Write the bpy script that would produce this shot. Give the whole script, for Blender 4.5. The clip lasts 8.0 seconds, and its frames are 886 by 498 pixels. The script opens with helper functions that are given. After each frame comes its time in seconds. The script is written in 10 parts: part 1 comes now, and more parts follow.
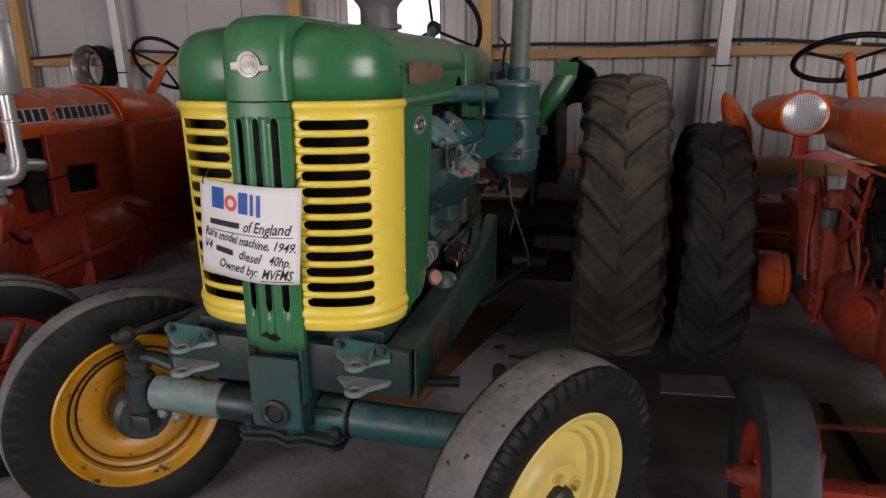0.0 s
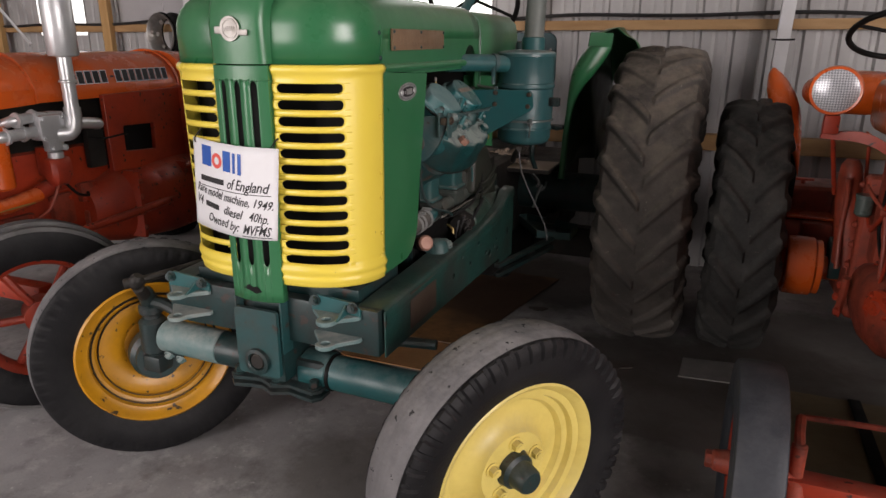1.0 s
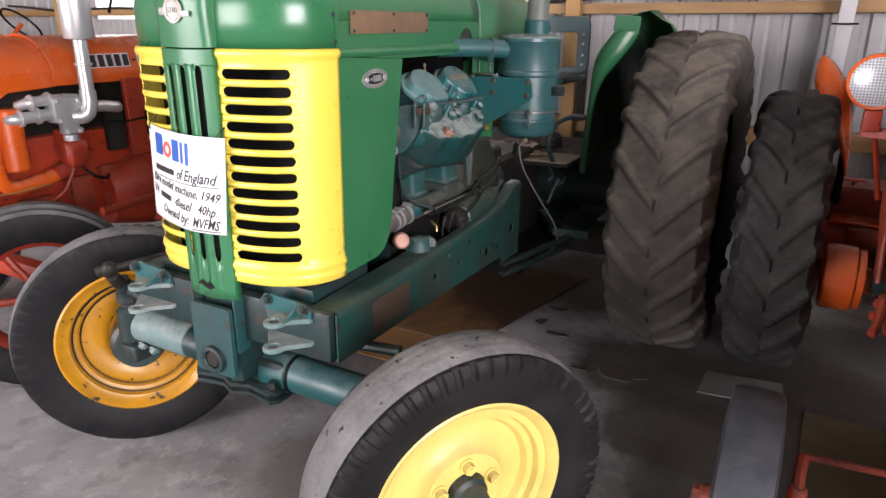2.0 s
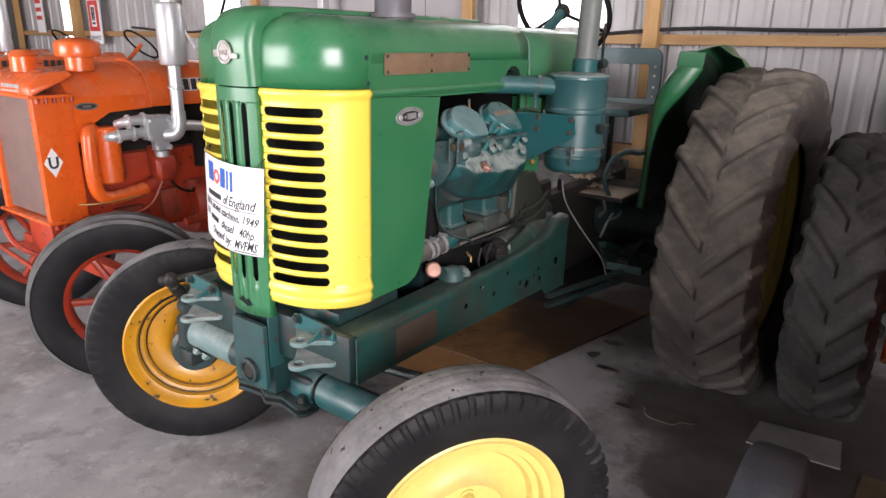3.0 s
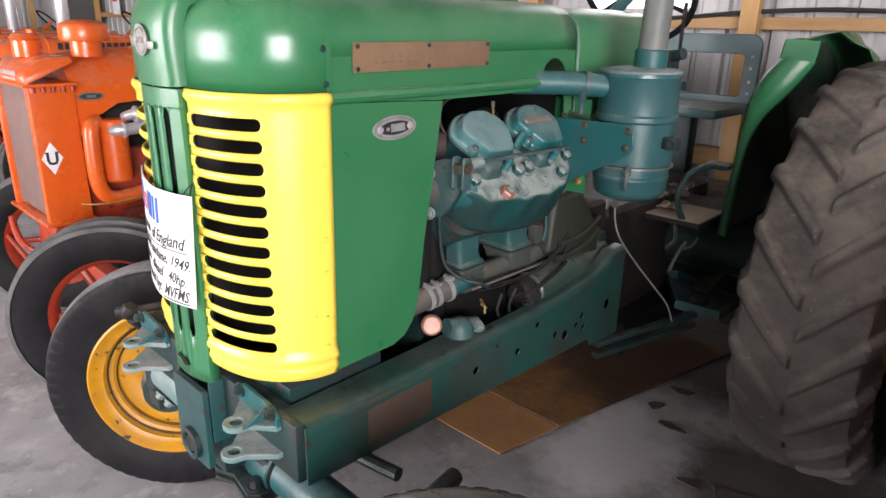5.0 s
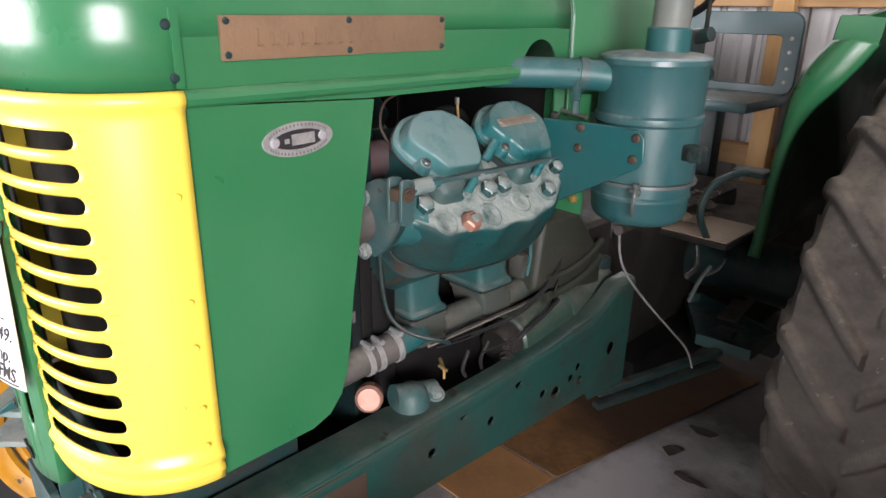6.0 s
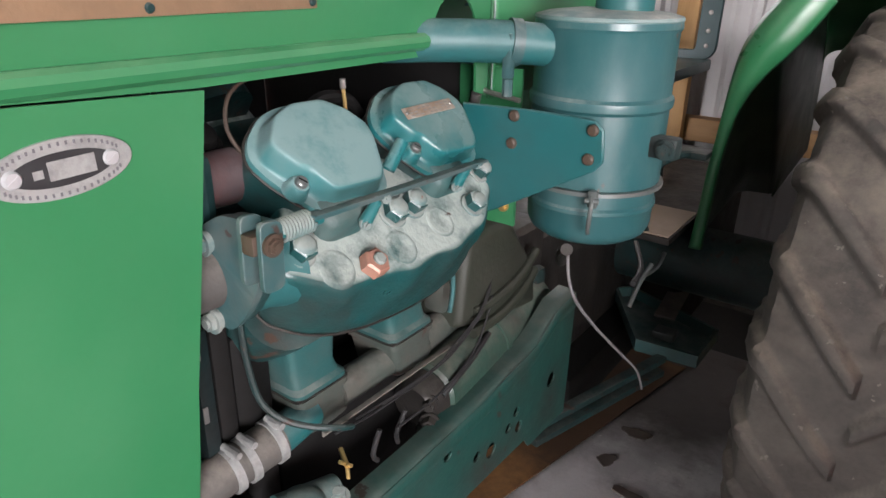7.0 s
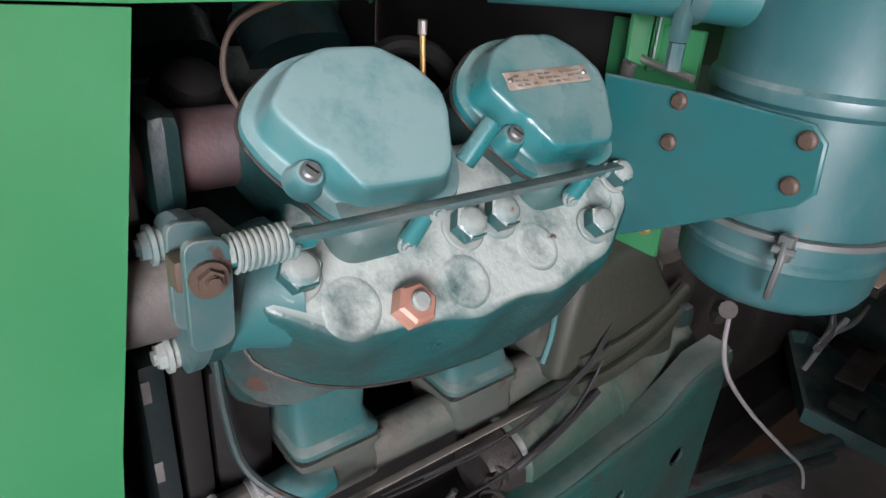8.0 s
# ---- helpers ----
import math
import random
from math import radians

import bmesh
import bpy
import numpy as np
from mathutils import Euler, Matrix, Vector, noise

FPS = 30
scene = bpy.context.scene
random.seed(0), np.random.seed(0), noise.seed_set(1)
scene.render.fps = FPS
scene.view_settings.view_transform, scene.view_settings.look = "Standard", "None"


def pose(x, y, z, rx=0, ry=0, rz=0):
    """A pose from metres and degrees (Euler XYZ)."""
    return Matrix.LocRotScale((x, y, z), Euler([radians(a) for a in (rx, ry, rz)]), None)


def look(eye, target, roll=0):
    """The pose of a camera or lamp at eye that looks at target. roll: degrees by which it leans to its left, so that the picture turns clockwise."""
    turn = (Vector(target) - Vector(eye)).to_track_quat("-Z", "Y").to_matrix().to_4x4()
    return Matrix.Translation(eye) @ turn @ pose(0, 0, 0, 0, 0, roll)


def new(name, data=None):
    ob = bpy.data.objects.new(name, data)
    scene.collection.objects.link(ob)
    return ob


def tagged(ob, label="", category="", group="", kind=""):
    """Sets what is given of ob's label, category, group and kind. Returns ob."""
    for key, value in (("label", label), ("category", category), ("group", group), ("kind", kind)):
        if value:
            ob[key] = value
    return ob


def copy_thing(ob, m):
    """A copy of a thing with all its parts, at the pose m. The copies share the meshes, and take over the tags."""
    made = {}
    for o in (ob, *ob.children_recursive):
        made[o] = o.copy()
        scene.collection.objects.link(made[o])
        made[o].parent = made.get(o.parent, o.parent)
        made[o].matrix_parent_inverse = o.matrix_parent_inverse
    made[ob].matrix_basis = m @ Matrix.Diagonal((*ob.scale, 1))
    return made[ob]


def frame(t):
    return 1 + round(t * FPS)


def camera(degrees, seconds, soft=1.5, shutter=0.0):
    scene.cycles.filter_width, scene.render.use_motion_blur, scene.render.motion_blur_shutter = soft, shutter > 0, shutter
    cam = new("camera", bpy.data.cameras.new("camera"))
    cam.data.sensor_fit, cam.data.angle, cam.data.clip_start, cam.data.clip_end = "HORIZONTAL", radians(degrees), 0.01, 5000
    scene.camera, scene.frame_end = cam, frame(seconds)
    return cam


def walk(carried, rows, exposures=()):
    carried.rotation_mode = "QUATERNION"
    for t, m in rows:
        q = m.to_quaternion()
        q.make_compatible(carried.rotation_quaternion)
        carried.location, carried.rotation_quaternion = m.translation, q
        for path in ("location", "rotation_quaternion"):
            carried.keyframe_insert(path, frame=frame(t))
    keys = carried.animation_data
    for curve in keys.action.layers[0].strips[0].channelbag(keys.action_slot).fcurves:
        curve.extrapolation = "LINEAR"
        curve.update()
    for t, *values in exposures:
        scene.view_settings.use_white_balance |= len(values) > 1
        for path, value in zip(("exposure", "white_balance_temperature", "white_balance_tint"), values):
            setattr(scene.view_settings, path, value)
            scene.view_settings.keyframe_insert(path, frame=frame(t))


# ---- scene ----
cam = camera(67.6, 8.0)
PATH = [
    (0, (0.846, -1.5, 1.477), (0.362, 0.368, 0.948), -0.7),
    (0.5, (1.04, -1.527, 1.488), (0.348, 0.255, 0.9), 0.8),
    (1, (1.138, -1.45, 1.463), (0.423, 0.318, 0.861), 0.1),
    (1.5, (1.212, -1.328, 1.46), (0.59, 0.473, 0.85), -1),
    (2, (1.332, -1.195, 1.458), (0.436, 0.474, 0.816), 0.2),
    (2.2, (1.375, -1.163, 1.453), (0.342, 0.422, 0.806), 0.6),
    (3.5, (1.577, -1.093, 1.557), (0.361, 0.391, 0.995), 1),
    (4, (1.606, -0.921, 1.552), (0.233, 0.428, 1.008), 1),
    (4.5, (1.502, -0.771, 1.538), (0.153, 0.561, 0.898), 0.9),
    (4.7, (1.429, -0.712, 1.537), (0.123, 0.656, 0.887), 1.3),
    (5.8, (1.196, -0.273, 1.503), (-0.151, 1.057, 0.857), -0.1),
    (6, (1.145, -0.203, 1.505), (-0.193, 1.114, 0.818), 0.8),
    (6.5, (0.988, -0.056, 1.5), (-0.222, 1.385, 0.822), 1.7),
    (7, (0.876, 0.076, 1.477), (-0.205, 1.569, 0.701), 1),
    (7.5, (0.791, 0.262, 1.432), (-0.536, 1.538, 0.648), 2.8),
    (8, (0.735, 0.35, 1.424), (-0.635, 1.503, 0.531), 4),
]
EXPOSURE = [(0.0, -1.15, 6900, 13), (0.5, -0.98, 6900, 13), (1.0, -0.75, 6900, 13), (1.5, 0.22, 6600, 14), (2.0, 0.21, 6500, 14), (3.5, 0.25, 6500, 12), (4.5, 0.35, 6500, 12), (6.0, 0.6, 6500, 12),
            (6.5, 0.8, 6500, 12), (7.0, 0.95, 6500, 11), (7.5, 1.03, 6400, 13), (8.0, 1.08, 6300, 13)]
walk(cam, [(t, look(eye, target, roll)) for t, eye, target, roll in PATH], EXPOSURE)

# ---- world and light
world = bpy.data.worlds.new("sky")
scene.world = world
world.use_nodes = True
wn = world.node_tree
sky = wn.nodes.new("ShaderNodeTexSky")
sky.sky_type, sky.sun_disc = "NISHITA", False
sky.sun_elevation, sky.sun_rotation = radians(48), radians(150)
wn.nodes["Background"].inputs["Strength"].default_value = 0.12
wn.links.new(sky.outputs["Color"], wn.nodes["Background"].inputs["Color"])

sun_data = bpy.data.lights.new("sun", "SUN")
sun_data.energy, sun_data.angle, sun_data.color = 2.5, radians(0.5), (1.0, 0.95, 0.88)
sun = new("sun", sun_data)
sun.matrix_world = look((3, -6, 9), (0, 0, 0))


def daylight(name, centre, target, width, height, watts, colour=(1.0, 0.945, 0.965)):
    """Daylight that comes in through an opening."""
    lamp = bpy.data.lights.new(name, "AREA")
    lamp.shape, lamp.size, lamp.size_y, lamp.energy, lamp.color = "RECTANGLE", width, height, watts, colour
    ob = new(name, lamp)
    ob.matrix_world = look(centre, target)
    return ob


daylight("daylight_door_west", (-3.6, -5.9, 1.85), (-3.2, 0, 1.1), 4.4, 2.9, 540)
daylight("daylight_door_east", (6.1, -3.9, 2.10), (0.0, -0.4, 1.1), 3.8, 2.5, 640)

# ---- materials


def node_mat(name):
    m = bpy.data.materials.new(name)
    m.use_nodes = True
    return m, m.node_tree.nodes, m.node_tree.links, m.node_tree.nodes["Principled BSDF"]


def surface(name, base, second, rough=0.5, metal=0.0, fine=60.0, coarse=5.0, amount=0.5, bump=0.15, spread=0.12,
            dust=None, dust_sheen_amount=0.0, coat=0.0, gap=0.004, stretch=None, dust_sheen_z=(0.1, 1.0), dust_sheen_cover=(0.38, 0.66), chips=None, chip_at=0.64, shine=0.5, wave=0.0):
    """A surface with variation at two scales: fine grain and coarse stains between base and second, and patchy dust on
    upward faces (on GREEN a painted sheen).
    """
    m, n, k, p = node_mat(name)
    co = n.new("ShaderNodeTexCoord")
    mp = n.new("ShaderNodeMapping")
    if stretch:
        mp.inputs["Scale"].default_value = stretch
    k.new(co.outputs["Object"], mp.inputs["Vector"])

    def noise_tex(scale, detail, rough_):
        t = n.new("ShaderNodeTexNoise")
        t.inputs["Scale"].default_value, t.inputs["Detail"].default_value, t.inputs["Roughness"].default_value = scale, detail, rough_
        k.new(mp.outputs["Vector"], t.inputs["Vector"])
        return t

    a, b = noise_tex(coarse, 5, 0.62), noise_tex(fine, 3, 0.6)
    ramp = n.new("ShaderNodeMapRange")
    ramp.inputs["From Min"].default_value, ramp.inputs["From Max"].default_value = 0.42, 0.72
    k.new(a.outputs["Fac"], ramp.inputs["Value"])
    add = n.new("ShaderNodeMath")
    add.operation = "MULTIPLY_ADD"
    add.inputs[1].default_value, add.use_clamp = amount * 0.5, True
    k.new(b.outputs["Fac"], add.inputs[0])
    sc = n.new("ShaderNodeMath")
    sc.operation = "MULTIPLY"
    sc.inputs[1].default_value = amount
    k.new(ramp.outputs["Result"], sc.inputs[0])
    k.new(sc.outputs["Value"], add.inputs[2])
    mix = n.new("ShaderNodeMix")
    mix.data_type = "RGBA"
    mix.inputs["A"].default_value, mix.inputs["B"].default_value = (*base, 1), (*second, 1)
    k.new(add.outputs["Value"], mix.inputs["Factor"])
    out = mix.outputs["Result"]
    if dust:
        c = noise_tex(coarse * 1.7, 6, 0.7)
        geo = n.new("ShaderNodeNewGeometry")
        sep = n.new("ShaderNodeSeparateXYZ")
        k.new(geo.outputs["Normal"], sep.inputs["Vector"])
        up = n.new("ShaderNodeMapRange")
        up.inputs["From Min"].default_value, up.inputs["From Max"].default_value = dust_sheen_z
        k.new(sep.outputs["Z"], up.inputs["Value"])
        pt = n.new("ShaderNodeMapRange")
        pt.inputs["From Min"].default_value, pt.inputs["From Max"].default_value = dust_sheen_cover
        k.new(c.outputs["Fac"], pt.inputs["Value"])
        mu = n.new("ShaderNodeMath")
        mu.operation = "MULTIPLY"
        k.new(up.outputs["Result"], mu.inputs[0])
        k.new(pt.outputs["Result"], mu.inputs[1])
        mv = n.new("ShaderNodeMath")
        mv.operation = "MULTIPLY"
        mv.inputs[1].default_value = dust_sheen_amount
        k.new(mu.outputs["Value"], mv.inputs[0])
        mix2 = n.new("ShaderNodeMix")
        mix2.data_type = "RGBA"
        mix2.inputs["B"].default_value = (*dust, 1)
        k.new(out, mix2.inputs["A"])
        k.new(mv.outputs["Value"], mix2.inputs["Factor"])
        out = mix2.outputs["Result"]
    if chips:
        # flaked spots of bare, rusty metal
        d = noise_tex(fine * 0.45, 4, 0.55)
        cr = n.new("ShaderNodeMapRange")
        cr.inputs["From Min"].default_value, cr.inputs["From Max"].default_value = chip_at, chip_at + 0.03
        k.new(d.outputs["Fac"], cr.inputs["Value"])
        mix3 = n.new("ShaderNodeMix")
        mix3.data_type = "RGBA"
        mix3.inputs["B"].default_value = (*chips, 1)
        k.new(out, mix3.inputs["A"])
        k.new(cr.outputs["Result"], mix3.inputs["Factor"])
        out = mix3.outputs["Result"]
    k.new(out, p.inputs["Base Color"])
    rr = n.new("ShaderNodeMapRange")
    rr.inputs["From Min"].default_value, rr.inputs["From Max"].default_value = 0.3, 0.7
    rr.inputs["To Min"].default_value, rr.inputs["To Max"].default_value = max(0.03, rough - spread), min(1.0, rough + spread)
    k.new(a.outputs["Fac"], rr.inputs["Value"])
    k.new(rr.outputs["Result"], p.inputs["Roughness"])
    p.inputs["Metallic"].default_value = metal
    p.inputs["Specular IOR Level"].default_value = shine
    p.inputs["Coat Weight"].default_value = coat
    p.inputs["Coat Roughness"].default_value = 0.30
    bp = n.new("ShaderNodeBump")
    bp.inputs["Strength"].default_value, bp.inputs["Distance"].default_value = bump, gap
    k.new(b.outputs["Fac"], bp.inputs["Height"])
    k.new(bp.outputs["Normal"], p.inputs["Normal"])
    if wave:
        # uneven hand-beaten sheet
        soft = noise_tex(5.5, 2, 0.4)
        bw = n.new("ShaderNodeBump")
        bw.inputs["Strength"].default_value, bw.inputs["Distance"].default_value = wave, 0.03
        k.new(soft.outputs["Fac"], bw.inputs["Height"])
        k.new(bw.outputs["Normal"], bp.inputs["Normal"])
    return m


def concrete(name):
    """Pale trowelled concrete with broad grey clouds, grain, and soft brown oil spills and painted shade with wandering
    edges.
    """
    m, n, k, p = node_mat(name)
    co = n.new("ShaderNodeTexCoord")

    def tex(scale, detail=5, rough=0.6):
        t = n.new("ShaderNodeTexNoise")
        t.inputs["Scale"].default_value, t.inputs["Detail"].default_value, t.inputs["Roughness"].default_value = scale, detail, rough
        k.new(co.outputs["Object"], t.inputs["Vector"])
        return t

    def span(src, a, b, lo=0.0, hi=1.0):
        r = n.new("ShaderNodeMapRange")
        for key, v in (("From Min", a), ("From Max", b), ("To Min", lo), ("To Max", hi)):
            r.inputs[key].default_value = v
        k.new(src, r.inputs["Value"])
        return r.outputs["Result"]

    def blend(col, other, fac):
        x = n.new("ShaderNodeMix")
        x.data_type = "RGBA"
        if isinstance(col, tuple):
            x.inputs["A"].default_value = (*col, 1)
        else:
            k.new(col, x.inputs["A"])
        x.inputs["B"].default_value = (*other, 1)
        k.new(fac, x.inputs["Factor"])
        return x.outputs["Result"]

    clouds, mid, grain = tex(1.3, 6, 0.62), tex(7, 5, 0.7), tex(90, 3, 0.6)
    blot, speck = tex(4.2, 6, 0.68), tex(42, 2, 0.5)
    col = blend((0.40, 0.39, 0.387), (0.24, 0.232, 0.228), span(clouds.outputs["Fac"], 0.38, 0.66))
    col = blend(col, (0.15, 0.143, 0.136), span(blot.outputs["Fac"], 0.52, 0.68, 0, 0.75))
    col = blend(col, (0.52, 0.505, 0.495), span(mid.outputs["Fac"], 0.52, 0.68, 0, 0.75))
    col = blend(col, (0.60, 0.58, 0.56), span(speck.outputs["Fac"], 0.70, 0.75, 0, 0.7))
    col = blend(col, (0.12, 0.11, 0.10), span(grain.outputs["Fac"], 0.60, 0.80, 0, 0.5))
    # spills and painted shade: middle and reach
    warp = n.new("ShaderNodeVectorMath")
    warp.operation = "MULTIPLY_ADD"
    wn_ = tex(3.2, 5, 0.65)
    k.new(wn_.outputs["Color"], warp.inputs[0])
    warp.inputs[1].default_value = (0.55, 0.55, 0)
    k.new(co.outputs["Object"], warp.inputs[2])
    for cx, cy, reach, tint, dark in SPILLS_AND_SHADE:
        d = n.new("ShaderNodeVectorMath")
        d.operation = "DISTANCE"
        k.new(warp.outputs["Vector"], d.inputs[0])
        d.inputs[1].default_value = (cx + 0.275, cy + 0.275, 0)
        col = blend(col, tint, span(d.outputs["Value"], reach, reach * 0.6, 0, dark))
    k.new(col, p.inputs["Base Color"])
    k.new(span(mid.outputs["Fac"], 0.3, 0.7, 0.55, 0.85), p.inputs["Roughness"])
    bp = n.new("ShaderNodeBump")
    bp.inputs["Strength"].default_value, bp.inputs["Distance"].default_value = 0.25, 0.004
    k.new(grain.outputs["Fac"], bp.inputs["Height"])
    k.new(bp.outputs["Normal"], p.inputs["Normal"])
    return m


# oil stains, plus shade painted under and between tractors; the first entry lightens
STAIN_AND_SHADE = (0.052, 0.043, 0.036)
SPILLS_AND_SHADE = [(0.26, 1.38, 0.36, (0.62, 0.605, 0.61), 0.9), (0.86, 1.60, 0.38, STAIN_AND_SHADE, 0.8), (1.20, 1.58, 0.42, STAIN_AND_SHADE, 0.62), (1.30, 0.75, 0.42, STAIN_AND_SHADE, 0.62), (1.45, 1.75, 0.45, STAIN_AND_SHADE, 0.75), (-0.22, 1.45, 0.42, STAIN_AND_SHADE, 0.62), (0.05, 0.30, 0.30, (0.13, 0.115, 0.10), 0.62),
          (1.95, 0.9, 0.75, STAIN_AND_SHADE, 0.85), (0.30, 2.48, 0.62, STAIN_AND_SHADE, 0.8), (-2.0, 1.3, 0.8, STAIN_AND_SHADE, 0.62), (1.72, 1.45, 0.55, STAIN_AND_SHADE, 0.85), (1.02, 1.16, 0.36, STAIN_AND_SHADE, 0.75), (1.75, 2.1, 0.55, STAIN_AND_SHADE, 0.85), (1.25, 1.15, 0.45, STAIN_AND_SHADE, 0.6)]
DUST = (0.36, 0.32, 0.27)
# GREEN: the tint passed as dust paints the hood's pale sheen
GREEN = surface("green_paint", (0.021, 0.148, 0.056), (0.042, 0.180, 0.078), 0.33, fine=90, coarse=3, amount=0.6, bump=0.03, spread=0.09, coat=0.36, dust=(0.17, 0.34, 0.18), dust_sheen_amount=0.6, dust_sheen_z=(0.05, 0.9), wave=0.22)
GREEN_DUSTY = surface("dusty_green_paint", (0.021, 0.135, 0.052), (0.050, 0.150, 0.068), 0.45, fine=80, coarse=6, amount=0.7, bump=0.08, dust=(0.24, 0.26, 0.15), dust_sheen_amount=0.8, dust_sheen_z=(0.1, 0.7), dust_sheen_cover=(0.28, 0.56))
# the green paint darkened for the shade under the mudguard crown
GREEN_SHADED = surface("shaded_green_paint", (0.010, 0.040, 0.022), (0.016, 0.030, 0.020), 0.5, fine=60, coarse=6, amount=0.8, bump=0.15, dust=DUST, dust_sheen_amount=0.4)
YELLOW = surface("yellow_paint", (0.84, 0.66, 0.085), (0.80, 0.60, 0.080), 0.34, fine=70, coarse=4, amount=0.4, bump=0.05, coat=0.2, chips=(0.55, 0.40, 0.06), chip_at=0.72, wave=0.12)
RIM_YELLOW = surface("pale_yellow_rim_paint", (0.74, 0.60, 0.17), (0.55, 0.42, 0.10), 0.42, fine=60, coarse=7, amount=0.7, bump=0.1, dust=DUST, dust_sheen_amount=0.5)
RIM_OCHRE = surface("ochre_rim_paint", (0.57, 0.262, 0.010), (0.33, 0.150, 0.012), 0.40, fine=60, coarse=8, amount=0.6, bump=0.10, chips=(0.05, 0.03, 0.015), chip_at=0.63)
TEAL = surface("teal_engine_paint", (0.010, 0.098, 0.102), (0.024, 0.080, 0.080), 0.44, fine=80, coarse=9, amount=0.6, bump=0.12, dust=(0.34, 0.37, 0.35), dust_sheen_amount=0.35, chips=(0.07, 0.05, 0.04), chip_at=0.74)
TEAL_DARK = surface("grimy_teal_paint", (0.007, 0.036, 0.036), (0.014, 0.018, 0.017), 0.45, fine=80, coarse=8, amount=0.8, bump=0.25, dust=(0.16, 0.16, 0.145), dust_sheen_amount=0.45, chips=(0.04, 0.025, 0.02), chip_at=0.62)
TEAL_PALE = surface("dusty_teal_paint", (0.075, 0.165, 0.165), (0.24, 0.27, 0.255), 0.6, fine=70, coarse=6, amount=0.8, bump=0.2, dust=(0.45, 0.44, 0.40), dust_sheen_amount=0.9)
TEAL_RAIL = surface("grimy_rail_paint", (0.009, 0.060, 0.050), (0.026, 0.030, 0.025), 0.42, fine=60, coarse=5, amount=0.75, bump=0.2, dust=(0.15, 0.148, 0.13), dust_sheen_amount=0.45, dust_sheen_z=(0.3, 0.9), dust_sheen_cover=(0.36, 0.66), chips=(0.03, 0.022, 0.018), chip_at=0.67)
RED_GRIME = surface("grimy_red_casting", (0.35, 0.054, 0.026), (0.16, 0.034, 0.020), 0.5, fine=70, coarse=16, amount=0.9, bump=0.3, dust=(0.22, 0.13, 0.10), dust_sheen_amount=0.35, chips=(0.10, 0.028, 0.020), chip_at=0.66)
DIRTY_BOARD = surface("oil_soaked_board", (0.125, 0.090, 0.046), (0.070, 0.052, 0.030), 0.7, fine=60, coarse=3, amount=0.8, bump=0.1)
GREASE = surface("oily_dark_metal", (0.013, 0.0125, 0.012), (0.034, 0.030, 0.026), 0.55, metal=0.2, fine=70, coarse=9, amount=0.8, bump=0.4, dust=DUST, dust_sheen_amount=0.18, shine=0.3)
# BLACK: black things, and engine bay parts blackened for the shade in there
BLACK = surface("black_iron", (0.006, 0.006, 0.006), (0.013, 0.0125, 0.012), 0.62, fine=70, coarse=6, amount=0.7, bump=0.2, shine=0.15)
STEEL = surface("worn_steel", (0.42, 0.41, 0.39), (0.22, 0.20, 0.18), 0.42, metal=0.85, fine=90, coarse=10, amount=0.8, bump=0.2)
SILVER = surface("silver_paint", (0.60, 0.61, 0.62), (0.45, 0.45, 0.46), 0.36, metal=0.55, fine=90, coarse=5, amount=0.5, bump=0.1)
STACK_GREY = surface("grey_stack_paint", (0.13, 0.125, 0.14), (0.09, 0.085, 0.09), 0.55, fine=80, coarse=6, amount=0.7, bump=0.15)
BRONZE = surface("tarnished_bronze", (0.27, 0.175, 0.105), (0.18, 0.115, 0.07), 0.45, metal=0.25, fine=90, coarse=8, amount=0.8, bump=0.25)
COPPER = surface("copper_cap", (0.36, 0.19, 0.14), (0.25, 0.12, 0.085), 0.5, metal=0.2, fine=90, coarse=20, amount=0.6, bump=0.15)
BARE_BROWN = surface("brown_bare_patch", (0.065, 0.042, 0.028), (0.045, 0.032, 0.024), 0.6, fine=90, coarse=10, amount=0.8, bump=0.15)
RUBBER = surface("black_rubber", (0.010, 0.010, 0.011), (0.021, 0.0205, 0.021), 0.52, fine=120, coarse=7, amount=0.7, bump=0.25, dust=(0.15, 0.145, 0.145), dust_sheen_amount=0.4, chips=(0.035, 0.034, 0.033), chip_at=0.72, shine=0.1)
RUBBER_WORN = surface("dusty_grey_rubber", (0.125, 0.121, 0.125), (0.205, 0.199, 0.200), 0.72, fine=100, coarse=7, amount=0.8, bump=0.3, dust=(0.34, 0.325, 0.32), dust_sheen_amount=0.7, chips=(0.03, 0.03, 0.03), chip_at=0.66, shine=0.25)
RUBBER_GREY = surface("dusty_black_rubber", (0.034, 0.0345, 0.0335), (0.086, 0.084, 0.079), 0.75, fine=110, coarse=6, amount=0.8, bump=0.4, dust=(0.15, 0.14, 0.125), dust_sheen_amount=0.7, chips=(0.10, 0.095, 0.085), chip_at=0.67, shine=0.2)
RUBBER_SMOOTH = surface("smooth_blue_black_rubber", (0.027, 0.030, 0.036), (0.047, 0.051, 0.058), 0.52, fine=90, coarse=6, amount=0.8, bump=0.25, dust=(0.10, 0.10, 0.105), dust_sheen_amount=0.5, shine=0.3)
RUBBER_BROWN = surface("dusty_brown_rubber", (0.062, 0.057, 0.053), (0.136, 0.123, 0.109), 0.75, fine=110, coarse=5, amount=0.8, bump=0.4, dust=(0.30, 0.25, 0.20), dust_sheen_amount=0.9, chips=(0.19, 0.17, 0.15), chip_at=0.68, shine=0.2)
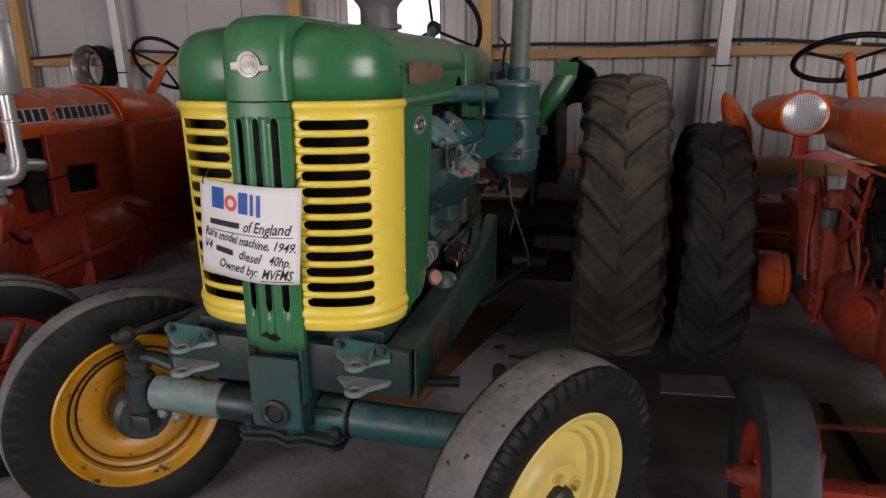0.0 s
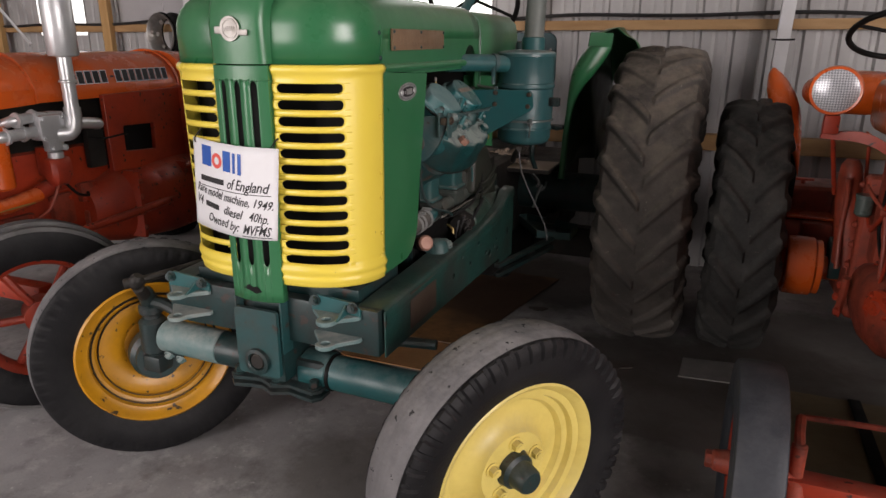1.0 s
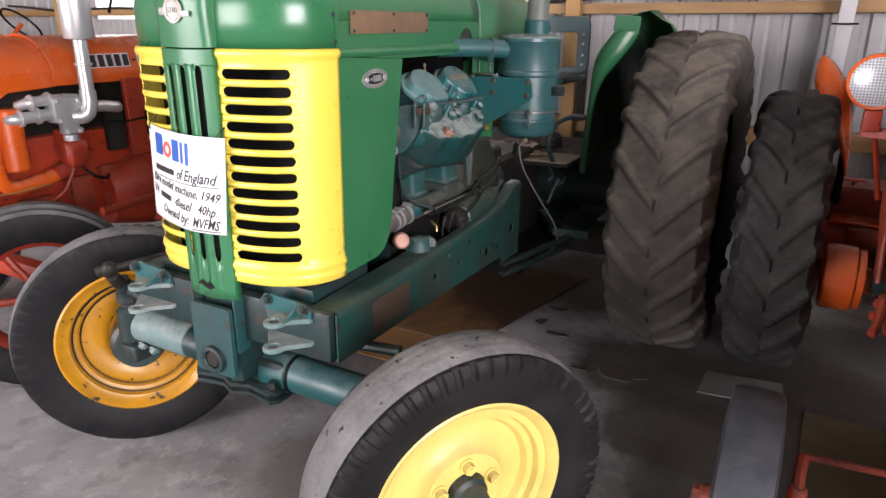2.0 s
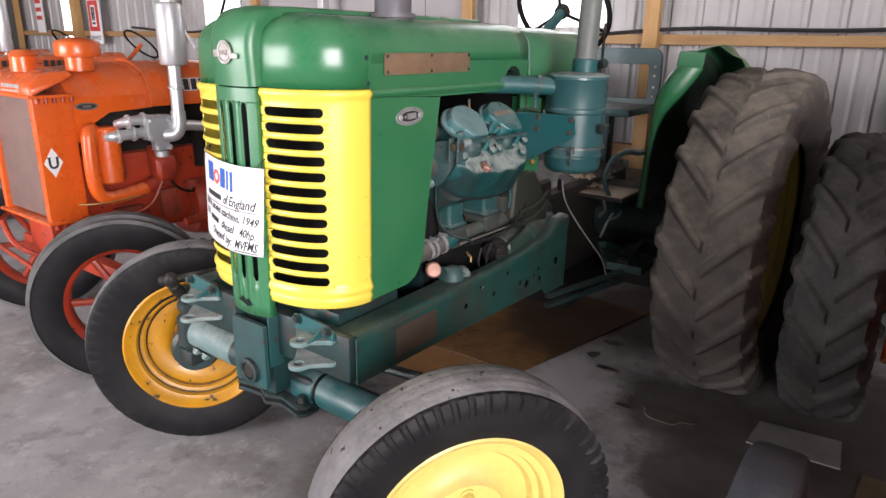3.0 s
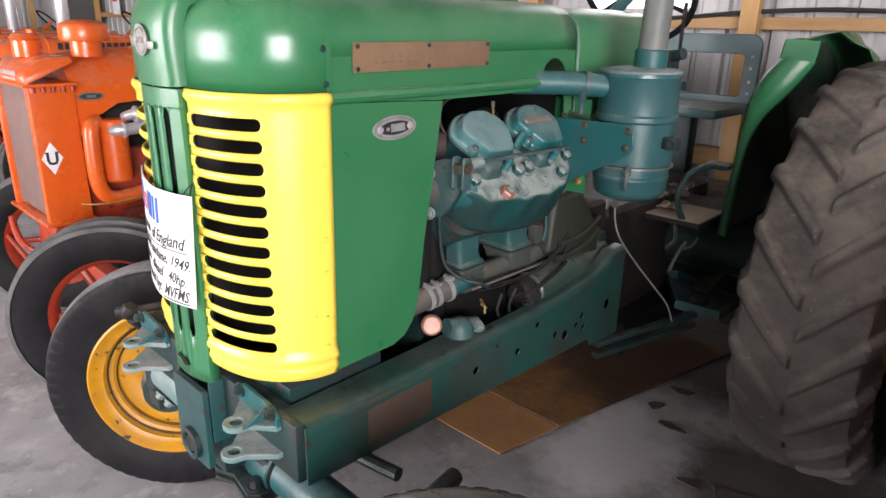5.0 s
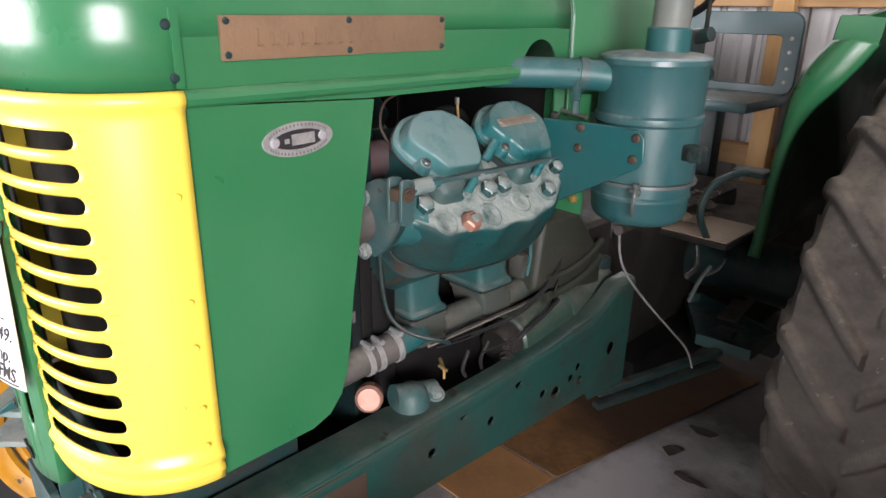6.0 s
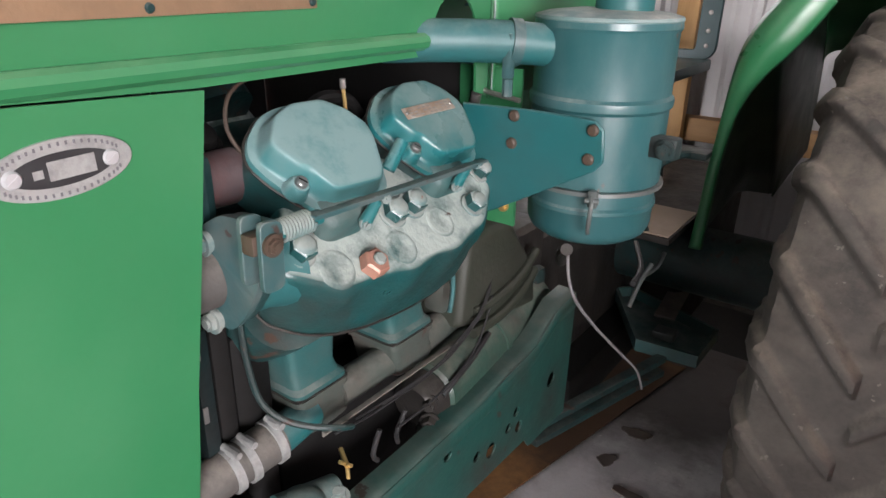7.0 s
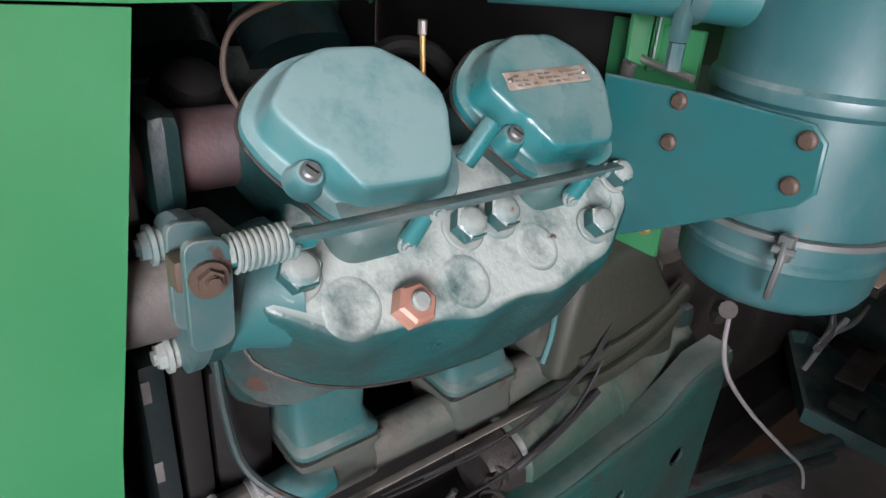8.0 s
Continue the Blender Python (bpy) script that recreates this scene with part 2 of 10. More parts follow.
ORANGE = surface("orange_paint", (0.67, 0.108, 0.011), (0.54, 0.075, 0.010), 0.27, fine=80, coarse=4, amount=0.6, bump=0.06, coat=0.25, dust=(0.42, 0.28, 0.21), dust_sheen_amount=0.4, chips=(0.14, 0.04, 0.02), chip_at=0.70, wave=0.2)
ORANGE_DULL = surface("dull_orange_red_paint", (0.42, 0.042, 0.012), (0.26, 0.026, 0.012), 0.45, fine=80, coarse=6, amount=0.8, bump=0.2, dust=(0.28, 0.17, 0.13), dust_sheen_amount=0.35, chips=(0.04, 0.02, 0.015), chip_at=0.64)
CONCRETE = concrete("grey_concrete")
CONCRETE_PALE = surface("pale_concrete_patch", (0.20, 0.19, 0.18), (0.13, 0.125, 0.115), 0.85, fine=50, coarse=5, amount=0.7, bump=0.25)
OIL = surface("oil_stained_concrete", (0.055, 0.045, 0.038), (0.13, 0.11, 0.095), 0.6, fine=60, coarse=5, amount=0.8, bump=0.15)
CARDBOARD = surface("brown_cardboard", (0.60, 0.315, 0.120), (0.36, 0.195, 0.085), 0.75, fine=60, coarse=1.5, amount=1.0, bump=0.08)
CARD_OILY = surface("oil_soaked_cardboard", (0.46, 0.235, 0.085), (0.060, 0.038, 0.024), 0.62, fine=50, coarse=1.7, amount=1.0, bump=0.08, spread=0.10)


def oil_soak(m, centre, reach, tint):
    """Wide oil soak with a wandering edge, round a place on the floor."""
    n, k = m.node_tree.nodes, m.node_tree.links
    p = [q for q in n if q.type == "BSDF_PRINCIPLED"][0]
    old = p.inputs["Base Color"].links[0].from_socket
    geo, wander = n.new("ShaderNodeNewGeometry"), n.new("ShaderNodeTexNoise")
    wander.inputs["Scale"].default_value, wander.inputs["Detail"].default_value = 4.5, 5
    k.new(geo.outputs["Position"], wander.inputs["Vector"])
    warp, d = n.new("ShaderNodeVectorMath"), n.new("ShaderNodeVectorMath")
    warp.operation, d.operation = "MULTIPLY_ADD", "DISTANCE"
    k.new(wander.outputs["Color"], warp.inputs[0])
    warp.inputs[1].default_value = (0.5, 0.5, 0.0)
    k.new(geo.outputs["Position"], warp.inputs[2])
    k.new(warp.outputs["Vector"], d.inputs[0])
    d.inputs[1].default_value = (centre[0] + 0.25, centre[1] + 0.25, 0.0)
    span = n.new("ShaderNodeMapRange")
    for key, v in (("From Min", reach), ("From Max", reach * 0.55), ("To Min", 0.0), ("To Max", 0.92)):
        span.inputs[key].default_value = v
    k.new(d.outputs["Value"], span.inputs["Value"])
    mix = n.new("ShaderNodeMix")
    mix.data_type = "RGBA"
    k.new(span.outputs["Result"], mix.inputs["Factor"])
    k.new(old, mix.inputs["A"])
    mix.inputs["B"].default_value = (*tint, 1)
    k.new(mix.outputs["Result"], p.inputs["Base Color"])


oil_soak(CARD_OILY, (0.05, 2.15), 0.66, (0.060, 0.036, 0.024))
PALE_CARD = surface("pale_worn_card", (0.42, 0.33, 0.25), (0.28, 0.22, 0.17), 0.8, fine=60, coarse=5, amount=0.8, bump=0.15)
TIMBER = surface("pine_framing", (0.50, 0.30, 0.12), (0.36, 0.20, 0.075), 0.65, fine=40, coarse=4, amount=0.8, bump=0.2, stretch=(4, 4, 0.6))
TIMBER_X = surface("pine_girt", (0.42, 0.25, 0.11), (0.28, 0.155, 0.065), 0.65, fine=40, coarse=4, amount=0.8, bump=0.2, stretch=(0.6, 4, 4))
IRON_SHEET = surface("galvanised_sheet", (0.42, 0.412, 0.41), (0.35, 0.342, 0.338), 0.56, metal=0.12, fine=60, coarse=2.2, amount=0.7, bump=0.08)
LINING = surface("grey_lilac_board", (0.40, 0.385, 0.395), (0.33, 0.32, 0.325), 0.6, fine=40, coarse=1.6, amount=0.7, bump=0.05)
# roof and dark sheet: low tones on unseen faces cut the bounced light
ROOF_SHEET = surface("roof_sheet", (0.15, 0.15, 0.155), (0.11, 0.11, 0.11), 0.55, metal=0.3, fine=50, coarse=2, amount=0.7, bump=0.08)
DARK_SHEET = surface("dark_sheet_metal", (0.10, 0.10, 0.10), (0.07, 0.068, 0.065), 0.6, metal=0.2, fine=50, coarse=2, amount=0.7, bump=0.08)
WHITE_POST = surface("white_painted_steel", (0.62, 0.62, 0.63), (0.50, 0.50, 0.50), 0.5, fine=60, coarse=5, amount=0.6, bump=0.1)
CARD_WHITE = surface("white_card", (0.78, 0.78, 0.80), (0.68, 0.66, 0.66), 0.6, fine=90, coarse=9, amount=0.4, bump=0.05)
INK = surface("black_ink", (0.012, 0.012, 0.014), (0.03, 0.03, 0.03), 0.6, fine=200, coarse=30, amount=0.5, bump=0.0)
BLUE_INK = surface("blue_print", (0.015, 0.10, 0.42), (0.02, 0.08, 0.36), 0.5, fine=100, coarse=20, amount=0.4, bump=0.0)
RED_INK = surface("red_print", (0.75, 0.10, 0.08), (0.65, 0.12, 0.10), 0.5, fine=100, coarse=20, amount=0.4, bump=0.0)
RED_SIGN = surface("red_sign_print", (0.55, 0.05, 0.035), (0.45, 0.05, 0.04), 0.5, fine=100, coarse=10, amount=0.4, bump=0.0)
EXIT_GREEN = surface("green_exit_sign", (0.02, 0.16, 0.08), (0.02, 0.12, 0.06), 0.5, fine=100, coarse=10, amount=0.4, bump=0.0)
CABLE = surface("black_cable_sheath", (0.015, 0.015, 0.016), (0.03, 0.03, 0.03), 0.5, fine=100, coarse=10, amount=0.5, bump=0.05)
RADIATOR = surface("brown_radiator_core", (0.20, 0.12, 0.10), (0.13, 0.085, 0.075), 0.6, metal=0.2, fine=220, coarse=5, amount=0.8, bump=0.5)
DOOR_DARK = surface("dark_door_sheet", (0.07, 0.075, 0.07), (0.05, 0.05, 0.05), 0.6, fine=50, coarse=3, amount=0.6, bump=0.1)
BLUE_PAINT = surface("blue_plastic", (0.01, 0.10, 0.55), (0.01, 0.08, 0.42), 0.4, fine=80, coarse=9, amount=0.4, bump=0.05)
BRASS = surface("brass", (0.62, 0.45, 0.18), (0.45, 0.30, 0.12), 0.4, metal=0.8, fine=90, coarse=12, amount=0.6, bump=0.15)

glass_m, gn, gk, gp = node_mat("lamp_glass")
gp.inputs["Base Color"].default_value = (0.85, 0.86, 0.88, 1)
gp.inputs["Roughness"].default_value = 0.22
gp.inputs["Metallic"].default_value = 0.25
gtex = gn.new("ShaderNodeTexChecker")
gtex.inputs["Scale"].default_value = 165
gco = gn.new("ShaderNodeTexCoord")
gmap = gn.new("ShaderNodeMapping")
gmap.inputs["Rotation"].default_value = (0, radians(45), 0)
gmap.inputs["Scale"].default_value = (1, 0, 1)
gk.new(gco.outputs["Object"], gmap.inputs["Vector"])
gk.new(gmap.outputs["Vector"], gtex.inputs["Vector"])
gtex.inputs["Color1"].default_value, gtex.inputs["Color2"].default_value = (0.66, 0.67, 0.70, 1), (0.30, 0.31, 0.33, 1)
gk.new(gtex.outputs["Color"], gp.inputs["Base Color"])
gb = gn.new("ShaderNodeBump")
gb.inputs["Strength"].default_value, gb.inputs["Distance"].default_value = 0.45, 0.003
gk.new(gtex.outputs["Fac"], gb.inputs["Height"])
gk.new(gb.outputs["Normal"], gp.inputs["Normal"])
LAMP_GLASS = glass_m

pane_m, pn, pk, pp = node_mat("window_pane")
pp.inputs["Base Color"].default_value = (0.95, 0.97, 0.98, 1)
pp.inputs["Transmission Weight"].default_value = 1.0
pp.inputs["Roughness"].default_value = 0.25
pp.inputs["IOR"].default_value = 1.05
PANE = pane_m

# ---- mesh helpers


def mesh_ob(name, bm, mat, smooth=True, angle=35):
    me = bpy.data.meshes.new(name)
    bmesh.ops.recalc_face_normals(bm, faces=bm.faces)
    if smooth:
        for f in bm.faces:
            f.smooth = True
        lim = radians(angle)
        for e in bm.edges:
            if len(e.link_faces) == 2 and e.calc_face_angle(0) > lim:
                e.smooth = False
    bm.to_mesh(me)
    bm.free()
    me.materials.append(mat)
    return new(name, me)


def part(name, bm, mat, parent, label="", smooth=True, angle=35):
    ob = mesh_ob(name, bm, mat, smooth, angle)
    if parent:
        ob.parent = parent
        ob.matrix_parent_inverse = rest(parent).inverted()
    if label:
        tagged(ob, label)
    return ob


def rest(ob):
    """The world pose of an object by its own and its parents' poses."""
    m = ob.matrix_basis.copy()
    return rest(ob.parent) @ ob.matrix_parent_inverse @ m if ob.parent else m


def thing(name, at, label, category, group=""):
    ob = new(name)
    ob.empty_display_size = 0.1
    ob.matrix_basis = Matrix.Translation(at)
    return tagged(ob, label, category, group)


def structure(name, bm, mat, label, category, smooth=False):
    return tagged(mesh_ob(name, bm, mat, smooth), label, category, kind="structure")


def frame_to(p0, p1):
    d = Vector(p1) - Vector(p0)
    return Matrix.Translation(p0) @ d.to_track_quat("Z", "Y").to_matrix().to_4x4(), d.length


def add_box(bm, lo, hi, bevel=0.0, m=None, seg=2):
    c = [(a + b) / 2 for a, b in zip(lo, hi)]
    s = [abs(b - a) for a, b in zip(lo, hi)]
    mm = (m or Matrix()) @ Matrix.Translation(c) @ Matrix.Diagonal((*s, 1))
    r = bmesh.ops.create_cube(bm, size=1, matrix=mm)
    if bevel:
        es = list({e for v in r["verts"] for e in v.link_edges})
        bmesh.ops.bevel(bm, geom=es, offset=bevel, segments=seg, profile=0.6, affect="EDGES", clamp_overlap=True)


def add_cyl(bm, p0, p1, r0, r1=None, seg=24, bevel=0.0):
    m, length = frame_to(p0, p1)
    r1 = r0 if r1 is None else r1
    if bevel:
        add_lathe(bm, [(0, 0), (r0 - bevel, 0), (r0, bevel), (r1, length - bevel), (r1 - bevel, length), (0, length)], seg, m)
        return
    bmesh.ops.create_cone(bm, cap_ends=True, segments=seg, radius1=r0, radius2=r1, depth=length, matrix=m @ Matrix.Translation((0, 0, length / 2)))


def add_lathe(bm, prof, seg=32, m=None, closed=False):
    """A profile of (radius, height) turned round z."""
    m = m or Matrix()
    rings = []
    for r, h in prof:
        if r < 1e-6:
            rings.append([bm.verts.new(m @ Vector((0, 0, h)))])
        else:
            rings.append([bm.verts.new(m @ Vector((r * math.cos(2 * math.pi * i / seg), r * math.sin(2 * math.pi * i / seg), h))) for i in range(seg)])
    pairs = list(zip(rings, rings[1:])) + ([(rings[-1], rings[0])] if closed else [])
    for a, b in pairs:
        for i in range(seg):
            j = (i + 1) % seg
            if len(a) == 1 and len(b) == 1:
                continue
            if len(a) == 1:
                bm.faces.new((a[0], b[i], b[j]))
            elif len(b) == 1:
                bm.faces.new((a[i], a[j], b[0]))
            else:
                bm.faces.new((a[i], a[j], b[j], b[i]))


def smooth_path(pts, n=6):
    pts = [Vector(p) for p in pts]
    if len(pts) < 3:
        return pts
    out = []
    for i in range(len(pts) - 1):
        p0, p1, p2, p3 = pts[max(i - 1, 0)], pts[i], pts[i + 1], pts[min(i + 2, len(pts) - 1)]
        for s in range(n):
            t = s / n
            out.append(0.5 * (2 * p1 + (p2 - p0) * t + (2 * p0 - 5 * p1 + 4 * p2 - p3) * t * t + (3 * p1 - p0 - 3 * p2 + p3) * t ** 3))
    return out + [pts[-1]]


def add_tube(bm, pts, r, seg=10, n=6, r_end=None):
    path = smooth_path(pts, n)
    up = Vector((0, 0, 1))
    d0 = (path[1] - path[0]).normalized()
    side = d0.cross(up if abs(d0.z) < 0.9 else Vector((1, 0, 0))).normalized()
    rings = []
    for i, p in enumerate(path):
        d = (path[min(i + 1, len(path) - 1)] - path[max(i - 1, 0)]).normalized()
        side = (side - d * side.dot(d)).normalized()
        o = d.cross(side)
        rr = r if r_end is None else r + (r_end - r) * i / (len(path) - 1)
        rings.append([bm.verts.new(p + rr * (side * math.cos(2 * math.pi * k / seg) + o * math.sin(2 * math.pi * k / seg))) for k in range(seg)])
    for a, b in zip(rings, rings[1:]):
        for k in range(seg):
            bm.faces.new((a[k], a[(k + 1) % seg], b[(k + 1) % seg], b[k]))
    bm.faces.new(rings[0][::-1])
    bm.faces.new(rings[-1])


def add_plate(bm, outer, holes, thick, m=None, bevel=0.0):
    """A plate in local xy with holes, of that thickness along local z."""
    m = m or Matrix()
    tmp = bmesh.new()
    edges = []
    for loop in [outer, *holes]:
        vs = [tmp.verts.new((x, y, 0)) for x, y in loop]
        edges += [tmp.edges.new((vs[i], vs[(i + 1) % len(vs)])) for i in range(len(vs))]
    bmesh.ops.triangle_fill(tmp, edges=edges, use_beauty=True)
    bmesh.ops.recalc_face_normals(tmp, faces=tmp.faces)
    r = bmesh.ops.extrude_face_region(tmp, geom=list(tmp.faces))
    for v in r["geom"]:
        if isinstance(v, bmesh.types.BMVert):
            v.co.z += thick
    if bevel:
        es = [e for e in tmp.edges if len(e.link_faces) == 2 and e.calc_face_angle(0) > 0.9]
        bmesh.ops.bevel(tmp, geom=es, offset=bevel, segments=1, affect="EDGES", clamp_overlap=True)
    bmesh.ops.recalc_face_normals(tmp, faces=tmp.faces)
    lut = {v: bm.verts.new(m @ v.co) for v in tmp.verts}
    for f in tmp.faces:
        bm.faces.new([lut[v] for v in f.verts])
    tmp.free()


def circle(x, y, r, n=20, sy=1.0):
    return [(x + r * math.cos(2 * math.pi * i / n), y + r * sy * math.sin(2 * math.pi * i / n)) for i in range(n)]


def round_rect(x0, y0, x1, y1, r, n=5):
    pts = []
    for cx, cy, a in ((x1 - r, y1 - r, 0), (x0 + r, y1 - r, 90), (x0 + r, y0 + r, 180), (x1 - r, y0 + r, 270)):
        pts += [(cx + r * math.cos(radians(a + 90 * i / n)), cy + r * math.sin(radians(a + 90 * i / n))) for i in range(n + 1)]
    return pts


def add_grid(bm, fn, nu, nv):
    vs = [[bm.verts.new(fn(i / nu, j / nv)) for j in range(nv + 1)] for i in range(nu + 1)]
    for i in range(nu):
        for j in range(nv):
            bm.faces.new((vs[i][j], vs[i + 1][j], vs[i + 1][j + 1], vs[i][j + 1]))
    return vs


def thicken(ob, t, offset=-1.0):
    s = ob.modifiers.new("thickness", "SOLIDIFY")
    s.thickness, s.offset = t, offset
    return ob


def add_bolt(bm, at, axis, r=0.011, h=0.012, washer=True):
    a = Vector(axis).normalized()
    p = Vector(at)
    if washer:
        add_cyl(bm, p, p + a * 0.004, r * 1.5, seg=16)
    add_cyl(bm, p + a * 0.003, p + a * h, r * 1.12, r * 1.05, seg=6)
    add_cyl(bm, p + a * h, p + a * (h + 0.003), r * 0.6, seg=10)


def text_mesh(words, size, m, bm, shear=0.0, thick=0.0006, align="LEFT", wide=1.0, bold=0.0):
    """Adds words in the built-in font to bm, in the xy plane of m."""
    cu = bpy.data.curves.new("words", "FONT")
    cu.body, cu.size, cu.shear, cu.align_x, cu.extrude, cu.resolution_u = words, size, shear, align, thick, 2
    cu.offset = bold
    ob = bpy.data.objects.new("words", cu)
    scene.collection.objects.link(ob)
    bpy.context.view_layer.update()
    me = ob.to_mesh()
    start = len(bm.verts)
    bm.from_mesh(me)
    bm.verts.ensure_lookup_table()
    for v in bm.verts[start:]:
        v.co = m @ Vector((v.co.x * wide, v.co.y, v.co.z))
    ob.to_mesh_clear()
    bpy.data.objects.remove(ob)
    bpy.data.curves.remove(cu)

# ---- the shed
WALL_Y, WEST, EAST, FRONT, EAVES = 3.14, -9.25, 6.2, -6.0, 3.4


def floor_slab():
    bm = bmesh.new()
    add_box(bm, (-40, -40, -0.3), (40, 40, 0.0))
    structure("floor", bm, CONCRETE, "bare grey concrete shed floor with oil stains and painted shade", "floor")


def corrugated(bm, length, height, m, gaps=(), pitch=0.19, depth=0.018):
    """Sheet with trapezoid ribs, in local x (along) and z (up), ribs towards +y; gaps: (x0, x1, z0, z1)."""
    prof = []
    x = 0.0
    while x < length:
        prof += [(x, 0), (x + 0.055, 0), (x + 0.075, depth * 0.25), (x + 0.095, 0), (x + 0.135, 0), (x + 0.15, depth), (x + 0.175, depth)]
        x += pitch
    prof = [q for q in prof if q[0] < length] + [(length, 0)]
    extra = sorted({e for g in gaps for e in g[:2]})
    for e in extra:
        prof.append((e, 0.0))
    prof = sorted(set(prof))
    zs = sorted({0.0, height, *(e for g in gaps for e in g[2:])})
    cache = {}

    def vert(i, j):
        if (i, j) not in cache:
            cache[i, j] = bm.verts.new(m @ Vector((prof[i][0], prof[i][1], zs[j])))
        return cache[i, j]

    for i in range(len(prof) - 1):
        xm = (prof[i][0] + prof[i + 1][0]) / 2
        for j in range(len(zs) - 1):
            zm = (zs[j] + zs[j + 1]) / 2
            if any(g[0] < xm < g[1] and g[2] < zm < g[3] for g in gaps):
                continue
            bm.faces.new((vert(i, j), vert(i + 1, j), vert(i + 1, j + 1), vert(i, j + 1)))


sky_m, sn, sk, sp = node_mat("bright_overcast_sky")
sp.inputs["Base Color"].default_value = (0.9, 0.9, 0.9, 1)
sp.inputs["Emission Color"].default_value = (1.0, 0.99, 0.97, 1)
sp.inputs["Emission Strength"].default_value = 2.2
BRIGHT_SKY = sky_m

# back wall: openings as (x0, x1, z0, z1)
WINDOWS = [(-1.03, -0.36, 1.63, 2.9), (-4.74, -4.16, 1.5, 2.9), (-7.82, -7.38, 1.2, 2.9)]


def back_wall():
    bm = bmesh.new()
    m = Matrix.Translation((WEST, WALL_Y, 0))
    corrugated(bm, EAST - WEST, EAVES, m, [(a - WEST, b - WEST, c, d) for a, b, c, d in WINDOWS])
    ob = structure("wall_north", bm, IRON_SHEET, "ribbed grey galvanised sheet wall of a shed", "wall")
    thicken(ob, 0.003)
    for i, (a, b, c, d) in enumerate(WINDOWS):
        bm = bmesh.new()
        add_box(bm, (a, WALL_Y + 0.004, c), (b, WALL_Y + 0.010, d))
        w = structure(f"window_{i + 1}", bm, PANE, "clear translucent wall sheet glowing with daylight", "window")
        w.visible_shadow = False
    bm = bmesh.new()
    add_box(bm, (WEST - 3, WALL_Y + 2.0, -0.5), (EAST + 3, WALL_Y + 2.05, 6.0))
    structure("backdrop", bm, BRIGHT_SKY, "plain bright white sky outside the windows", "backdrop")


def plain_wall(name, lo, hi, mat, label):
    bm = bmesh.new()
    add_box(bm, lo, hi)
    return structure(name, bm, mat, label, "wall")


def side_walls():
    bm = bmesh.new()
    corrugated(bm, WALL_Y - FRONT, EAVES, Matrix.Translation((WEST, WALL_Y, 0)) @ Matrix.Rotation(radians(-90), 4, "Z"),
               [(1.44, 2.9, 0.0, 1.84)])
    thicken(structure("wall_west", bm, IRON_SHEET, "ribbed galvanised end wall with pale sheets", "wall"), 0.003)
    plain_wall("wall_east", (EAST, -2.0, 0), (EAST + 0.1, WALL_Y, EAVES), DARK_SHEET, "unseen end wall, dark to cut bounced light")
    for i, (a, b) in enumerate(((WEST, -5.8), (-1.4, EAST))):
        plain_wall(f"wall_south_{i + 1}", (a, FRONT, 0), (b, FRONT + 0.1, EAVES), DARK_SHEET, "unseen wall beside an open doorway, dark to cut bounced light")


def roof():
    bm = bmesh.new()
    add_box(bm, (WEST, FRONT, EAVES), (EAST, WALL_Y + 0.05, EAVES + 0.08))
    structure("ceiling", bm, ROOF_SHEET, "unseen roof sheet, dark to cut bounced light", "ceiling")


def framing():
    bm = bmesh.new()
    for z0, z1 in ((1.525, 1.585), (0.80, 0.90), (2.25, 2.33)):
        add_box(bm, (WEST + 0.1, WALL_Y - 0.085, z0), (EAST, WALL_Y - 0.004, z1), 0.004)
    structure("trim_girts", bm, TIMBER_X, "horizontal pine girts along the sheet wall", "girt")
    for i, x in enumerate((-5.14, -3.78, -1.38, -0.02, 4.2)):
        bm = bmesh.new()
        add_box(bm, (x - 0.045, WALL_Y - 0.14, 0), (x + 0.045, WALL_Y - 0.088, EAVES), 0.004)
        structure(f"trim_stud_{i + 1}", bm, TIMBER, "upright pine stud against the sheet wall", "stud")
    for i, x in enumerate((-7.2, -8.9)):
        bm = bmesh.new()
        add_box(bm, (x - 0.07, WALL_Y - 0.16, 0), (x + 0.07, WALL_Y - 0.088, EAVES), 0.006)
        structure(f"trim_stud_{i + 6}", bm, TIMBER, "upright pine stud against the sheet wall", "stud")
    # end wall framing
    bm = bmesh.new()
    for z in (1.345, 1.94, 2.6):
        add_box(bm, (WEST + 0.03, -2, z - 0.035), (WEST + 0.09, WALL_Y - 0.1, z + 0.035), 0.004)
    structure("trim_girts_west", bm, TIMBER_X, "pine girts across the end wall", "girt")
    for i, y in enumerate((1.80, 2.28, 2.80, -0.6, -1.6)):
        bm = bmesh.new()
        add_box(bm, (WEST + 0.095, y - 0.032, 0), (WEST + 0.14, y + 0.032, EAVES), 0.004)
        structure(f"trim_stud_west_{i + 1}", bm, TIMBER, "upright pine stud on the end wall", "stud")
    bm = bmesh.new()
    add_box(bm, (WEST - 0.03, 0.22, 0), (WEST + 0.01, 1.72, 1.85), 0.004)
    structure("door_1", bm, DOOR_DARK, "dark closed door in the end wall", "door")
    # steel corner post and bracing
    bm = bmesh.new()
    add_box(bm, (WEST + 0.16, WALL_Y - 0.42, 0), (WEST + 0.40, WALL_Y - 0.16, EAVES), 0.01)
    structure("trim_corner_post", bm, DARK_SHEET, "dark boxed corner post", "post")


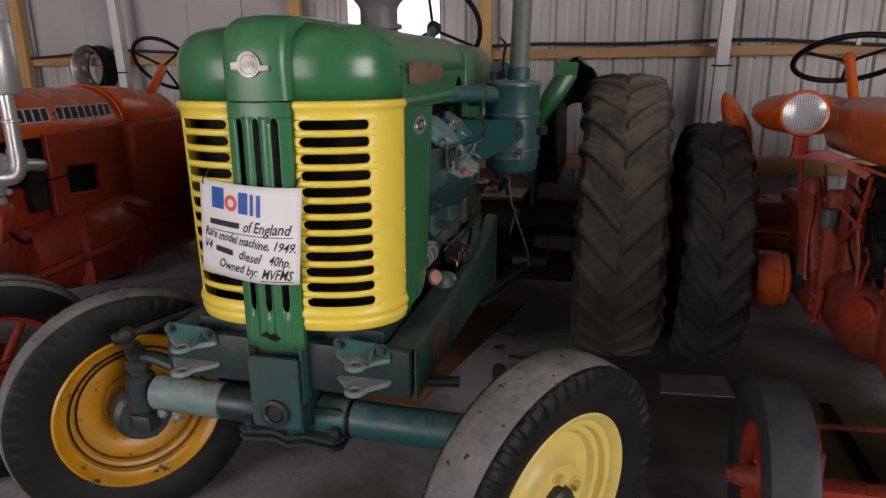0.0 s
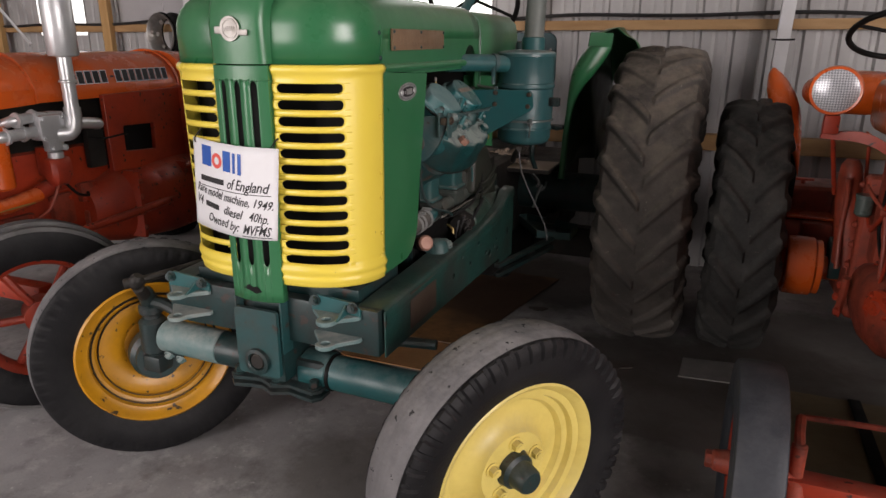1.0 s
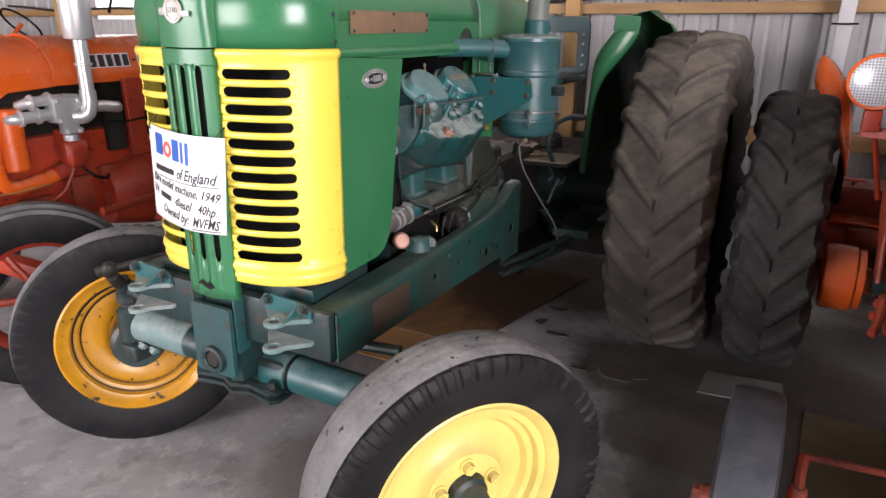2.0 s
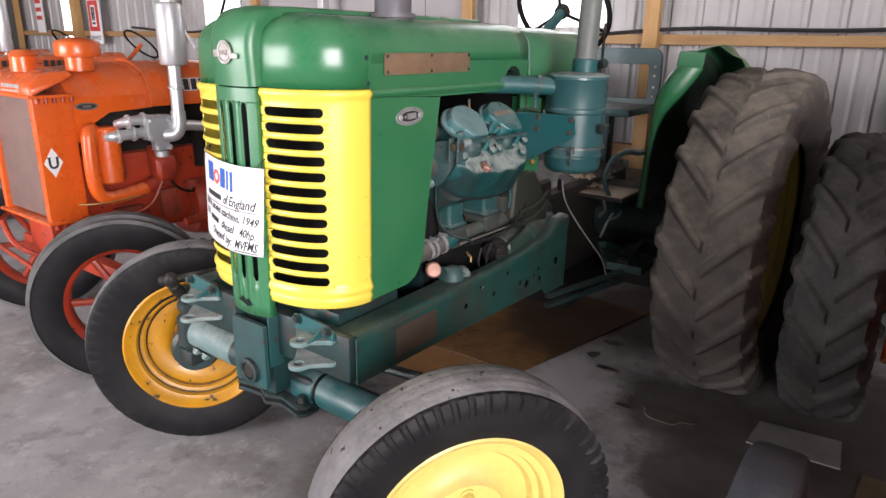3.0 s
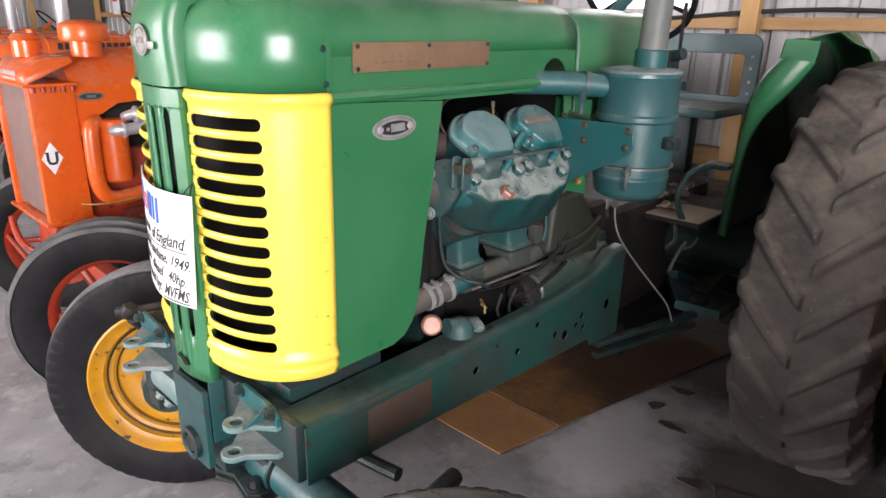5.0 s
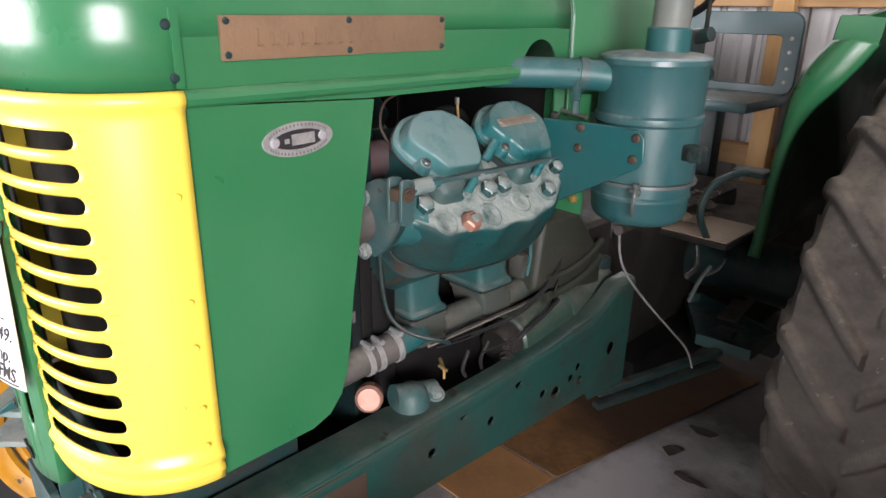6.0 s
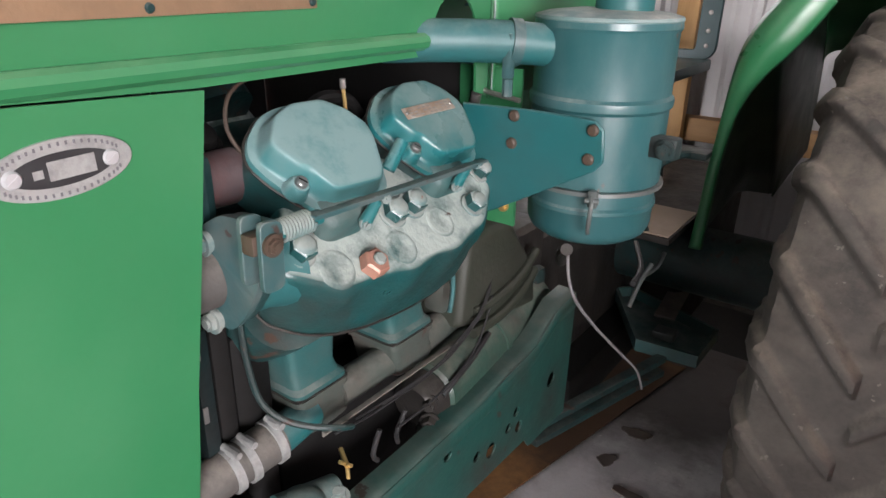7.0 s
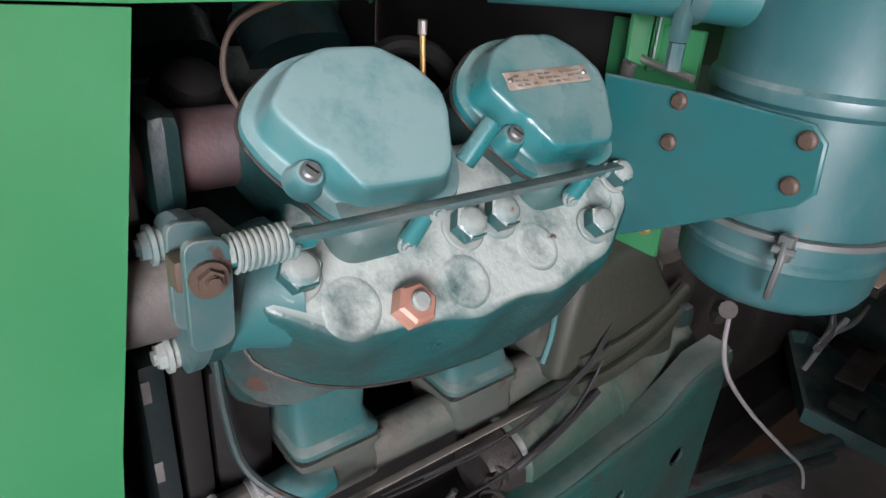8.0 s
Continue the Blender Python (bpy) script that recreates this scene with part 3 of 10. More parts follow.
def post(name, x, lean, label):
    """A white painted steel post that leans by lean metres over its height."""
    t = thing(name, (x, WALL_Y - 0.2, 0), label, "post")
    bm = bmesh.new()
    add_box(bm, (-0.036, -0.035, 0), (0.036, 0.035, EAVES), 0.006, Matrix.Translation((x, WALL_Y - 0.19, 0)) @ Matrix.Shear("XZ", 4, (0, 0)) if not lean else Matrix.Translation((x, WALL_Y - 0.19, 0)) @ Matrix(((1, 0, lean / EAVES, 0), (0, 1, 0, 0), (0, 0, 1, 0), (0, 0, 0, 1))))
    part("shaft", bm, WHITE_POST, t)
    bm = bmesh.new()
    add_tube(bm, [(x - 0.06 + lean * 0.43, WALL_Y - 0.23, 1.47), (x + lean * 0.43, WALL_Y - 0.235, 1.468), (x + 0.06 + lean * 0.43, WALL_Y - 0.23, 1.47)], 0.005, 8)
    part("clamp_strap", bm, BLACK, t, "thin black wire tie")


def wall_lining():
    """Flat painted boards over the sheet between two studs, each a little proud of the next."""
    x, i = -3.70, 0
    while x < -1.45:
        w = min(0.46, -1.43 - x)
        bm = bmesh.new()
        add_box(bm, (x, WALL_Y - 0.010 - 0.003 * (i % 2), 1.590), (x + w - 0.004, WALL_Y - 0.004, EAVES), 0.002)
        structure(f"trim_lining_{i + 1}", bm, LINING, "flat grey lining board on the shed wall", "panel")
        x, i = x + w, i + 1


floor_slab()
wall_lining()
back_wall()
side_walls()
roof()
framing()
post("steel_post", 1.40, 0.11, "white painted square steel post against the sheet wall")
post("steel_post", -2.75, -0.10, "white painted square steel post leaning at the wall")


def wall_cable():
    t = thing("wall_cable", (0, WALL_Y - 0.1, 1.6), "black power cable clipped along the timber girt", "cable")
    bm = bmesh.new()
    pts = []
    x = -6.0
    i = 0
    while x <= EAST - 0.1:
        pts.append((x, WALL_Y - 0.095, 1.60 + 0.02 * math.sin(1.7 * x) + 0.012 * math.sin(4.1 * x + 1)))
        x += 0.35
    add_tube(bm, pts, 0.011, 8, 4)
    part("sheath", bm, CABLE, t)
    for x in (-0.02, 2.2, 4.1):
        bm = bmesh.new()
        add_box(bm, (x - 0.012, WALL_Y - 0.112, 1.575), (x + 0.012, WALL_Y - 0.084, 1.625), 0.003)
        part("clip", bm, WHITE_POST, t)


wall_cable()


# ---- floor marks
def floor_patch(name, outline, mat, label, category, thick=0.004):
    bm = bmesh.new()
    add_plate(bm, outline, [], thick, Matrix.Translation((0, 0, 0.0)))
    return tagged(mesh_ob(name, bm, mat, False), label, category)


def blob(cx, cy, rx, ry, seed, n=22):
    rnd = random.Random(seed)
    ph = [rnd.uniform(0, 6.28) for _ in range(4)]
    out = []
    for i in range(n):
        a = 2 * math.pi * i / n
        r = 1 + 0.16 * math.sin(2 * a + ph[0]) + 0.13 * math.sin(3 * a + ph[1]) + 0.09 * math.sin(5 * a + ph[2]) + 0.05 * math.sin(9 * a + ph[3])
        out.append((cx + rx * r * math.cos(a), cy + ry * r * math.sin(a)))
    return out


def floor_things():
    t = thing("cardboard_sheet", (0, 1.6, 0), "flattened brown cardboard on the floor under the tractor", "cardboard")
    for a, b, c, d in ((1.06, 1.37, -0.42, 0.055), (1.376, 2.52, -0.40, 0.106)):
        bm = bmesh.new()
        slant = 0.105 if a < 1.2 else 0.335
        add_plate(bm, [(c, a), (d, a + 0.005), (slant, b - 0.005), (c + 0.01, b)], [], 0.006, Matrix.Translation((0, 0, 0.003)), 0.001)
        part("panel", bm, CARDBOARD if a < 1.2 else CARD_OILY, t, "" if a < 1.2 else "oil-soaked darkened half of the cardboard")
    bm = bmesh.new()
    add_tube(bm, [(-0.40, 1.373, 0.0085), (0.104, 1.373, 0.0085)], 0.0014, 6)
    part("fold_crease", bm, PALE_CARD, t, "pale crease of the folded cardboard")
    floor_patch("concrete_plate", [(1.12, 1.46), (1.45, 1.49), (1.43, 1.70), (1.13, 1.66)], CONCRETE_PALE, "thin pale concrete patch on the floor", "patch", 0.006)
    for i, (x, y, a, b) in enumerate(((0.30, 1.81, 0.03, 0.03), (0.33, 2.0, 0.045, 0.03), (0.80, 1.45, 0.10, 0.05), (0.62, 1.42, 0.03, 0.02), (0.42, 1.70, 0.05, 0.02))):
        floor_patch("oil_stain", blob(x, y, a, b, i), OIL, "dark oil stain soaked into the concrete", "stain", 0.0035 + 0.0006 * i)


floor_things()

# ---- wheels
def turned(bm, m):
    bmesh.ops.transform(bm, matrix=m, verts=bm.verts)
    return bm


AXLE_X = Matrix.Rotation(radians(90), 4, "Y")  # lathe axis z onto x


def tyre_profile(r_out, r_in, half, crown=0.010, n=9):
    """(radius, offset) round one tyre section."""
    prof = [(r_in, -half * 0.72), (r_in + 0.012, -half * 0.80)]
    mid = r_in + (r_out - r_in) * 0.55
    for i in range(n):
        a = i / (n - 1)
        prof.append((r_in + 0.012 + (r_out - crown * 2.2 - r_in - 0.012) * a, -half * (0.80 + 0.20 * math.sin(math.pi * min(1.0, a * 1.15) * 0.8))))
    prof.append((r_out - crown, -half * 0.86))
    for i in range(7):
        a = -0.7 + 1.4 * i / 6
        prof.append((r_out - crown * a * a * 0.8, half * a))
    return prof + [(r, -o) for r, o in reversed(prof[:n + 3])]


def smoothstep(a, b, x):
    f = max(0.0, min(1.0, (x - a) / (b - a)))
    return f * f * (3 - 2 * f)


def settled(bm, low=0.002):
    """The foot of a tyre pressed flat by the load."""
    for v in bm.verts:
        if v.co.z < low:
            v.co.z = low
    return bm


def moulded_tyre(prof, n, relief):
    """A tyre in one skin: the section prof (radius, offset) carried round n steps, raised by relief(distance round the section, offset, turn)."""
    k = len(prof)
    nrm = []
    for i in range(k):
        (r0, o0), (r1, o1) = prof[max(i - 1, 0)], prof[min(i + 1, k - 1)]
        dr, do = r1 - r0, o1 - o0
        q = math.hypot(dr, do) or 1
        nrm.append((do / q, -dr / q))
    bm = bmesh.new()
    rows = []
    for j in range(n):
        a = 2 * math.pi * j / n
        c, s = math.cos(a), math.sin(a)
        row = []
        for (r, o), (nr, no) in zip(prof, nrm):
            d = relief(r, o, a)
            rr = r + nr * d
            row.append(bm.verts.new((o + no * d, -rr * s, rr * c)))
        rows.append(row)
    for j in range(n):
        a, b = rows[j], rows[(j + 1) % n]
        for i in range(k - 1):
            bm.faces.new((a[i], a[i + 1], b[i + 1], b[i]))
    return bm


def tractor_section(r, ri, half, n=26):
    """Section of a lugged tyre without its lugs."""
    side = []
    for i in range(9):
        f = i / 8
        side.append((ri + (r - 0.085 - ri) * f, half * (0.76 + 0.24 * math.sin(math.pi * 0.62 * f))))
    crown = []
    for i in range(n + 1):
        u = -1 + 2 * i / n
        crown.append((r - 0.030 * abs(u) ** 2.4 - 0.045 * max(0.0, abs(u) - 0.88) / 0.12, half * u * 0.99))
    return [(a, -b) for a, b in side] + crown + [(a, b) for a, b in reversed(side)]


def lug_relief(r, half, lugs, tall, seed):
    """Slanted traction bars, outer ends leading up on the front of the tyre."""
    pitch = 2 * math.pi / lugs

    def height(rr, o, a):
        f = abs(o) / half
        if rr < r - 0.085:
            f = 1.0 + (r - 0.085 - rr) / half * 0.9
        g = a + 0.30 * min(f, 1.25) + (pitch / 2 if o < 0 else 0.0)
        i = math.floor(g / pitch + 0.5)
        d = abs(g - i * pitch) * r
        w = (0.021 + 0.008 * f) * 24 / lugs
        worn = 0.84 + 0.46 * noise.noise(Vector((i * 1.7 + seed, o * 7, 3.1)))
        bar = smoothstep(w + 0.011, w - 0.011, d) * smoothstep(0.0, 0.07, f + 0.02) * smoothstep(1.42, 1.12, f)
        rough = 0.0025 * noise.noise(Vector((o * 30, a * r * 30, seed)))
        return tall * worn * bar + rough

    return height


def notch_relief(r_out, half, n):
    """Low shoulder blocks of a worn front tyre, with shallow grooves round the crown."""
    def height(rr, o, a):
        f = abs(o) / half
        h = 0.0
        if rr > r_out - 0.052:
            ph = a * n / (2 * math.pi) + (0.5 if o > 0 else 0)
            d = abs(ph - math.floor(ph + 0.5))
            if rr < r_out - 0.012:
                h += (0.0085 if o > 0 else 0.002) * smoothstep(0.12, 0.22, d) - 0.002
            for g in (0.22, 0.52):
                h -= 0.0012 * smoothstep(0.06, 0.02, abs(f - g))
        return h

    return height


def front_section(r_out, r_in, half):
    side = []
    for i in range(12):
        f = i / 11
        side.append((r_in + (r_out - 0.022 - r_in) * f, half * (0.74 + 0.26 * math.sin(math.pi * 0.70 * f))))
    crown = []
    for i in range(27):
        u = -0.86 + 1.72 * i / 26
        crown.append((r_out - 0.013 * (abs(u) / 0.86) ** 2.2, half * u))
    return [(a, -b) for a, b in side] + crown + [(a, b) for a, b in reversed(side)]


def front_wheel(parent, m, rim_mat, tyre_mat, name="front_wheel", r_out=0.375, half=0.082, label=""):
    """Steel disc wheel; local +x is the outer side."""
    r = 0.245
    prof = [(r + 0.016, 0.062), (r + 0.018, 0.068), (r + 0.010, 0.072), (r - 0.004, 0.062), (r - 0.012, 0.047), (r - 0.030, 0.043), (r - 0.036, 0.026),
            (r - 0.052, 0.022), (r - 0.062, 0.006), (0.165, 0.004), (0.125, 0.016), (0.112, 0.030), (0.105, 0.040), (0.055, 0.041),
            (0.055, 0.033), (0.100, 0.032), (0.106, 0.024), (0.120, 0.009), (0.163, -0.004), (r - 0.058, -0.002), (r - 0.046, -0.020), (r - 0.034, -0.024),
            (r - 0.024, -0.046), (r - 0.008, -0.052), (r + 0.002, -0.066), (r + 0.012, -0.074), (r + 0.019, -0.068), (r + 0.016, -0.060)]
    bm = bmesh.new()
    add_lathe(bm, prof, 56, AXLE_X, True)
    rim = part(name, turned(bm, m), rim_mat, parent, label)
    sec = front_section(r_out, r + 0.004, half)
    relief = notch_relief(r_out, half, 58)
    bm = moulded_tyre(sec[13:-13], 464, relief)
    part("tread", settled(turned(bm, m)), RUBBER_WORN, rim, "grey dusty worn tread")
    flank = sec[:15]
    bm = moulded_tyre(flank, 464, relief)
    other = moulded_tyre([(a, -b) for a, b in reversed(flank)], 464, relief)
    tmp = bpy.data.meshes.new("flank")
    other.to_mesh(tmp)
    bm.from_mesh(tmp)
    bpy.data.meshes.remove(tmp)
    part("tyre", settled(turned(bm, m)), tyre_mat, rim, "dusty worn rubber tyre")
    if rim_mat is RIM_OCHRE:
        for rr, o, w in ((r - 0.0335, 0.0348, 0.0035), (r - 0.057, 0.0165, 0.003)):
            for sgn in (1, -1):
                bm = bmesh.new()
                add_lathe(bm, [(rr - w, sgn * o - 0.002), (rr, sgn * (o + 0.0035)), (rr + w, sgn * o + 0.002)], 56, AXLE_X)
                part("grime_ring", turned(bm, m), GREASE, rim, "dark grime packed in the rim groove")
    bm = bmesh.new()
    add_lathe(bm, [(0, 0.118), (0.030, 0.116), (0.036, 0.108), (0.040, 0.070), (0.050, 0.062), (0.053, 0.030), (0.060, -0.03), (0.092, -0.034), (0.094, -0.045), (0.090, -0.085), (0.075, -0.10), (0.072, -0.13), (0, -0.13)], 28, AXLE_X)
    part("hub", turned(bm, m), TEAL_DARK, rim, "grimy dark teal hub")
    for i in range(5):
        a = radians(90 + 72 * i)
        bm = bmesh.new()
        p = Vector((0.040, 0.076 * math.cos(a), 0.076 * math.sin(a)))
        add_bolt(bm, p, (1, 0, 0), 0.014, 0.022)
        part("wheel_nut", turned(bm, m), rim_mat, rim)
    return rim


def rear_wheel(parent, m, r, half, tyre_mat, rim_mat, lugs=24, label="", name="rear_wheel"):
    ri = r * 0.575
    prof = [(ri + 0.02, half * 0.56), (ri + 0.022, half * 0.62), (ri, half * 0.60), (ri - 0.02, half * 0.45), (ri - 0.05, half * 0.42), (ri - 0.06, half * 0.15), (0.20, half * 0.05), (0.15, half * 0.2), (0.06, half * 0.22),
            (0.06, half * 0.1), (0.15, half * 0.08), (0.2, -half * 0.05), (ri - 0.06, 0.0), (ri - 0.05, -half * 0.3), (ri - 0.02, -half * 0.5), (ri, -half * 0.70), (ri + 0.022, -half * 0.74), (ri + 0.02, -half * 0.66)]
    bm = bmesh.new()
    add_lathe(bm, prof, 56, AXLE_X, True)
    rim = part(name, turned(bm, m), rim_mat, parent, label)
    big = r > 0.7
    bm = moulded_tyre(tractor_section(r - 0.024, ri, half, 52 if big else 30), lugs * (32 if big else 20), lug_relief(r - 0.024, half, lugs, 0.021, round(m.translation.x * 7)))
    part("tyre", settled(turned(bm, m)), tyre_mat, rim, "worn dusty tractor tyre with chevron lugs")
    bm = bmesh.new()
    add_lathe(bm, [(0, half * 0.45), (0.06, half * 0.43), (0.075, half * 0.22), (0.10, half * 0.2), (0.10, -half * 0.9), (0, -half * 0.9)], 28, AXLE_X)
    part("hub", turned(bm, m), rim_mat, rim)
    return rim


RIB_GREY = surface("worn_grey_rib", (0.13, 0.127, 0.124), (0.060, 0.059, 0.058), 0.8, fine=110, coarse=7, amount=0.8, bump=0.2)


def ribbed_wheel(parent, m, r=0.375, half=0.062, name="front_wheel"):
    """Narrow front wheel with a centre rib and a spoked orange rim."""
    ri = r * 0.62
    prof = [(ri + 0.014, 0.052), (ri + 0.004, 0.056), (ri - 0.012, 0.045), (ri - 0.024, 0.02), (ri - 0.024, -0.02), (ri - 0.012, -0.045), (ri + 0.004, -0.056), (ri + 0.014, -0.052)]
    bm = bmesh.new()
    add_lathe(bm, prof, 48, AXLE_X, True)
    rim = part(name, turned(bm, m), ORANGE_DULL, parent)
    bm = bmesh.new()
    prof = [(ri + 0.002, -half * 0.70), (ri + 0.02, -half * 0.82), (ri + 0.055, -half * 0.98), (ri + 0.09, -half), (r - 0.030, -half * 0.96), (r - 0.020, -half * 0.90)]
    add_lathe(bm, prof + [(r - 0.022, -half * 0.5), (r - 0.020, 0.0), (r - 0.022, half * 0.5)] + [(a, -b) for a, b in reversed(prof)], 64, AXLE_X)
    tyre = part("tyre", turned(bm, m), RUBBER, rim, "black ribbed rubber tyre with grey worn ribs")
    for o, w, h in ((-0.78, 0.20, 0.012), (0.78, 0.20, 0.012), (0.0, 0.16, 0.020)):
        bm = bmesh.new()
        c, q = half * o, half * w
        add_lathe(bm, [(r - 0.024, c - q), (r - 0.020 + h, c - q * 0.8), (r - 0.019 + h, c), (r - 0.020 + h, c + q * 0.8), (r - 0.024, c + q)], 64, AXLE_X)
        part("tread_rib", turned(bm, m), RIB_GREY, rim, "grey worn tread rib")
    for i in range(6):
        a = 2 * math.pi * i / 6
        bm = bmesh.new()
        add_tube(bm, [(0.02, 0.05 * math.cos(a), 0.05 * math.sin(a)), (0.0, (ri - 0.02) * math.cos(a), (ri - 0.02) * math.sin(a))], 0.017, 8)
        part("spoke", turned(bm, m), ORANGE_DULL, rim)
    bm = bmesh.new()
    add_lathe(bm, [(0, 0.09), (0.035, 0.088), (0.04, 0.05), (0.07, 0.045), (0.07, -0.06), (0, -0.06)], 24, AXLE_X)
    part("hub", turned(bm, m), ORANGE_DULL, rim)
    return rim

# ---- the green tractor
tractor = thing("tractor", (0, 0.98, 0), "vintage green tractor with yellow grille and teal engine", "tractor")


def nose_outline(s):
    """Plan of the nose from the centre strip (s = 0) to the side corner (s = 1), right half, from its middle."""
    a = s * math.pi / 2
    e = 0.90
    return 0.0835 + 0.2235 * math.sin(a) ** e, 0.152 - 0.168 * math.cos(a) ** e


NOSE_X = 0.010  # middle of the nose and hood


def across(side):
    """Shift that mirrors what was set out on the right half about the middle of the hood."""
    return 0.0 if side > 0 else 2 * NOSE_X


def hood_ring(inset, z, rear=1.0, n=26, m=12):
    """Points round the hood at one height, right rear to left rear, set in by inset."""
    right = []
    for i in range(m):
        y = rear + (0.152 - rear) * i / m
        right.append((0.307 - 0.026 * min(1.0, (y - 0.152) / 0.5), y))
    for i in range(n + 1):
        right.append(nose_outline(1 - i / n))
    right += [(0.055, -0.0175), (0.022, -0.018)]
    full = right + [(-x, y) for x, y in reversed(right)]
    out = []
    for i, (x, y) in enumerate(full):
        x0, y0 = full[max(i - 1, 0)]
        x1, y1 = full[min(i + 1, len(full) - 1)]
        dx, dy = x1 - x0, y1 - y0
        q = math.hypot(dx, dy) or 1
        # travelling forward on the right side: inward is to the left of travel
        nx, ny = (-dy / q, dx / q)
        if nx * x > 0 and abs(x) > 0.1:
            nx, ny = -nx, -ny
        if abs(x) <= 0.1 and ny < 0:
            nx, ny = -nx, -ny
        if i == 0 or i == len(full) - 1:
            ny = 0
        out.append(Vector((NOSE_X + x + nx * inset, y + ny * inset, z)))
    return out


def hood():
    bm = bmesh.new()
    prof = [(0.0, 1.466), (0.0, 1.495), (0.004, 1.515), (0.014, 1.538), (0.030, 1.557), (0.052, 1.571), (0.080, 1.580)]
    rings = [hood_ring(i, z) for i, z in prof]
    last = rings[-1]
    for f, z in ((0.55, 1.588), (0.2, 1.592), (0.0, 1.593)):
        rings.append([Vector((NOSE_X + (p.x - NOSE_X) * f, p.y, z)) for p in last])
    vs = [[bm.verts.new(p) for p in ring] for ring in rings]
    for a, b in zip(vs, vs[1:]):
        for i in range(len(a) - 1):
            bm.faces.new((a[i], a[i + 1], b[i + 1], b[i]))
    # skirt round the nose
    base = hood_ring(0.0, 1.466)
    low = [p.copy() for p in base]
    for p in low:
        p.z = 1.404
    idx = [i for i, p in enumerate(base) if p.y < 0.153]
    lo = {i: bm.verts.new(low[i]) for i in idx}
    for i, j in zip(idx, idx[1:]):
        bm.faces.new((lo[i], lo[j], vs[0][j], vs[0][i]))
    bmesh.ops.remove_doubles(bm, verts=bm.verts, dist=0.0004)
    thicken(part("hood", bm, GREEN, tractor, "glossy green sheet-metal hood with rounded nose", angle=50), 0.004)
    for side in (1, -1):
        bm = bmesh.new()
        poly = [(0.152, 1.468), (0.152, 1.384), (0.46, 1.368), (0.825, 1.366), *[(0.907 + 0.055 * math.cos(radians(180 - 15 * i)), 1.392 + 0.055 * math.sin(radians(180 - 15 * i))) for i in range(13)], (0.966, 1.30), (1.0, 1.29), (1.0, 1.468)]
        tmp = [(y, z) for y, z in poly]
        m = Matrix(((0, 0, side, 0), (1, 0, 0, 0), (0, 1, 0, 0), (0, 0, 0, 1)))
        add_plate(bm, tmp, [], 0.004, m)
        for v in bm.verts:
            v.co.x += side * (0.312 - 0.026 * min(1.0, max(0.0, (v.co.y - 0.152) / 0.5))) + across(side)
        part("hood_side", bm, GREEN, tractor)
        # rolled bead along the lower edge
        bm = bmesh.new()
        add_tube(bm, [(side * x + across(side), y, z) for x, y, z in ((0.318, 0.152, 1.392), (0.304, 0.46, 1.389), (0.296, 0.65, 1.388), (0.295, 0.828, 1.387))], 0.012, 10)
        part("hood_bead", bm, GREEN, tractor)
        for y, z in ((0.142, 1.481), (0.146, 1.418)):
            bm = bmesh.new()
            p = Vector((side * 0.3165 + across(side), y, z))
            add_lathe(bm, [(0, 0.004), (0.005, 0.003), (0.007, 0)], 12, Matrix.Translation(p) @ Matrix.Rotation(side * radians(90), 4, "Y"))
            part("rivet", bm, TEAL_DARK, tractor)
        bm = bmesh.new()
        add_box(bm, (side * 0.3155 + across(side), 0.146, 1.405), (side * 0.319 + across(side), 0.158, 1.50), 0.001)
        part("hood_seam", bm, GREEN, tractor)
    # raised centre band over nose and top
    bm = bmesh.new()
    path = [(-0.049, 1.405), (-0.053, 1.49), (-0.047, 1.535), (-0.028, 1.575), (0.010, 1.599), (0.07, 1.606), (0.3, 1.607), (0.6, 1.606), (0.985, 1.602)]
    pts = smooth_path([(0, y, z) for y, z in path], 5)
    xs = [-0.0865, -0.084, -0.078, -0.066, 0.0, 0.066, 0.078, 0.084, 0.0865]
    ds = [-0.040, -0.022, -0.010, -0.004, 0.0015, -0.004, -0.010, -0.022, -0.040]
    rows = []
    for i, p in enumerate(pts):
        d = (pts[min(i + 1, len(pts) - 1)] - pts[max(i - 1, 0)]).normalized()
        nrm = Vector((0, -d.z, d.y))
        rows.append([bm.verts.new(p + Vector((NOSE_X + x, 0, 0)) + nrm * dd * (1.0 if p.y < 0.0 else max(0.4, 1.0 - p.y * 6))) for x, dd in zip(xs, ds)])
    for a, b in zip(rows, rows[1:]):
        for k in range(len(xs) - 1):
            bm.faces.new((a[k], a[k + 1], b[k + 1], b[k]))
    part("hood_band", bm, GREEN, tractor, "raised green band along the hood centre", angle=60)


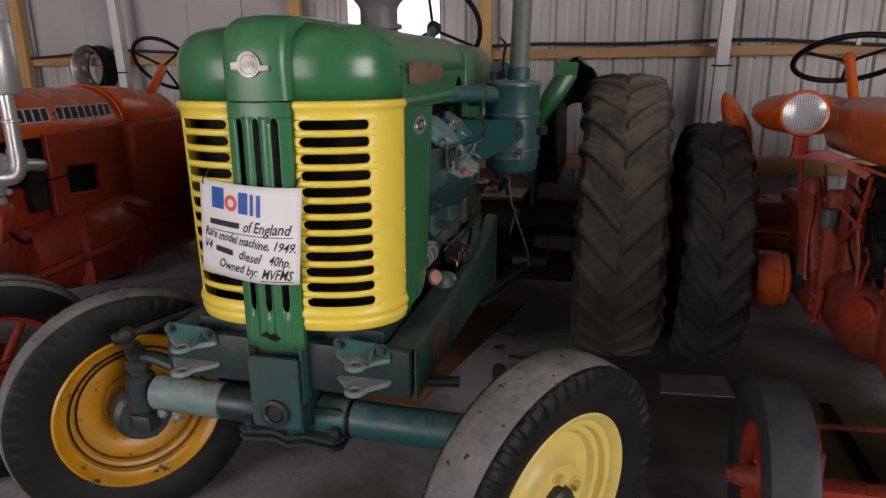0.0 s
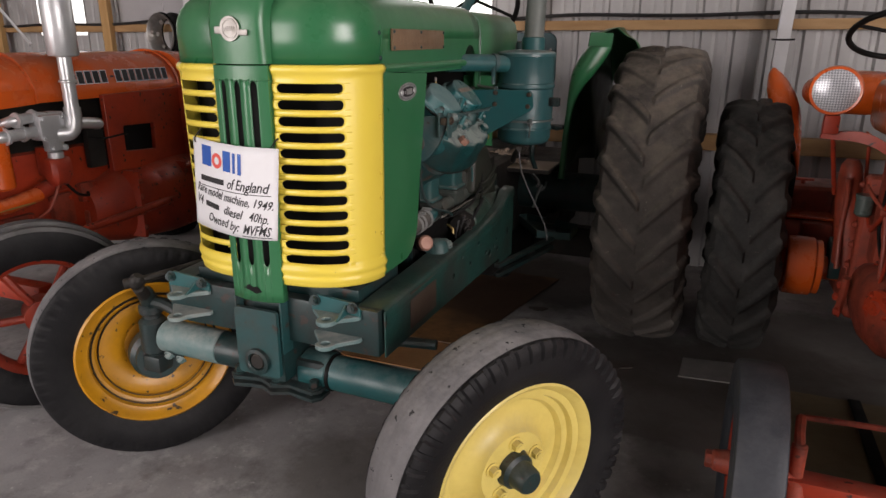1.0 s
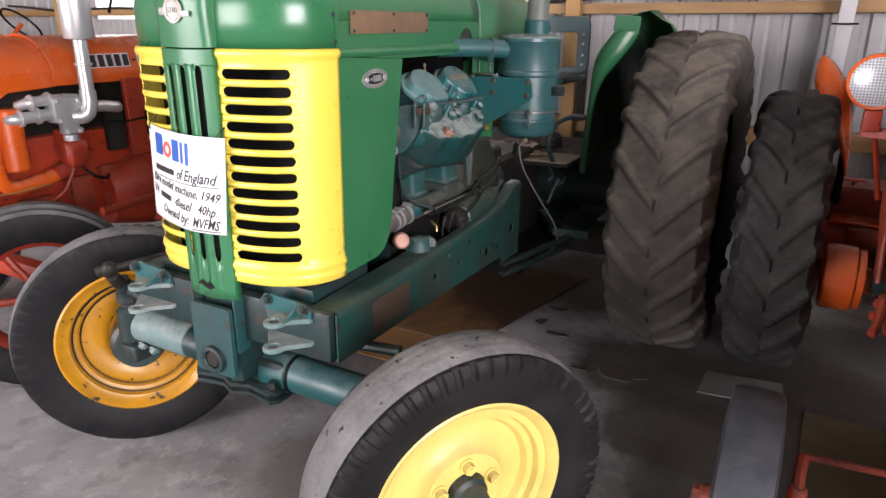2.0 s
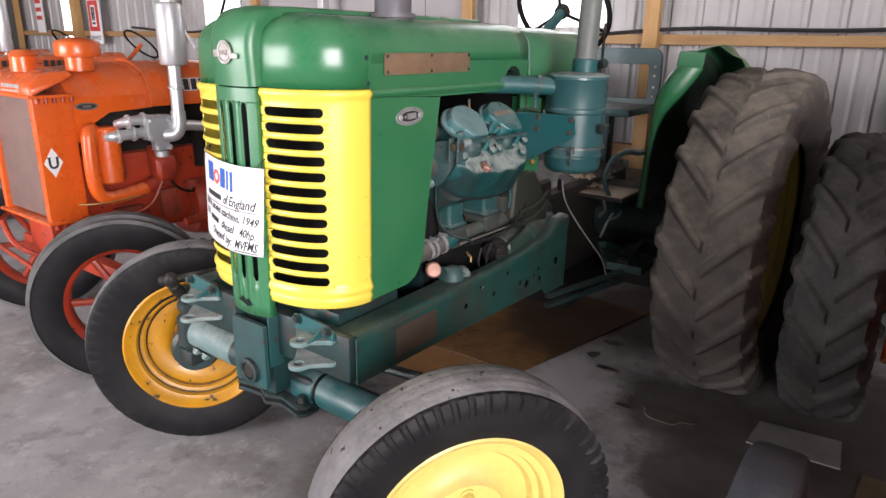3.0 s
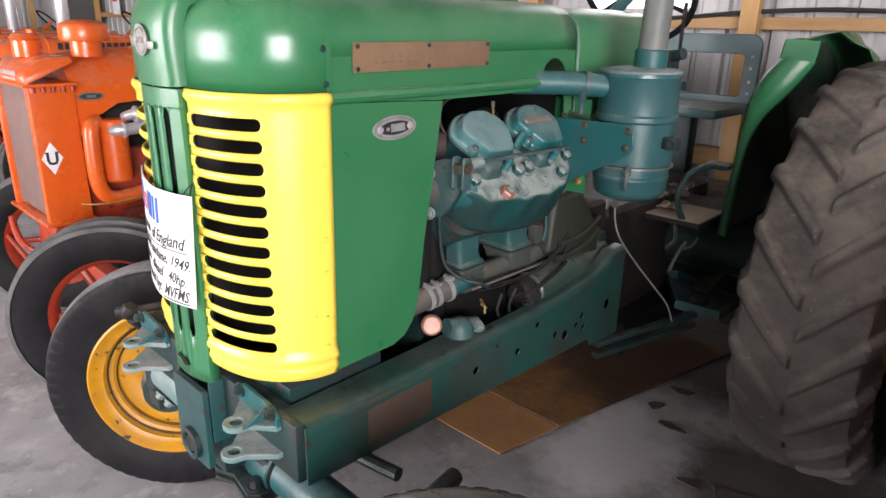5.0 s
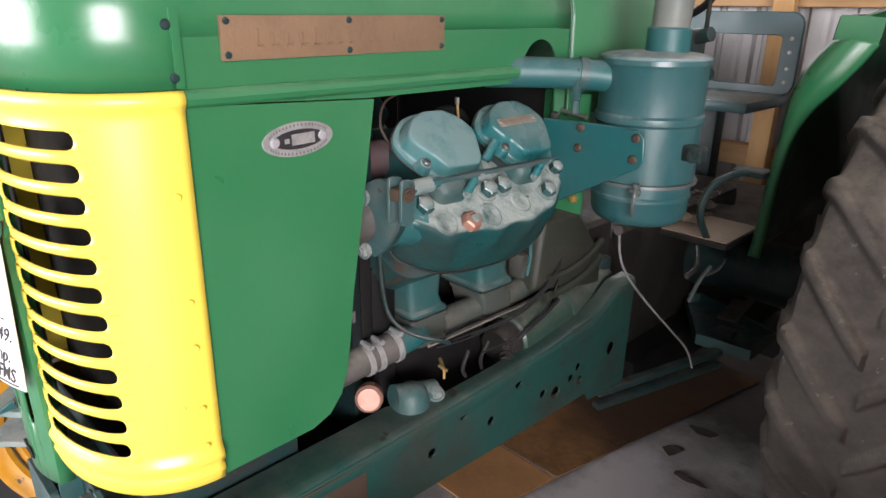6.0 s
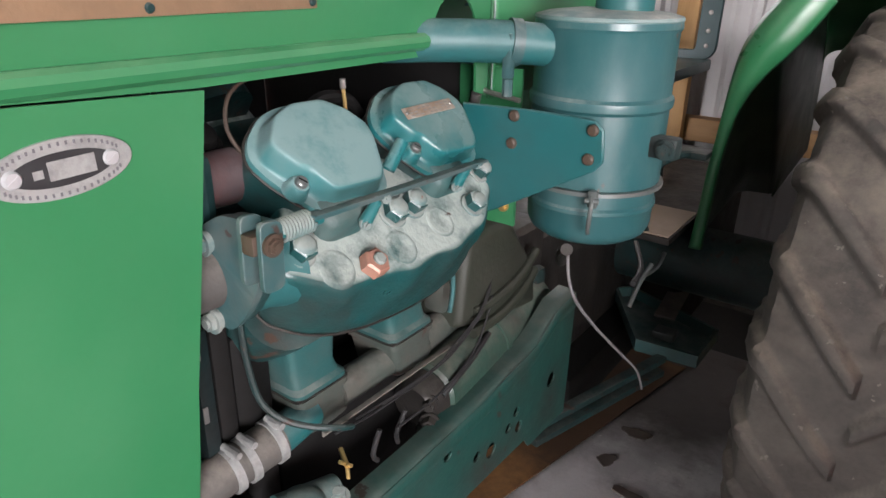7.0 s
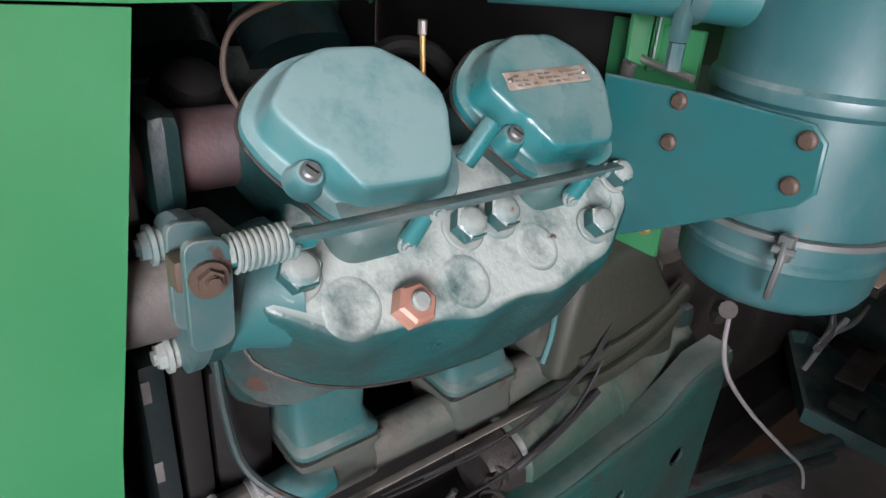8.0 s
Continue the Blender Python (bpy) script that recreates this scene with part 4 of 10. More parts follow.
def slotted(bm, n_s, rows, place, slots, s_lo, s_hi, bulge=0.0):
    """A sheet with round-ended slots. place(s, z, out): the point; slots: (z middle, half height); s_lo, s_hi: slot ends at z."""
    edges = sorted(rows)
    for z0, z1 in zip(edges, edges[1:]):
        zm = (z0 + z1) / 2
        hit = next(((c, h) for c, h in slots if abs(zm - c) < h), None)

        def ends(z):
            c, h = hit
            q = math.sqrt(max(0.0, 1 - ((z - c) / h) ** 2))
            return s_lo(c) + (1 - q) * 0.034, s_hi(c) - (1 - q) * 0.034

        edge = min(0.94, s_hi(zm) + 0.07)

        def strip(lo, hi, n):
            add_grid(bm, lambda u, v: place(lo(z0 + (z1 - z0) * v) + (hi(z0 + (z1 - z0) * v) - lo(z0 + (z1 - z0) * v)) * u, z0 + (z1 - z0) * v, bulge), n, 1)

        left = (lambda z: ends(z)[0]) if hit else (lambda z: s_lo(z))
        right = (lambda z: ends(z)[1]) if hit else (lambda z: s_hi(z))
        strip(lambda z: 0.0, left, 3)
        if not hit:
            strip(left, right, n_s)
        strip(right, lambda z: edge, 3)
        strip(lambda z: edge, lambda z: 1.0, 12)


GRILLE_Z0, GRILLE_Z1 = 0.816, 1.404


def grille(side):
    def place(s, z, out):
        x, y = nose_outline(s)
        x2, y2 = nose_outline(min(1, s + 0.01))
        x1, y1 = nose_outline(max(0, s - 0.01))
        d = Vector((x2 - x1, y2 - y1, 0)).normalized()
        nrm = Vector((d.y, -d.x, 0))
        f = (z - GRILLE_Z0) / (GRILLE_Z1 - GRILLE_Z0)
        o = 0.004
        # rolled beads at top and bottom
        for zc, w, h in ((1.392, 0.014, 0.008), (0.862, 0.016, 0.008), (0.836, 0.010, 0.005)):
            if abs(z - zc) < w:
                o += h * math.cos((z - zc) / w * math.pi / 2)
        # ribs between the slots
        if 0.88 < z < 1.36 and s < 0.56:
            ph = (z - SLOT0) / PITCH
            o += 0.0045 * max(0.0, -math.cos(2 * math.pi * ph)) * smoothstep(0.56, 0.45, s) * smoothstep(-0.02, 0.06, s)
        p = Vector((x, y, z)) + nrm * o
        p.x = NOSE_X + (p.x - 0.010 * (1 - f)) * side
        return p

    N, SLOT0 = 12, 0.895
    PITCH = (1.347 - SLOT0) / (N - 1)
    slots = [(SLOT0 + i * PITCH, 0.0118) for i in range(N)]
    rows = [GRILLE_Z0, 0.824, 0.83, 0.836, 0.842, 0.848, 0.855, 0.862, 0.869, 0.874, GRILLE_Z1, 1.400, 1.396, 1.390, 1.384, 1.379, 1.37, 1.362]
    for c, h in slots:
        rows += [c - h, c - h * 0.8, c - h * 0.4, c, c + h * 0.4, c + h * 0.8, c + h]
        if c < 1.33:
            g = PITCH - 2 * h
            rows += [c + h + g * q for q in (0.25, 0.5, 0.75)]
    bm = bmesh.new()
    slotted(bm, 30, sorted(rows), place, slots, lambda z: 0.030, lambda z: 0.540 + 0.045 * (1.347 - z))
    bmesh.ops.remove_doubles(bm, verts=bm.verts, dist=0.0005)
    thicken(part("grille_panel", bm, YELLOW, tractor, "bright yellow louvred grille panel", angle=60), 0.003)
    # rolled edge down the rear of the panel, with small rivets
    for z in (0.95, 1.05, 1.12, 1.27, 0.885):
        bm = bmesh.new()
        add_lathe(bm, [(0, 0.004), (0.004, 0.003), (0.006, 0)], 10, Matrix.Translation((side * (0.3235 - 0.010 * (1 - (z - 0.816) / 0.588)) + across(side), 0.128, z)) @ Matrix.Rotation(side * radians(82), 4, "Y"))
        part("grille_rivet", bm, YELLOW, tractor)


def centre_strip():
    slots_x = (-0.048, -0.001, 0.046)

    def place(s, x, out):
        # s runs up the strip, x across it
        z = 0.762 + (1.402 - 0.762) * s
        fold = 0.022 if abs(x) > 0.0842 else 0.0
        return Vector((NOSE_X + x - 0.011 * (1 - s), -0.034 - 0.018 * (1 - (x / 0.086) ** 2) + 0.009 * (1 - s) + fold, z))

    rows = [-0.0845, -0.0835, -0.078, -0.066, 0.0845, 0.0835, 0.078, 0.066, 0.058, -0.025, 0.022]
    sl = [(x, 0.0092) for x in slots_x]
    for x, h in sl:
        rows += [x - h, x - h * 0.8, x - h * 0.3, x + h * 0.3, x + h * 0.8, x + h]
    bm = bmesh.new()
    slotted(bm, 24, sorted(set(rows)), place, sl, lambda x: 0.165, lambda x: 0.945)
    bmesh.ops.remove_doubles(bm, verts=bm.verts, dist=0.0005)
    thicken(part("grille_centre", bm, GREEN, tractor, "green centre strip with three upright slots", angle=60), 0.003)
    # added black sheet that stands for the darkness behind the slots
    bm = bmesh.new()
    add_box(bm, (-0.068, -0.006, 0.79), (0.086, -0.002, 1.39), 0.001)
    part("strip_backing", bm, BLACK, tractor)
    # black patch laid on the sheet, painting the darkness in a torn hole
    bm = bmesh.new()
    add_prism_cut = [(-0.03, 0.0), (-0.012, 0.012), (0.0, 0.004), (0.012, 0.008), (0.03, -0.006), (0.01, -0.014), (-0.012, -0.004)]
    add_plate(bm, add_prism_cut, [], 0.002, Matrix.Translation((-0.002, -0.0445, 0.80)) @ Matrix.Rotation(radians(90), 4, "X"))
    part("torn_hole_patch", bm, BLACK, tractor, "small black patch for the darkness in a torn hole")


STEEL_WORN = surface("scuffed_white_metal", (0.40, 0.41, 0.40), (0.22, 0.22, 0.215), 0.4, metal=0.4, fine=120, coarse=30, amount=0.8, bump=0.2)


def badge():
    m = Matrix.Translation((0.007, -0.0545, 1.489)) @ Matrix.Rotation(radians(90), 4, "X")
    bm = bmesh.new()
    add_plate(bm, circle(0, 0, 0.030, 28), [], 0.004, m, 0.001)
    add_box(bm, (-0.047, -0.012, 0), (0.0, 0.006, 0.0035), 0.002, m)
    add_box(bm, (0.0, -0.016, 0), (0.052, -0.002, 0.0035), 0.002, m)
    em = part("nose_emblem", bm, STEEL, tractor, "round cast metal nose emblem with side wings")
    bm = bmesh.new()
    add_lathe(bm, [(0.020, 0.004), (0.021, 0.0055), (0.024, 0.0055), (0.025, 0.004)], 28, m, True)
    for i in range(-3, 3):
        add_box(bm, (i * 0.006, -0.006, 0.004), (i * 0.006 + 0.003, 0.006, 0.0055), 0, m)
    part("relief", bm, STEEL, em)
    # oval maker's plate on the side
    m = Matrix.Translation((0.3115, 0.318, 1.322)) @ Matrix(((0, 0, 1, 0), (1, 0, 0, 0), (0, 1, 0, 0), (0, 0, 0, 1))) @ Matrix.Rotation(radians(2), 4, "Z")
    bm = bmesh.new()
    add_plate(bm, circle(0, 0, 0.060, 40, 0.42), [], 0.003, m, 0.0008)
    ov = part("maker_plate", bm, STEEL_WORN, tractor, "oval white-metal maker's plate with black field")
    bm = bmesh.new()
    add_plate(bm, circle(0, 0, 0.043, 36, 0.33), [], 0.0006, m @ Matrix.Translation((0, 0, 0.0032)))
    part("field", bm, INK, ov)
    bm = bmesh.new()
    add_box(bm, (-0.013, -0.008, 0.004), (0.026, 0.008, 0.0046), 0, m)
    add_box(bm, (-0.025, -0.004, 0.004), (-0.017, 0.003, 0.0046), 0, m)
    part("number_panel", bm, STEEL_WORN, ov, "plain pale panel with its digits worn away")
    bm = bmesh.new()
    for k in range(19):
        for sgn in (1, -1):
            a = math.pi * (0.14 + 0.72 * k / 18)
            x, y = 0.052 * math.cos(a), sgn * 0.052 * 0.40 * math.sin(a)
            add_box(bm, (x - 0.0012, y - 0.0018, 0.003), (x + 0.0006, y + 0.0014, 0.0036), 0, m)
    part("edge_lettering", bm, STACK_GREY, ov, "tiny unreadable grey edge lettering")
    for x in (-0.040, 0.040):
        bm = bmesh.new()
        add_lathe(bm, [(0, 0.0065), (0.006, 0.006), (0.008, 0.003)], 16, m @ Matrix.Translation((x, 0, 0)))
        add_box(bm, (x - 0.006, -0.0008, 0.0062), (x + 0.006, 0.0008, 0.0068), 0, m @ Matrix.Translation((x, 0, 0)) @ Matrix.Rotation(0.6, 4, "Z") @ Matrix.Translation((-x, 0, 0)))
        part("screw", bm, SILVER, ov)
    # bronze name plate
    bm = bmesh.new()
    m = Matrix.Translation((0.3205, 0.208, 1.464)) @ Matrix.Rotation(radians(2.97), 4, "Z") @ Matrix(((0, 0, 1, 0), (1, 0, 0, 0), (0, 1, 0, 0), (0, 0, 0, 1)))
    add_box(bm, (0, -0.028, -0.004), (0.416, 0.028, 0.003), 0.001, m)
    pl = part("name_plate", bm, BRONZE, tractor, "long tarnished bronze name plate with raised lettering worn smooth")
    for x in (0.008, 0.208, 0.408):
        for y in (-0.021, 0.021):
            bm = bmesh.new()
            add_lathe(bm, [(0, 0.0065), (0.0035, 0.006), (0.005, 0.003)], 10, m @ Matrix.Translation((x, y, 0)))
            part("plate_rivet", bm, TEAL_DARK, pl)
    bm = bmesh.new()
    rnd = random.Random(5)
    x = 0.05
    while x < 0.30:
        w = rnd.uniform(0.006, 0.014)
        add_box(bm, (x, -0.012, 0.002), (x + w * 0.45, rnd.choice((0.006, 0.012)), 0.0036), 0.0008, m)
        add_box(bm, (x, -0.012, 0.002), (x + w, -0.008, 0.0036), 0.0008, m)
        x += w + rnd.uniform(0.008, 0.012)
    part("raised_lettering", bm, BRONZE, pl, "raised bronze strokes of worn lettering")


def side_panels():
    for side in (1, -1):
        bm = bmesh.new()
        poly = [(0.150, 1.382), (0.461, 1.367), (0.436, 1.20), (0.412, 1.05), (0.402, 0.96), (0.394, 0.905), (0.380, 0.862), (0.355, 0.832), (0.318, 0.818), (0.150, 0.815)]
        m = Matrix(((0, 0, side, 0), (1, 0, 0, 0), (0, 1, 0, 0), (0, 0, 0, 1)))
        add_plate(bm, poly, [], 0.004, m)
        for v in bm.verts:
            f = (v.co.z - 0.816) / 0.588
            v.co.x += side * (0.311 - 0.010 * (1 - f) - 0.010 * (v.co.y - 0.15)) + across(side)
        part("side_panel", bm, GREEN, tractor, "smooth green side panel")
    # added black sheet that closes and darkens the far side of the engine bay
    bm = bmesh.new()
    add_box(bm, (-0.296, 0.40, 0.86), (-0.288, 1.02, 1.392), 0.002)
    part("bay_dark_sheet", bm, BLACK, tractor, "added black sheet that darkens the far side of the engine bay")
    # radiator behind the grille, black and set forward so the slots show dark
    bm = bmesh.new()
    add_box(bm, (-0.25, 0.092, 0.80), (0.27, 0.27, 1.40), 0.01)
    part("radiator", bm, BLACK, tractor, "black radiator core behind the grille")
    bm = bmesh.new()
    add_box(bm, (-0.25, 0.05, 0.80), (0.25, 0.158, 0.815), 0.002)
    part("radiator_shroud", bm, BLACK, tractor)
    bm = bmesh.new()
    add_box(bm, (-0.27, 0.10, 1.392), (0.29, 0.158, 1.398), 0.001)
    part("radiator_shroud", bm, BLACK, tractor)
    # rear cowl over the tank
    bm = bmesh.new()
    rows = []
    for y in (1.005, 1.02, 1.3, 1.50, 1.51):
        g = 0.0 if 1.01 < y < 1.505 else 0.006
        sec = [(0.296 - g, 1.285), (0.296 - g, 1.40), (0.295 - g, 1.49), (0.285 - g, 1.53), (0.255 - g, 1.558), (0.20 - g, 1.570 - g), (0.1, 1.580 - g)]
        full = sec + [(0, 1.582 - g)] + [(-x, z) for x, z in reversed(sec)]
        rows.append([bm.verts.new((x, y, z)) for x, z in full])
    for a, b in zip(rows, rows[1:]):
        for k in range(len(a) - 1):
            bm.faces.new((a[k], a[k + 1], b[k + 1], b[k]))
    bm.faces.new(rows[-1])
    thicken(part("tank_cowl", bm, GREEN, tractor, "green fuel tank cowl behind the hood", angle=50), 0.004)
    bm = bmesh.new()
    add_tube(bm, [(0.296, 1.003, 1.29), (0.296, 1.003, 1.45), (0.287, 1.003, 1.53), (0.25, 1.003, 1.560)], 0.0014, 6)
    part("weld_seam", bm, TEAL_PALE, tractor, "pale seam where hood meets cowl")


def floor_screen():
    # added black sheet: hides the pale floor so the gap stays dark
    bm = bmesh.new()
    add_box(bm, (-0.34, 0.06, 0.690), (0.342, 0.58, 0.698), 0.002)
    part("floor_screen", bm, BLACK, tractor, "added black sheet that hides the floor below the engine")


def exhaust_stack():
    bm = bmesh.new()
    c = Matrix.Translation((0.165, 0.42, 1.565))
    add_lathe(bm, [(0, 0.0), (0.054, 0.0), (0.054, 0.075), (0.058, 0.085), (0.086, 0.120), (0.086, 0.40), (0.05, 0.42), (0.045, 0.62), (0, 0.62)], 28, c)
    st = part("exhaust_silencer", bm, STACK_GREY, tractor, "matt grey exhaust silencer rising from the hood")
    bm = bmesh.new()
    add_lathe(bm, [(0.055, 0.02), (0.066, 0.022), (0.066, 0.034), (0.055, 0.034)], 28, c, True)
    part("collar", bm, STACK_GREY, st)


def chassis():
    for side in (1, -1):
        bm = bmesh.new()
        holes = [circle(y, z, 0.0105, 14) for y, z in ((0.447, 0.743), (0.533, 0.695), (0.618, 0.741), (0.703, 0.688), (0.790, 0.740), (0.881, 0.677), (0.990, 0.672), (1.018, 0.694))]
        holes += [circle(0.930, 0.66, 0.016, 16), circle(1.03, 0.652, 0.012, 14), circle(1.16, 0.692, 0.017, 16)]
        poly = [(0.02, 0.628), (0.40, 0.622), (0.90, 0.606), (1.06, 0.600), (1.08, 0.572), (1.24, 0.566), (1.245, 0.862), (1.17, 0.858), (1.08, 0.810), (0.90, 0.786), (0.70, 0.778), (0.40, 0.769), (0.02, 0.763)]
        m = Matrix(((0, 0, side, 0), (1, 0, 0, 0), (0, 1, 0, 0), (0, 0, 0, 1)))
        add_plate(bm, poly, holes, 0.005, Matrix.Translation((side * 0.371, 0, 0)) @ m, 0.0006)
        rail = part("frame_rail", bm, TEAL_RAIL, tractor, "grimy teal steel frame rail with bolt holes")
        # added black backing, so that the bolt holes show dark
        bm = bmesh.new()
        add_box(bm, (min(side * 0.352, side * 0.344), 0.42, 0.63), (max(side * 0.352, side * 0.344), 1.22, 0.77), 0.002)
        part("hole_backing", bm, BLACK, rail, "added black backing that keeps the bolt holes dark")
        bm = bmesh.new()
        top = [(0.025, 0.763), (0.40, 0.769), (0.49, 0.772), (0.56, 0.774), (0.70, 0.778), (0.90, 0.786), (0.99, 0.795), (1.08, 0.810), (1.13, 0.834), (1.17, 0.858), (1.243, 0.862)]
        rows = []
        for y, z in top:
            inn = 0.29 if y < 0.5 else 0.335
            rows.append([bm.verts.new((side * x, y, z + dz)) for x, dz in ((0.3775, -0.034), (0.3800, -0.020), (0.3795, -0.010), (0.3755, -0.001), (0.368, 0.005), (0.356, 0.0065), (inn, 0.0065), (inn - 0.002, -0.010))])
        for a, b in zip(rows, rows[1:]):
            for k in range(7):
                bm.faces.new((a[k], a[k + 1], b[k + 1], b[k]))
        part("rail_flange", bm, TEAL_RAIL, rail, "dusty top flange of the rail")
        bm = bmesh.new()
        add_box(bm, (side * 0.3765, 0.178, 0.648), (side * 0.379, 0.372, 0.762), 0.001)
        part("bare_patch", bm, BARE_BROWN, rail, "rectangular brown patch left by a removed plate")
    bm = bmesh.new()
    add_box(bm, (-0.362, 0.006, 0.630), (0.362, 0.05, 0.766), 0.008)
    part("front_crossmember", bm, TEAL_DARK, tractor, "grimy teal front crossmember")
    bm = bmesh.new()
    add_box(bm, (-0.28, 0.05, 0.745), (0.28, 0.30, 0.80), 0.004)
    part("radiator_seat", bm, TEAL_DARK, tractor)


def tow_brackets():
    for x in (0.245, -0.265):
        for z, yh, up in ((0.742, -0.052, True), (0.676, -0.062, False)):
            hw = 0.075
            outline = [(-hw, 0.03), (-hw, 0.0), (-0.026 + 0.0, yh + 0.008)]
            outline += [(0.0 + 0.028 * math.cos(radians(a)), yh + 0.028 * math.sin(radians(a))) for a in range(200, 341, 20)]
            outline += [(0.03, yh + 0.01), (hw, -0.005), (hw, 0.03)]
            bm = bmesh.new()
            add_plate(bm, outline, [circle(0.0, yh, 0.013, 18)], 0.013, Matrix.Translation((x - 0.01, 0, z - 0.006)), 0.002)
            lugp = part("tow_bracket", bm, TEAL_PALE, tractor, "dusty pointed towing plate with a round hole")
            if up:
                bm = bmesh.new()
                add_plate(bm, [(-hw, 0.0), (hw, 0.0), (hw, 0.020), (0.055, 0.038), (-0.055, 0.048), (-hw, 0.035)], [], 0.010, Matrix.Translation((x - 0.01, 0.006, z + 0.004)) @ Matrix.Rotation(radians(90), 4, "X"), 0.001)
                add_plate(bm, [(0, 0), (-0.055, 0.0), (0, 0.030)], [], 0.008, Matrix.Translation((x + 0.02, -0.002, z + 0.006)) @ Matrix(((0, 0, 1, 0), (1, 0, 0, 0), (0, 1, 0, 0), (0, 0, 0, 1))), 0.001)
                part("gusset", bm, TEAL, lugp)
                for dx, dz in ((-0.062, 0.036), (0.056, 0.030)):
                    bm = bmesh.new()
                    add_bolt(bm, (x - 0.01 + dx, -0.004, z + dz), (0, -1, 0.1), 0.011, 0.016)
                    part("bolt", bm, TEAL_DARK, lugp)


WHEEL_R = Matrix.Translation((0.714, 0.037, 0.380)) @ Matrix.Rotation(radians(-33.7), 4, "Z") @ Matrix.Rotation(radians(2.8), 4, "Y")
WHEEL_L = Matrix.Translation((-0.671, 0.204, 0.390)) @ Matrix.Rotation(radians(140.6), 4, "Z") @ Matrix.Rotation(radians(1.4), 4, "Y")


TEAL_PIVOT = surface("scuffed_teal_plate", (0.010, 0.072, 0.074), (0.030, 0.045, 0.042), 0.42, fine=70, coarse=8, amount=0.8, bump=0.2, dust=(0.24, 0.25, 0.235), dust_sheen_amount=0.5, chips=(0.04, 0.03, 0.025), chip_at=0.66)
TEAL_BLACK = surface("greasy_black_teal", (0.010, 0.030, 0.031), (0.022, 0.020, 0.018), 0.45, fine=80, coarse=8, amount=0.8, bump=0.3, dust=(0.14, 0.14, 0.13), dust_sheen_amount=0.4)


def front_axle():
    bm = bmesh.new()
    add_plate(bm, round_rect(-0.072, 0.528, 0.072, 0.735, 0.012), [circle(0.0, 0.574, 0.026, 20)], 0.014, Matrix.Translation((-0.008, -0.028, 0)) @ Matrix.Rotation(radians(90), 4, "X"), 0.003)
    piv = part("pivot_bracket", bm, TEAL_PIVOT, tractor, "teal axle pivot bracket below the grille")
    for x in (-0.088, 0.066):
        bm = bmesh.new()
        add_box(bm, (x, -0.028, 0.60), (x + 0.006, 0.02, 0.76), 0.002)
        part("cheek", bm, TEAL_PIVOT, piv)
    bm = bmesh.new()
    add_box(bm, (-0.05, 0.0, 0.49), (0.05, 0.14, 0.63), 0.01)
    part("pivot_block", bm, TEAL_DARK, piv)
    bm = bmesh.new()
    add_lathe(bm, [(0.026, 0.0), (0.040, 0.0), (0.040, 0.012), (0.030, 0.014), (0.026, 0.01)], 24, Matrix.Translation((-0.008, -0.042, 0.574)) @ Matrix.Rotation(radians(90), 4, "X"), True)
    part("bush", bm, TEAL_DARK, piv)
    bm = bmesh.new()
    add_cyl(bm, (-0.008, 0.05, 0.574), (-0.008, -0.052, 0.574), 0.024, seg=20, bevel=0.004)
    part("pivot_pin", bm, GREASE, piv, "greasy dark pivot pin")
    bm = bmesh.new()
    add_cyl(bm, (-0.505, 0.112, 0.503), (-0.262, 0.110, 0.500), 0.056, seg=32, bevel=0.004)
    pale = part("axle_tube", bm, TEAL_PALE, tractor, "pale dusty tubular front axle arm")
    for x, y, z in ((-0.412, 0.068, 0.452), (-0.458, 0.064, 0.460)):
        bm = bmesh.new()
        add_bolt(bm, (x, y, z), (0, -0.8, -0.6), 0.012, 0.013)
        part("bolt", bm, TEAL_PALE, pale)
    bm = bmesh.new()
    add_cyl(bm, (-0.264, 0.110, 0.500), (-0.05, 0.108, 0.497), 0.0545, seg=32, bevel=0.003)
    part("axle_tube", bm, TEAL_DARK, tractor, "grimy dark middle of the tubular axle")
    bm = bmesh.new()
    add_cyl(bm, (0.06, 0.108, 0.497), (0.64, 0.104, 0.490), 0.054, seg=32, bevel=0.004)
    part("axle_tube", bm, TEAL, tractor, "teal tubular front axle arm")
    bm = bmesh.new()
    add_cyl(bm, (0.055, 0.108, 0.497), (0.150, 0.107, 0.496), 0.060, seg=32, bevel=0.004)
    part("axle_collar", bm, TEAL, tractor)
    # solid black ring that paints the shade in the collar gap
    bm = bmesh.new()
    add_cyl(bm, (0.148, 0.107, 0.496), (0.160, 0.107, 0.496), 0.0575, seg=32, bevel=0.002)
    part("axle_collar", bm, BLACK, tractor, "black ring for the shade in the gap behind the collar")
    # central beam and clamp straps with bolts
    bm = bmesh.new()
    add_box(bm, (-0.15, 0.055, 0.448), (0.15, 0.165, 0.545), 0.02)
    part("axle_centre", bm, TEAL_BLACK, tractor)
    for z in (0.446, 0.470):
        bm = bmesh.new()
        outline = [(-0.165, -0.030), (-0.14, -0.052), (-0.09, -0.040), (-0.05, -0.035), (0.0, -0.058), (0.05, -0.035), (0.09, -0.042), (0.14, -0.050), (0.160, -0.028), (0.160, 0.02), (-0.165, 0.02)]
        add_plate(bm, outline, [], 0.012, Matrix.Translation((-0.01, 0.060, z - 0.01)), 0.002)
        part("clamp_strap", bm, TEAL_BLACK, tractor, "wavy-edged axle clamp strap")
    for x, y in ((-0.146, 0.036), (0.125, 0.036), (0.0, 0.024)):
        bm = bmesh.new()
        add_bolt(bm, (x, y, 0.474), (0, 0, 1), 0.014, 0.024)
        part("bolt", bm, TEAL_DARK, tractor)
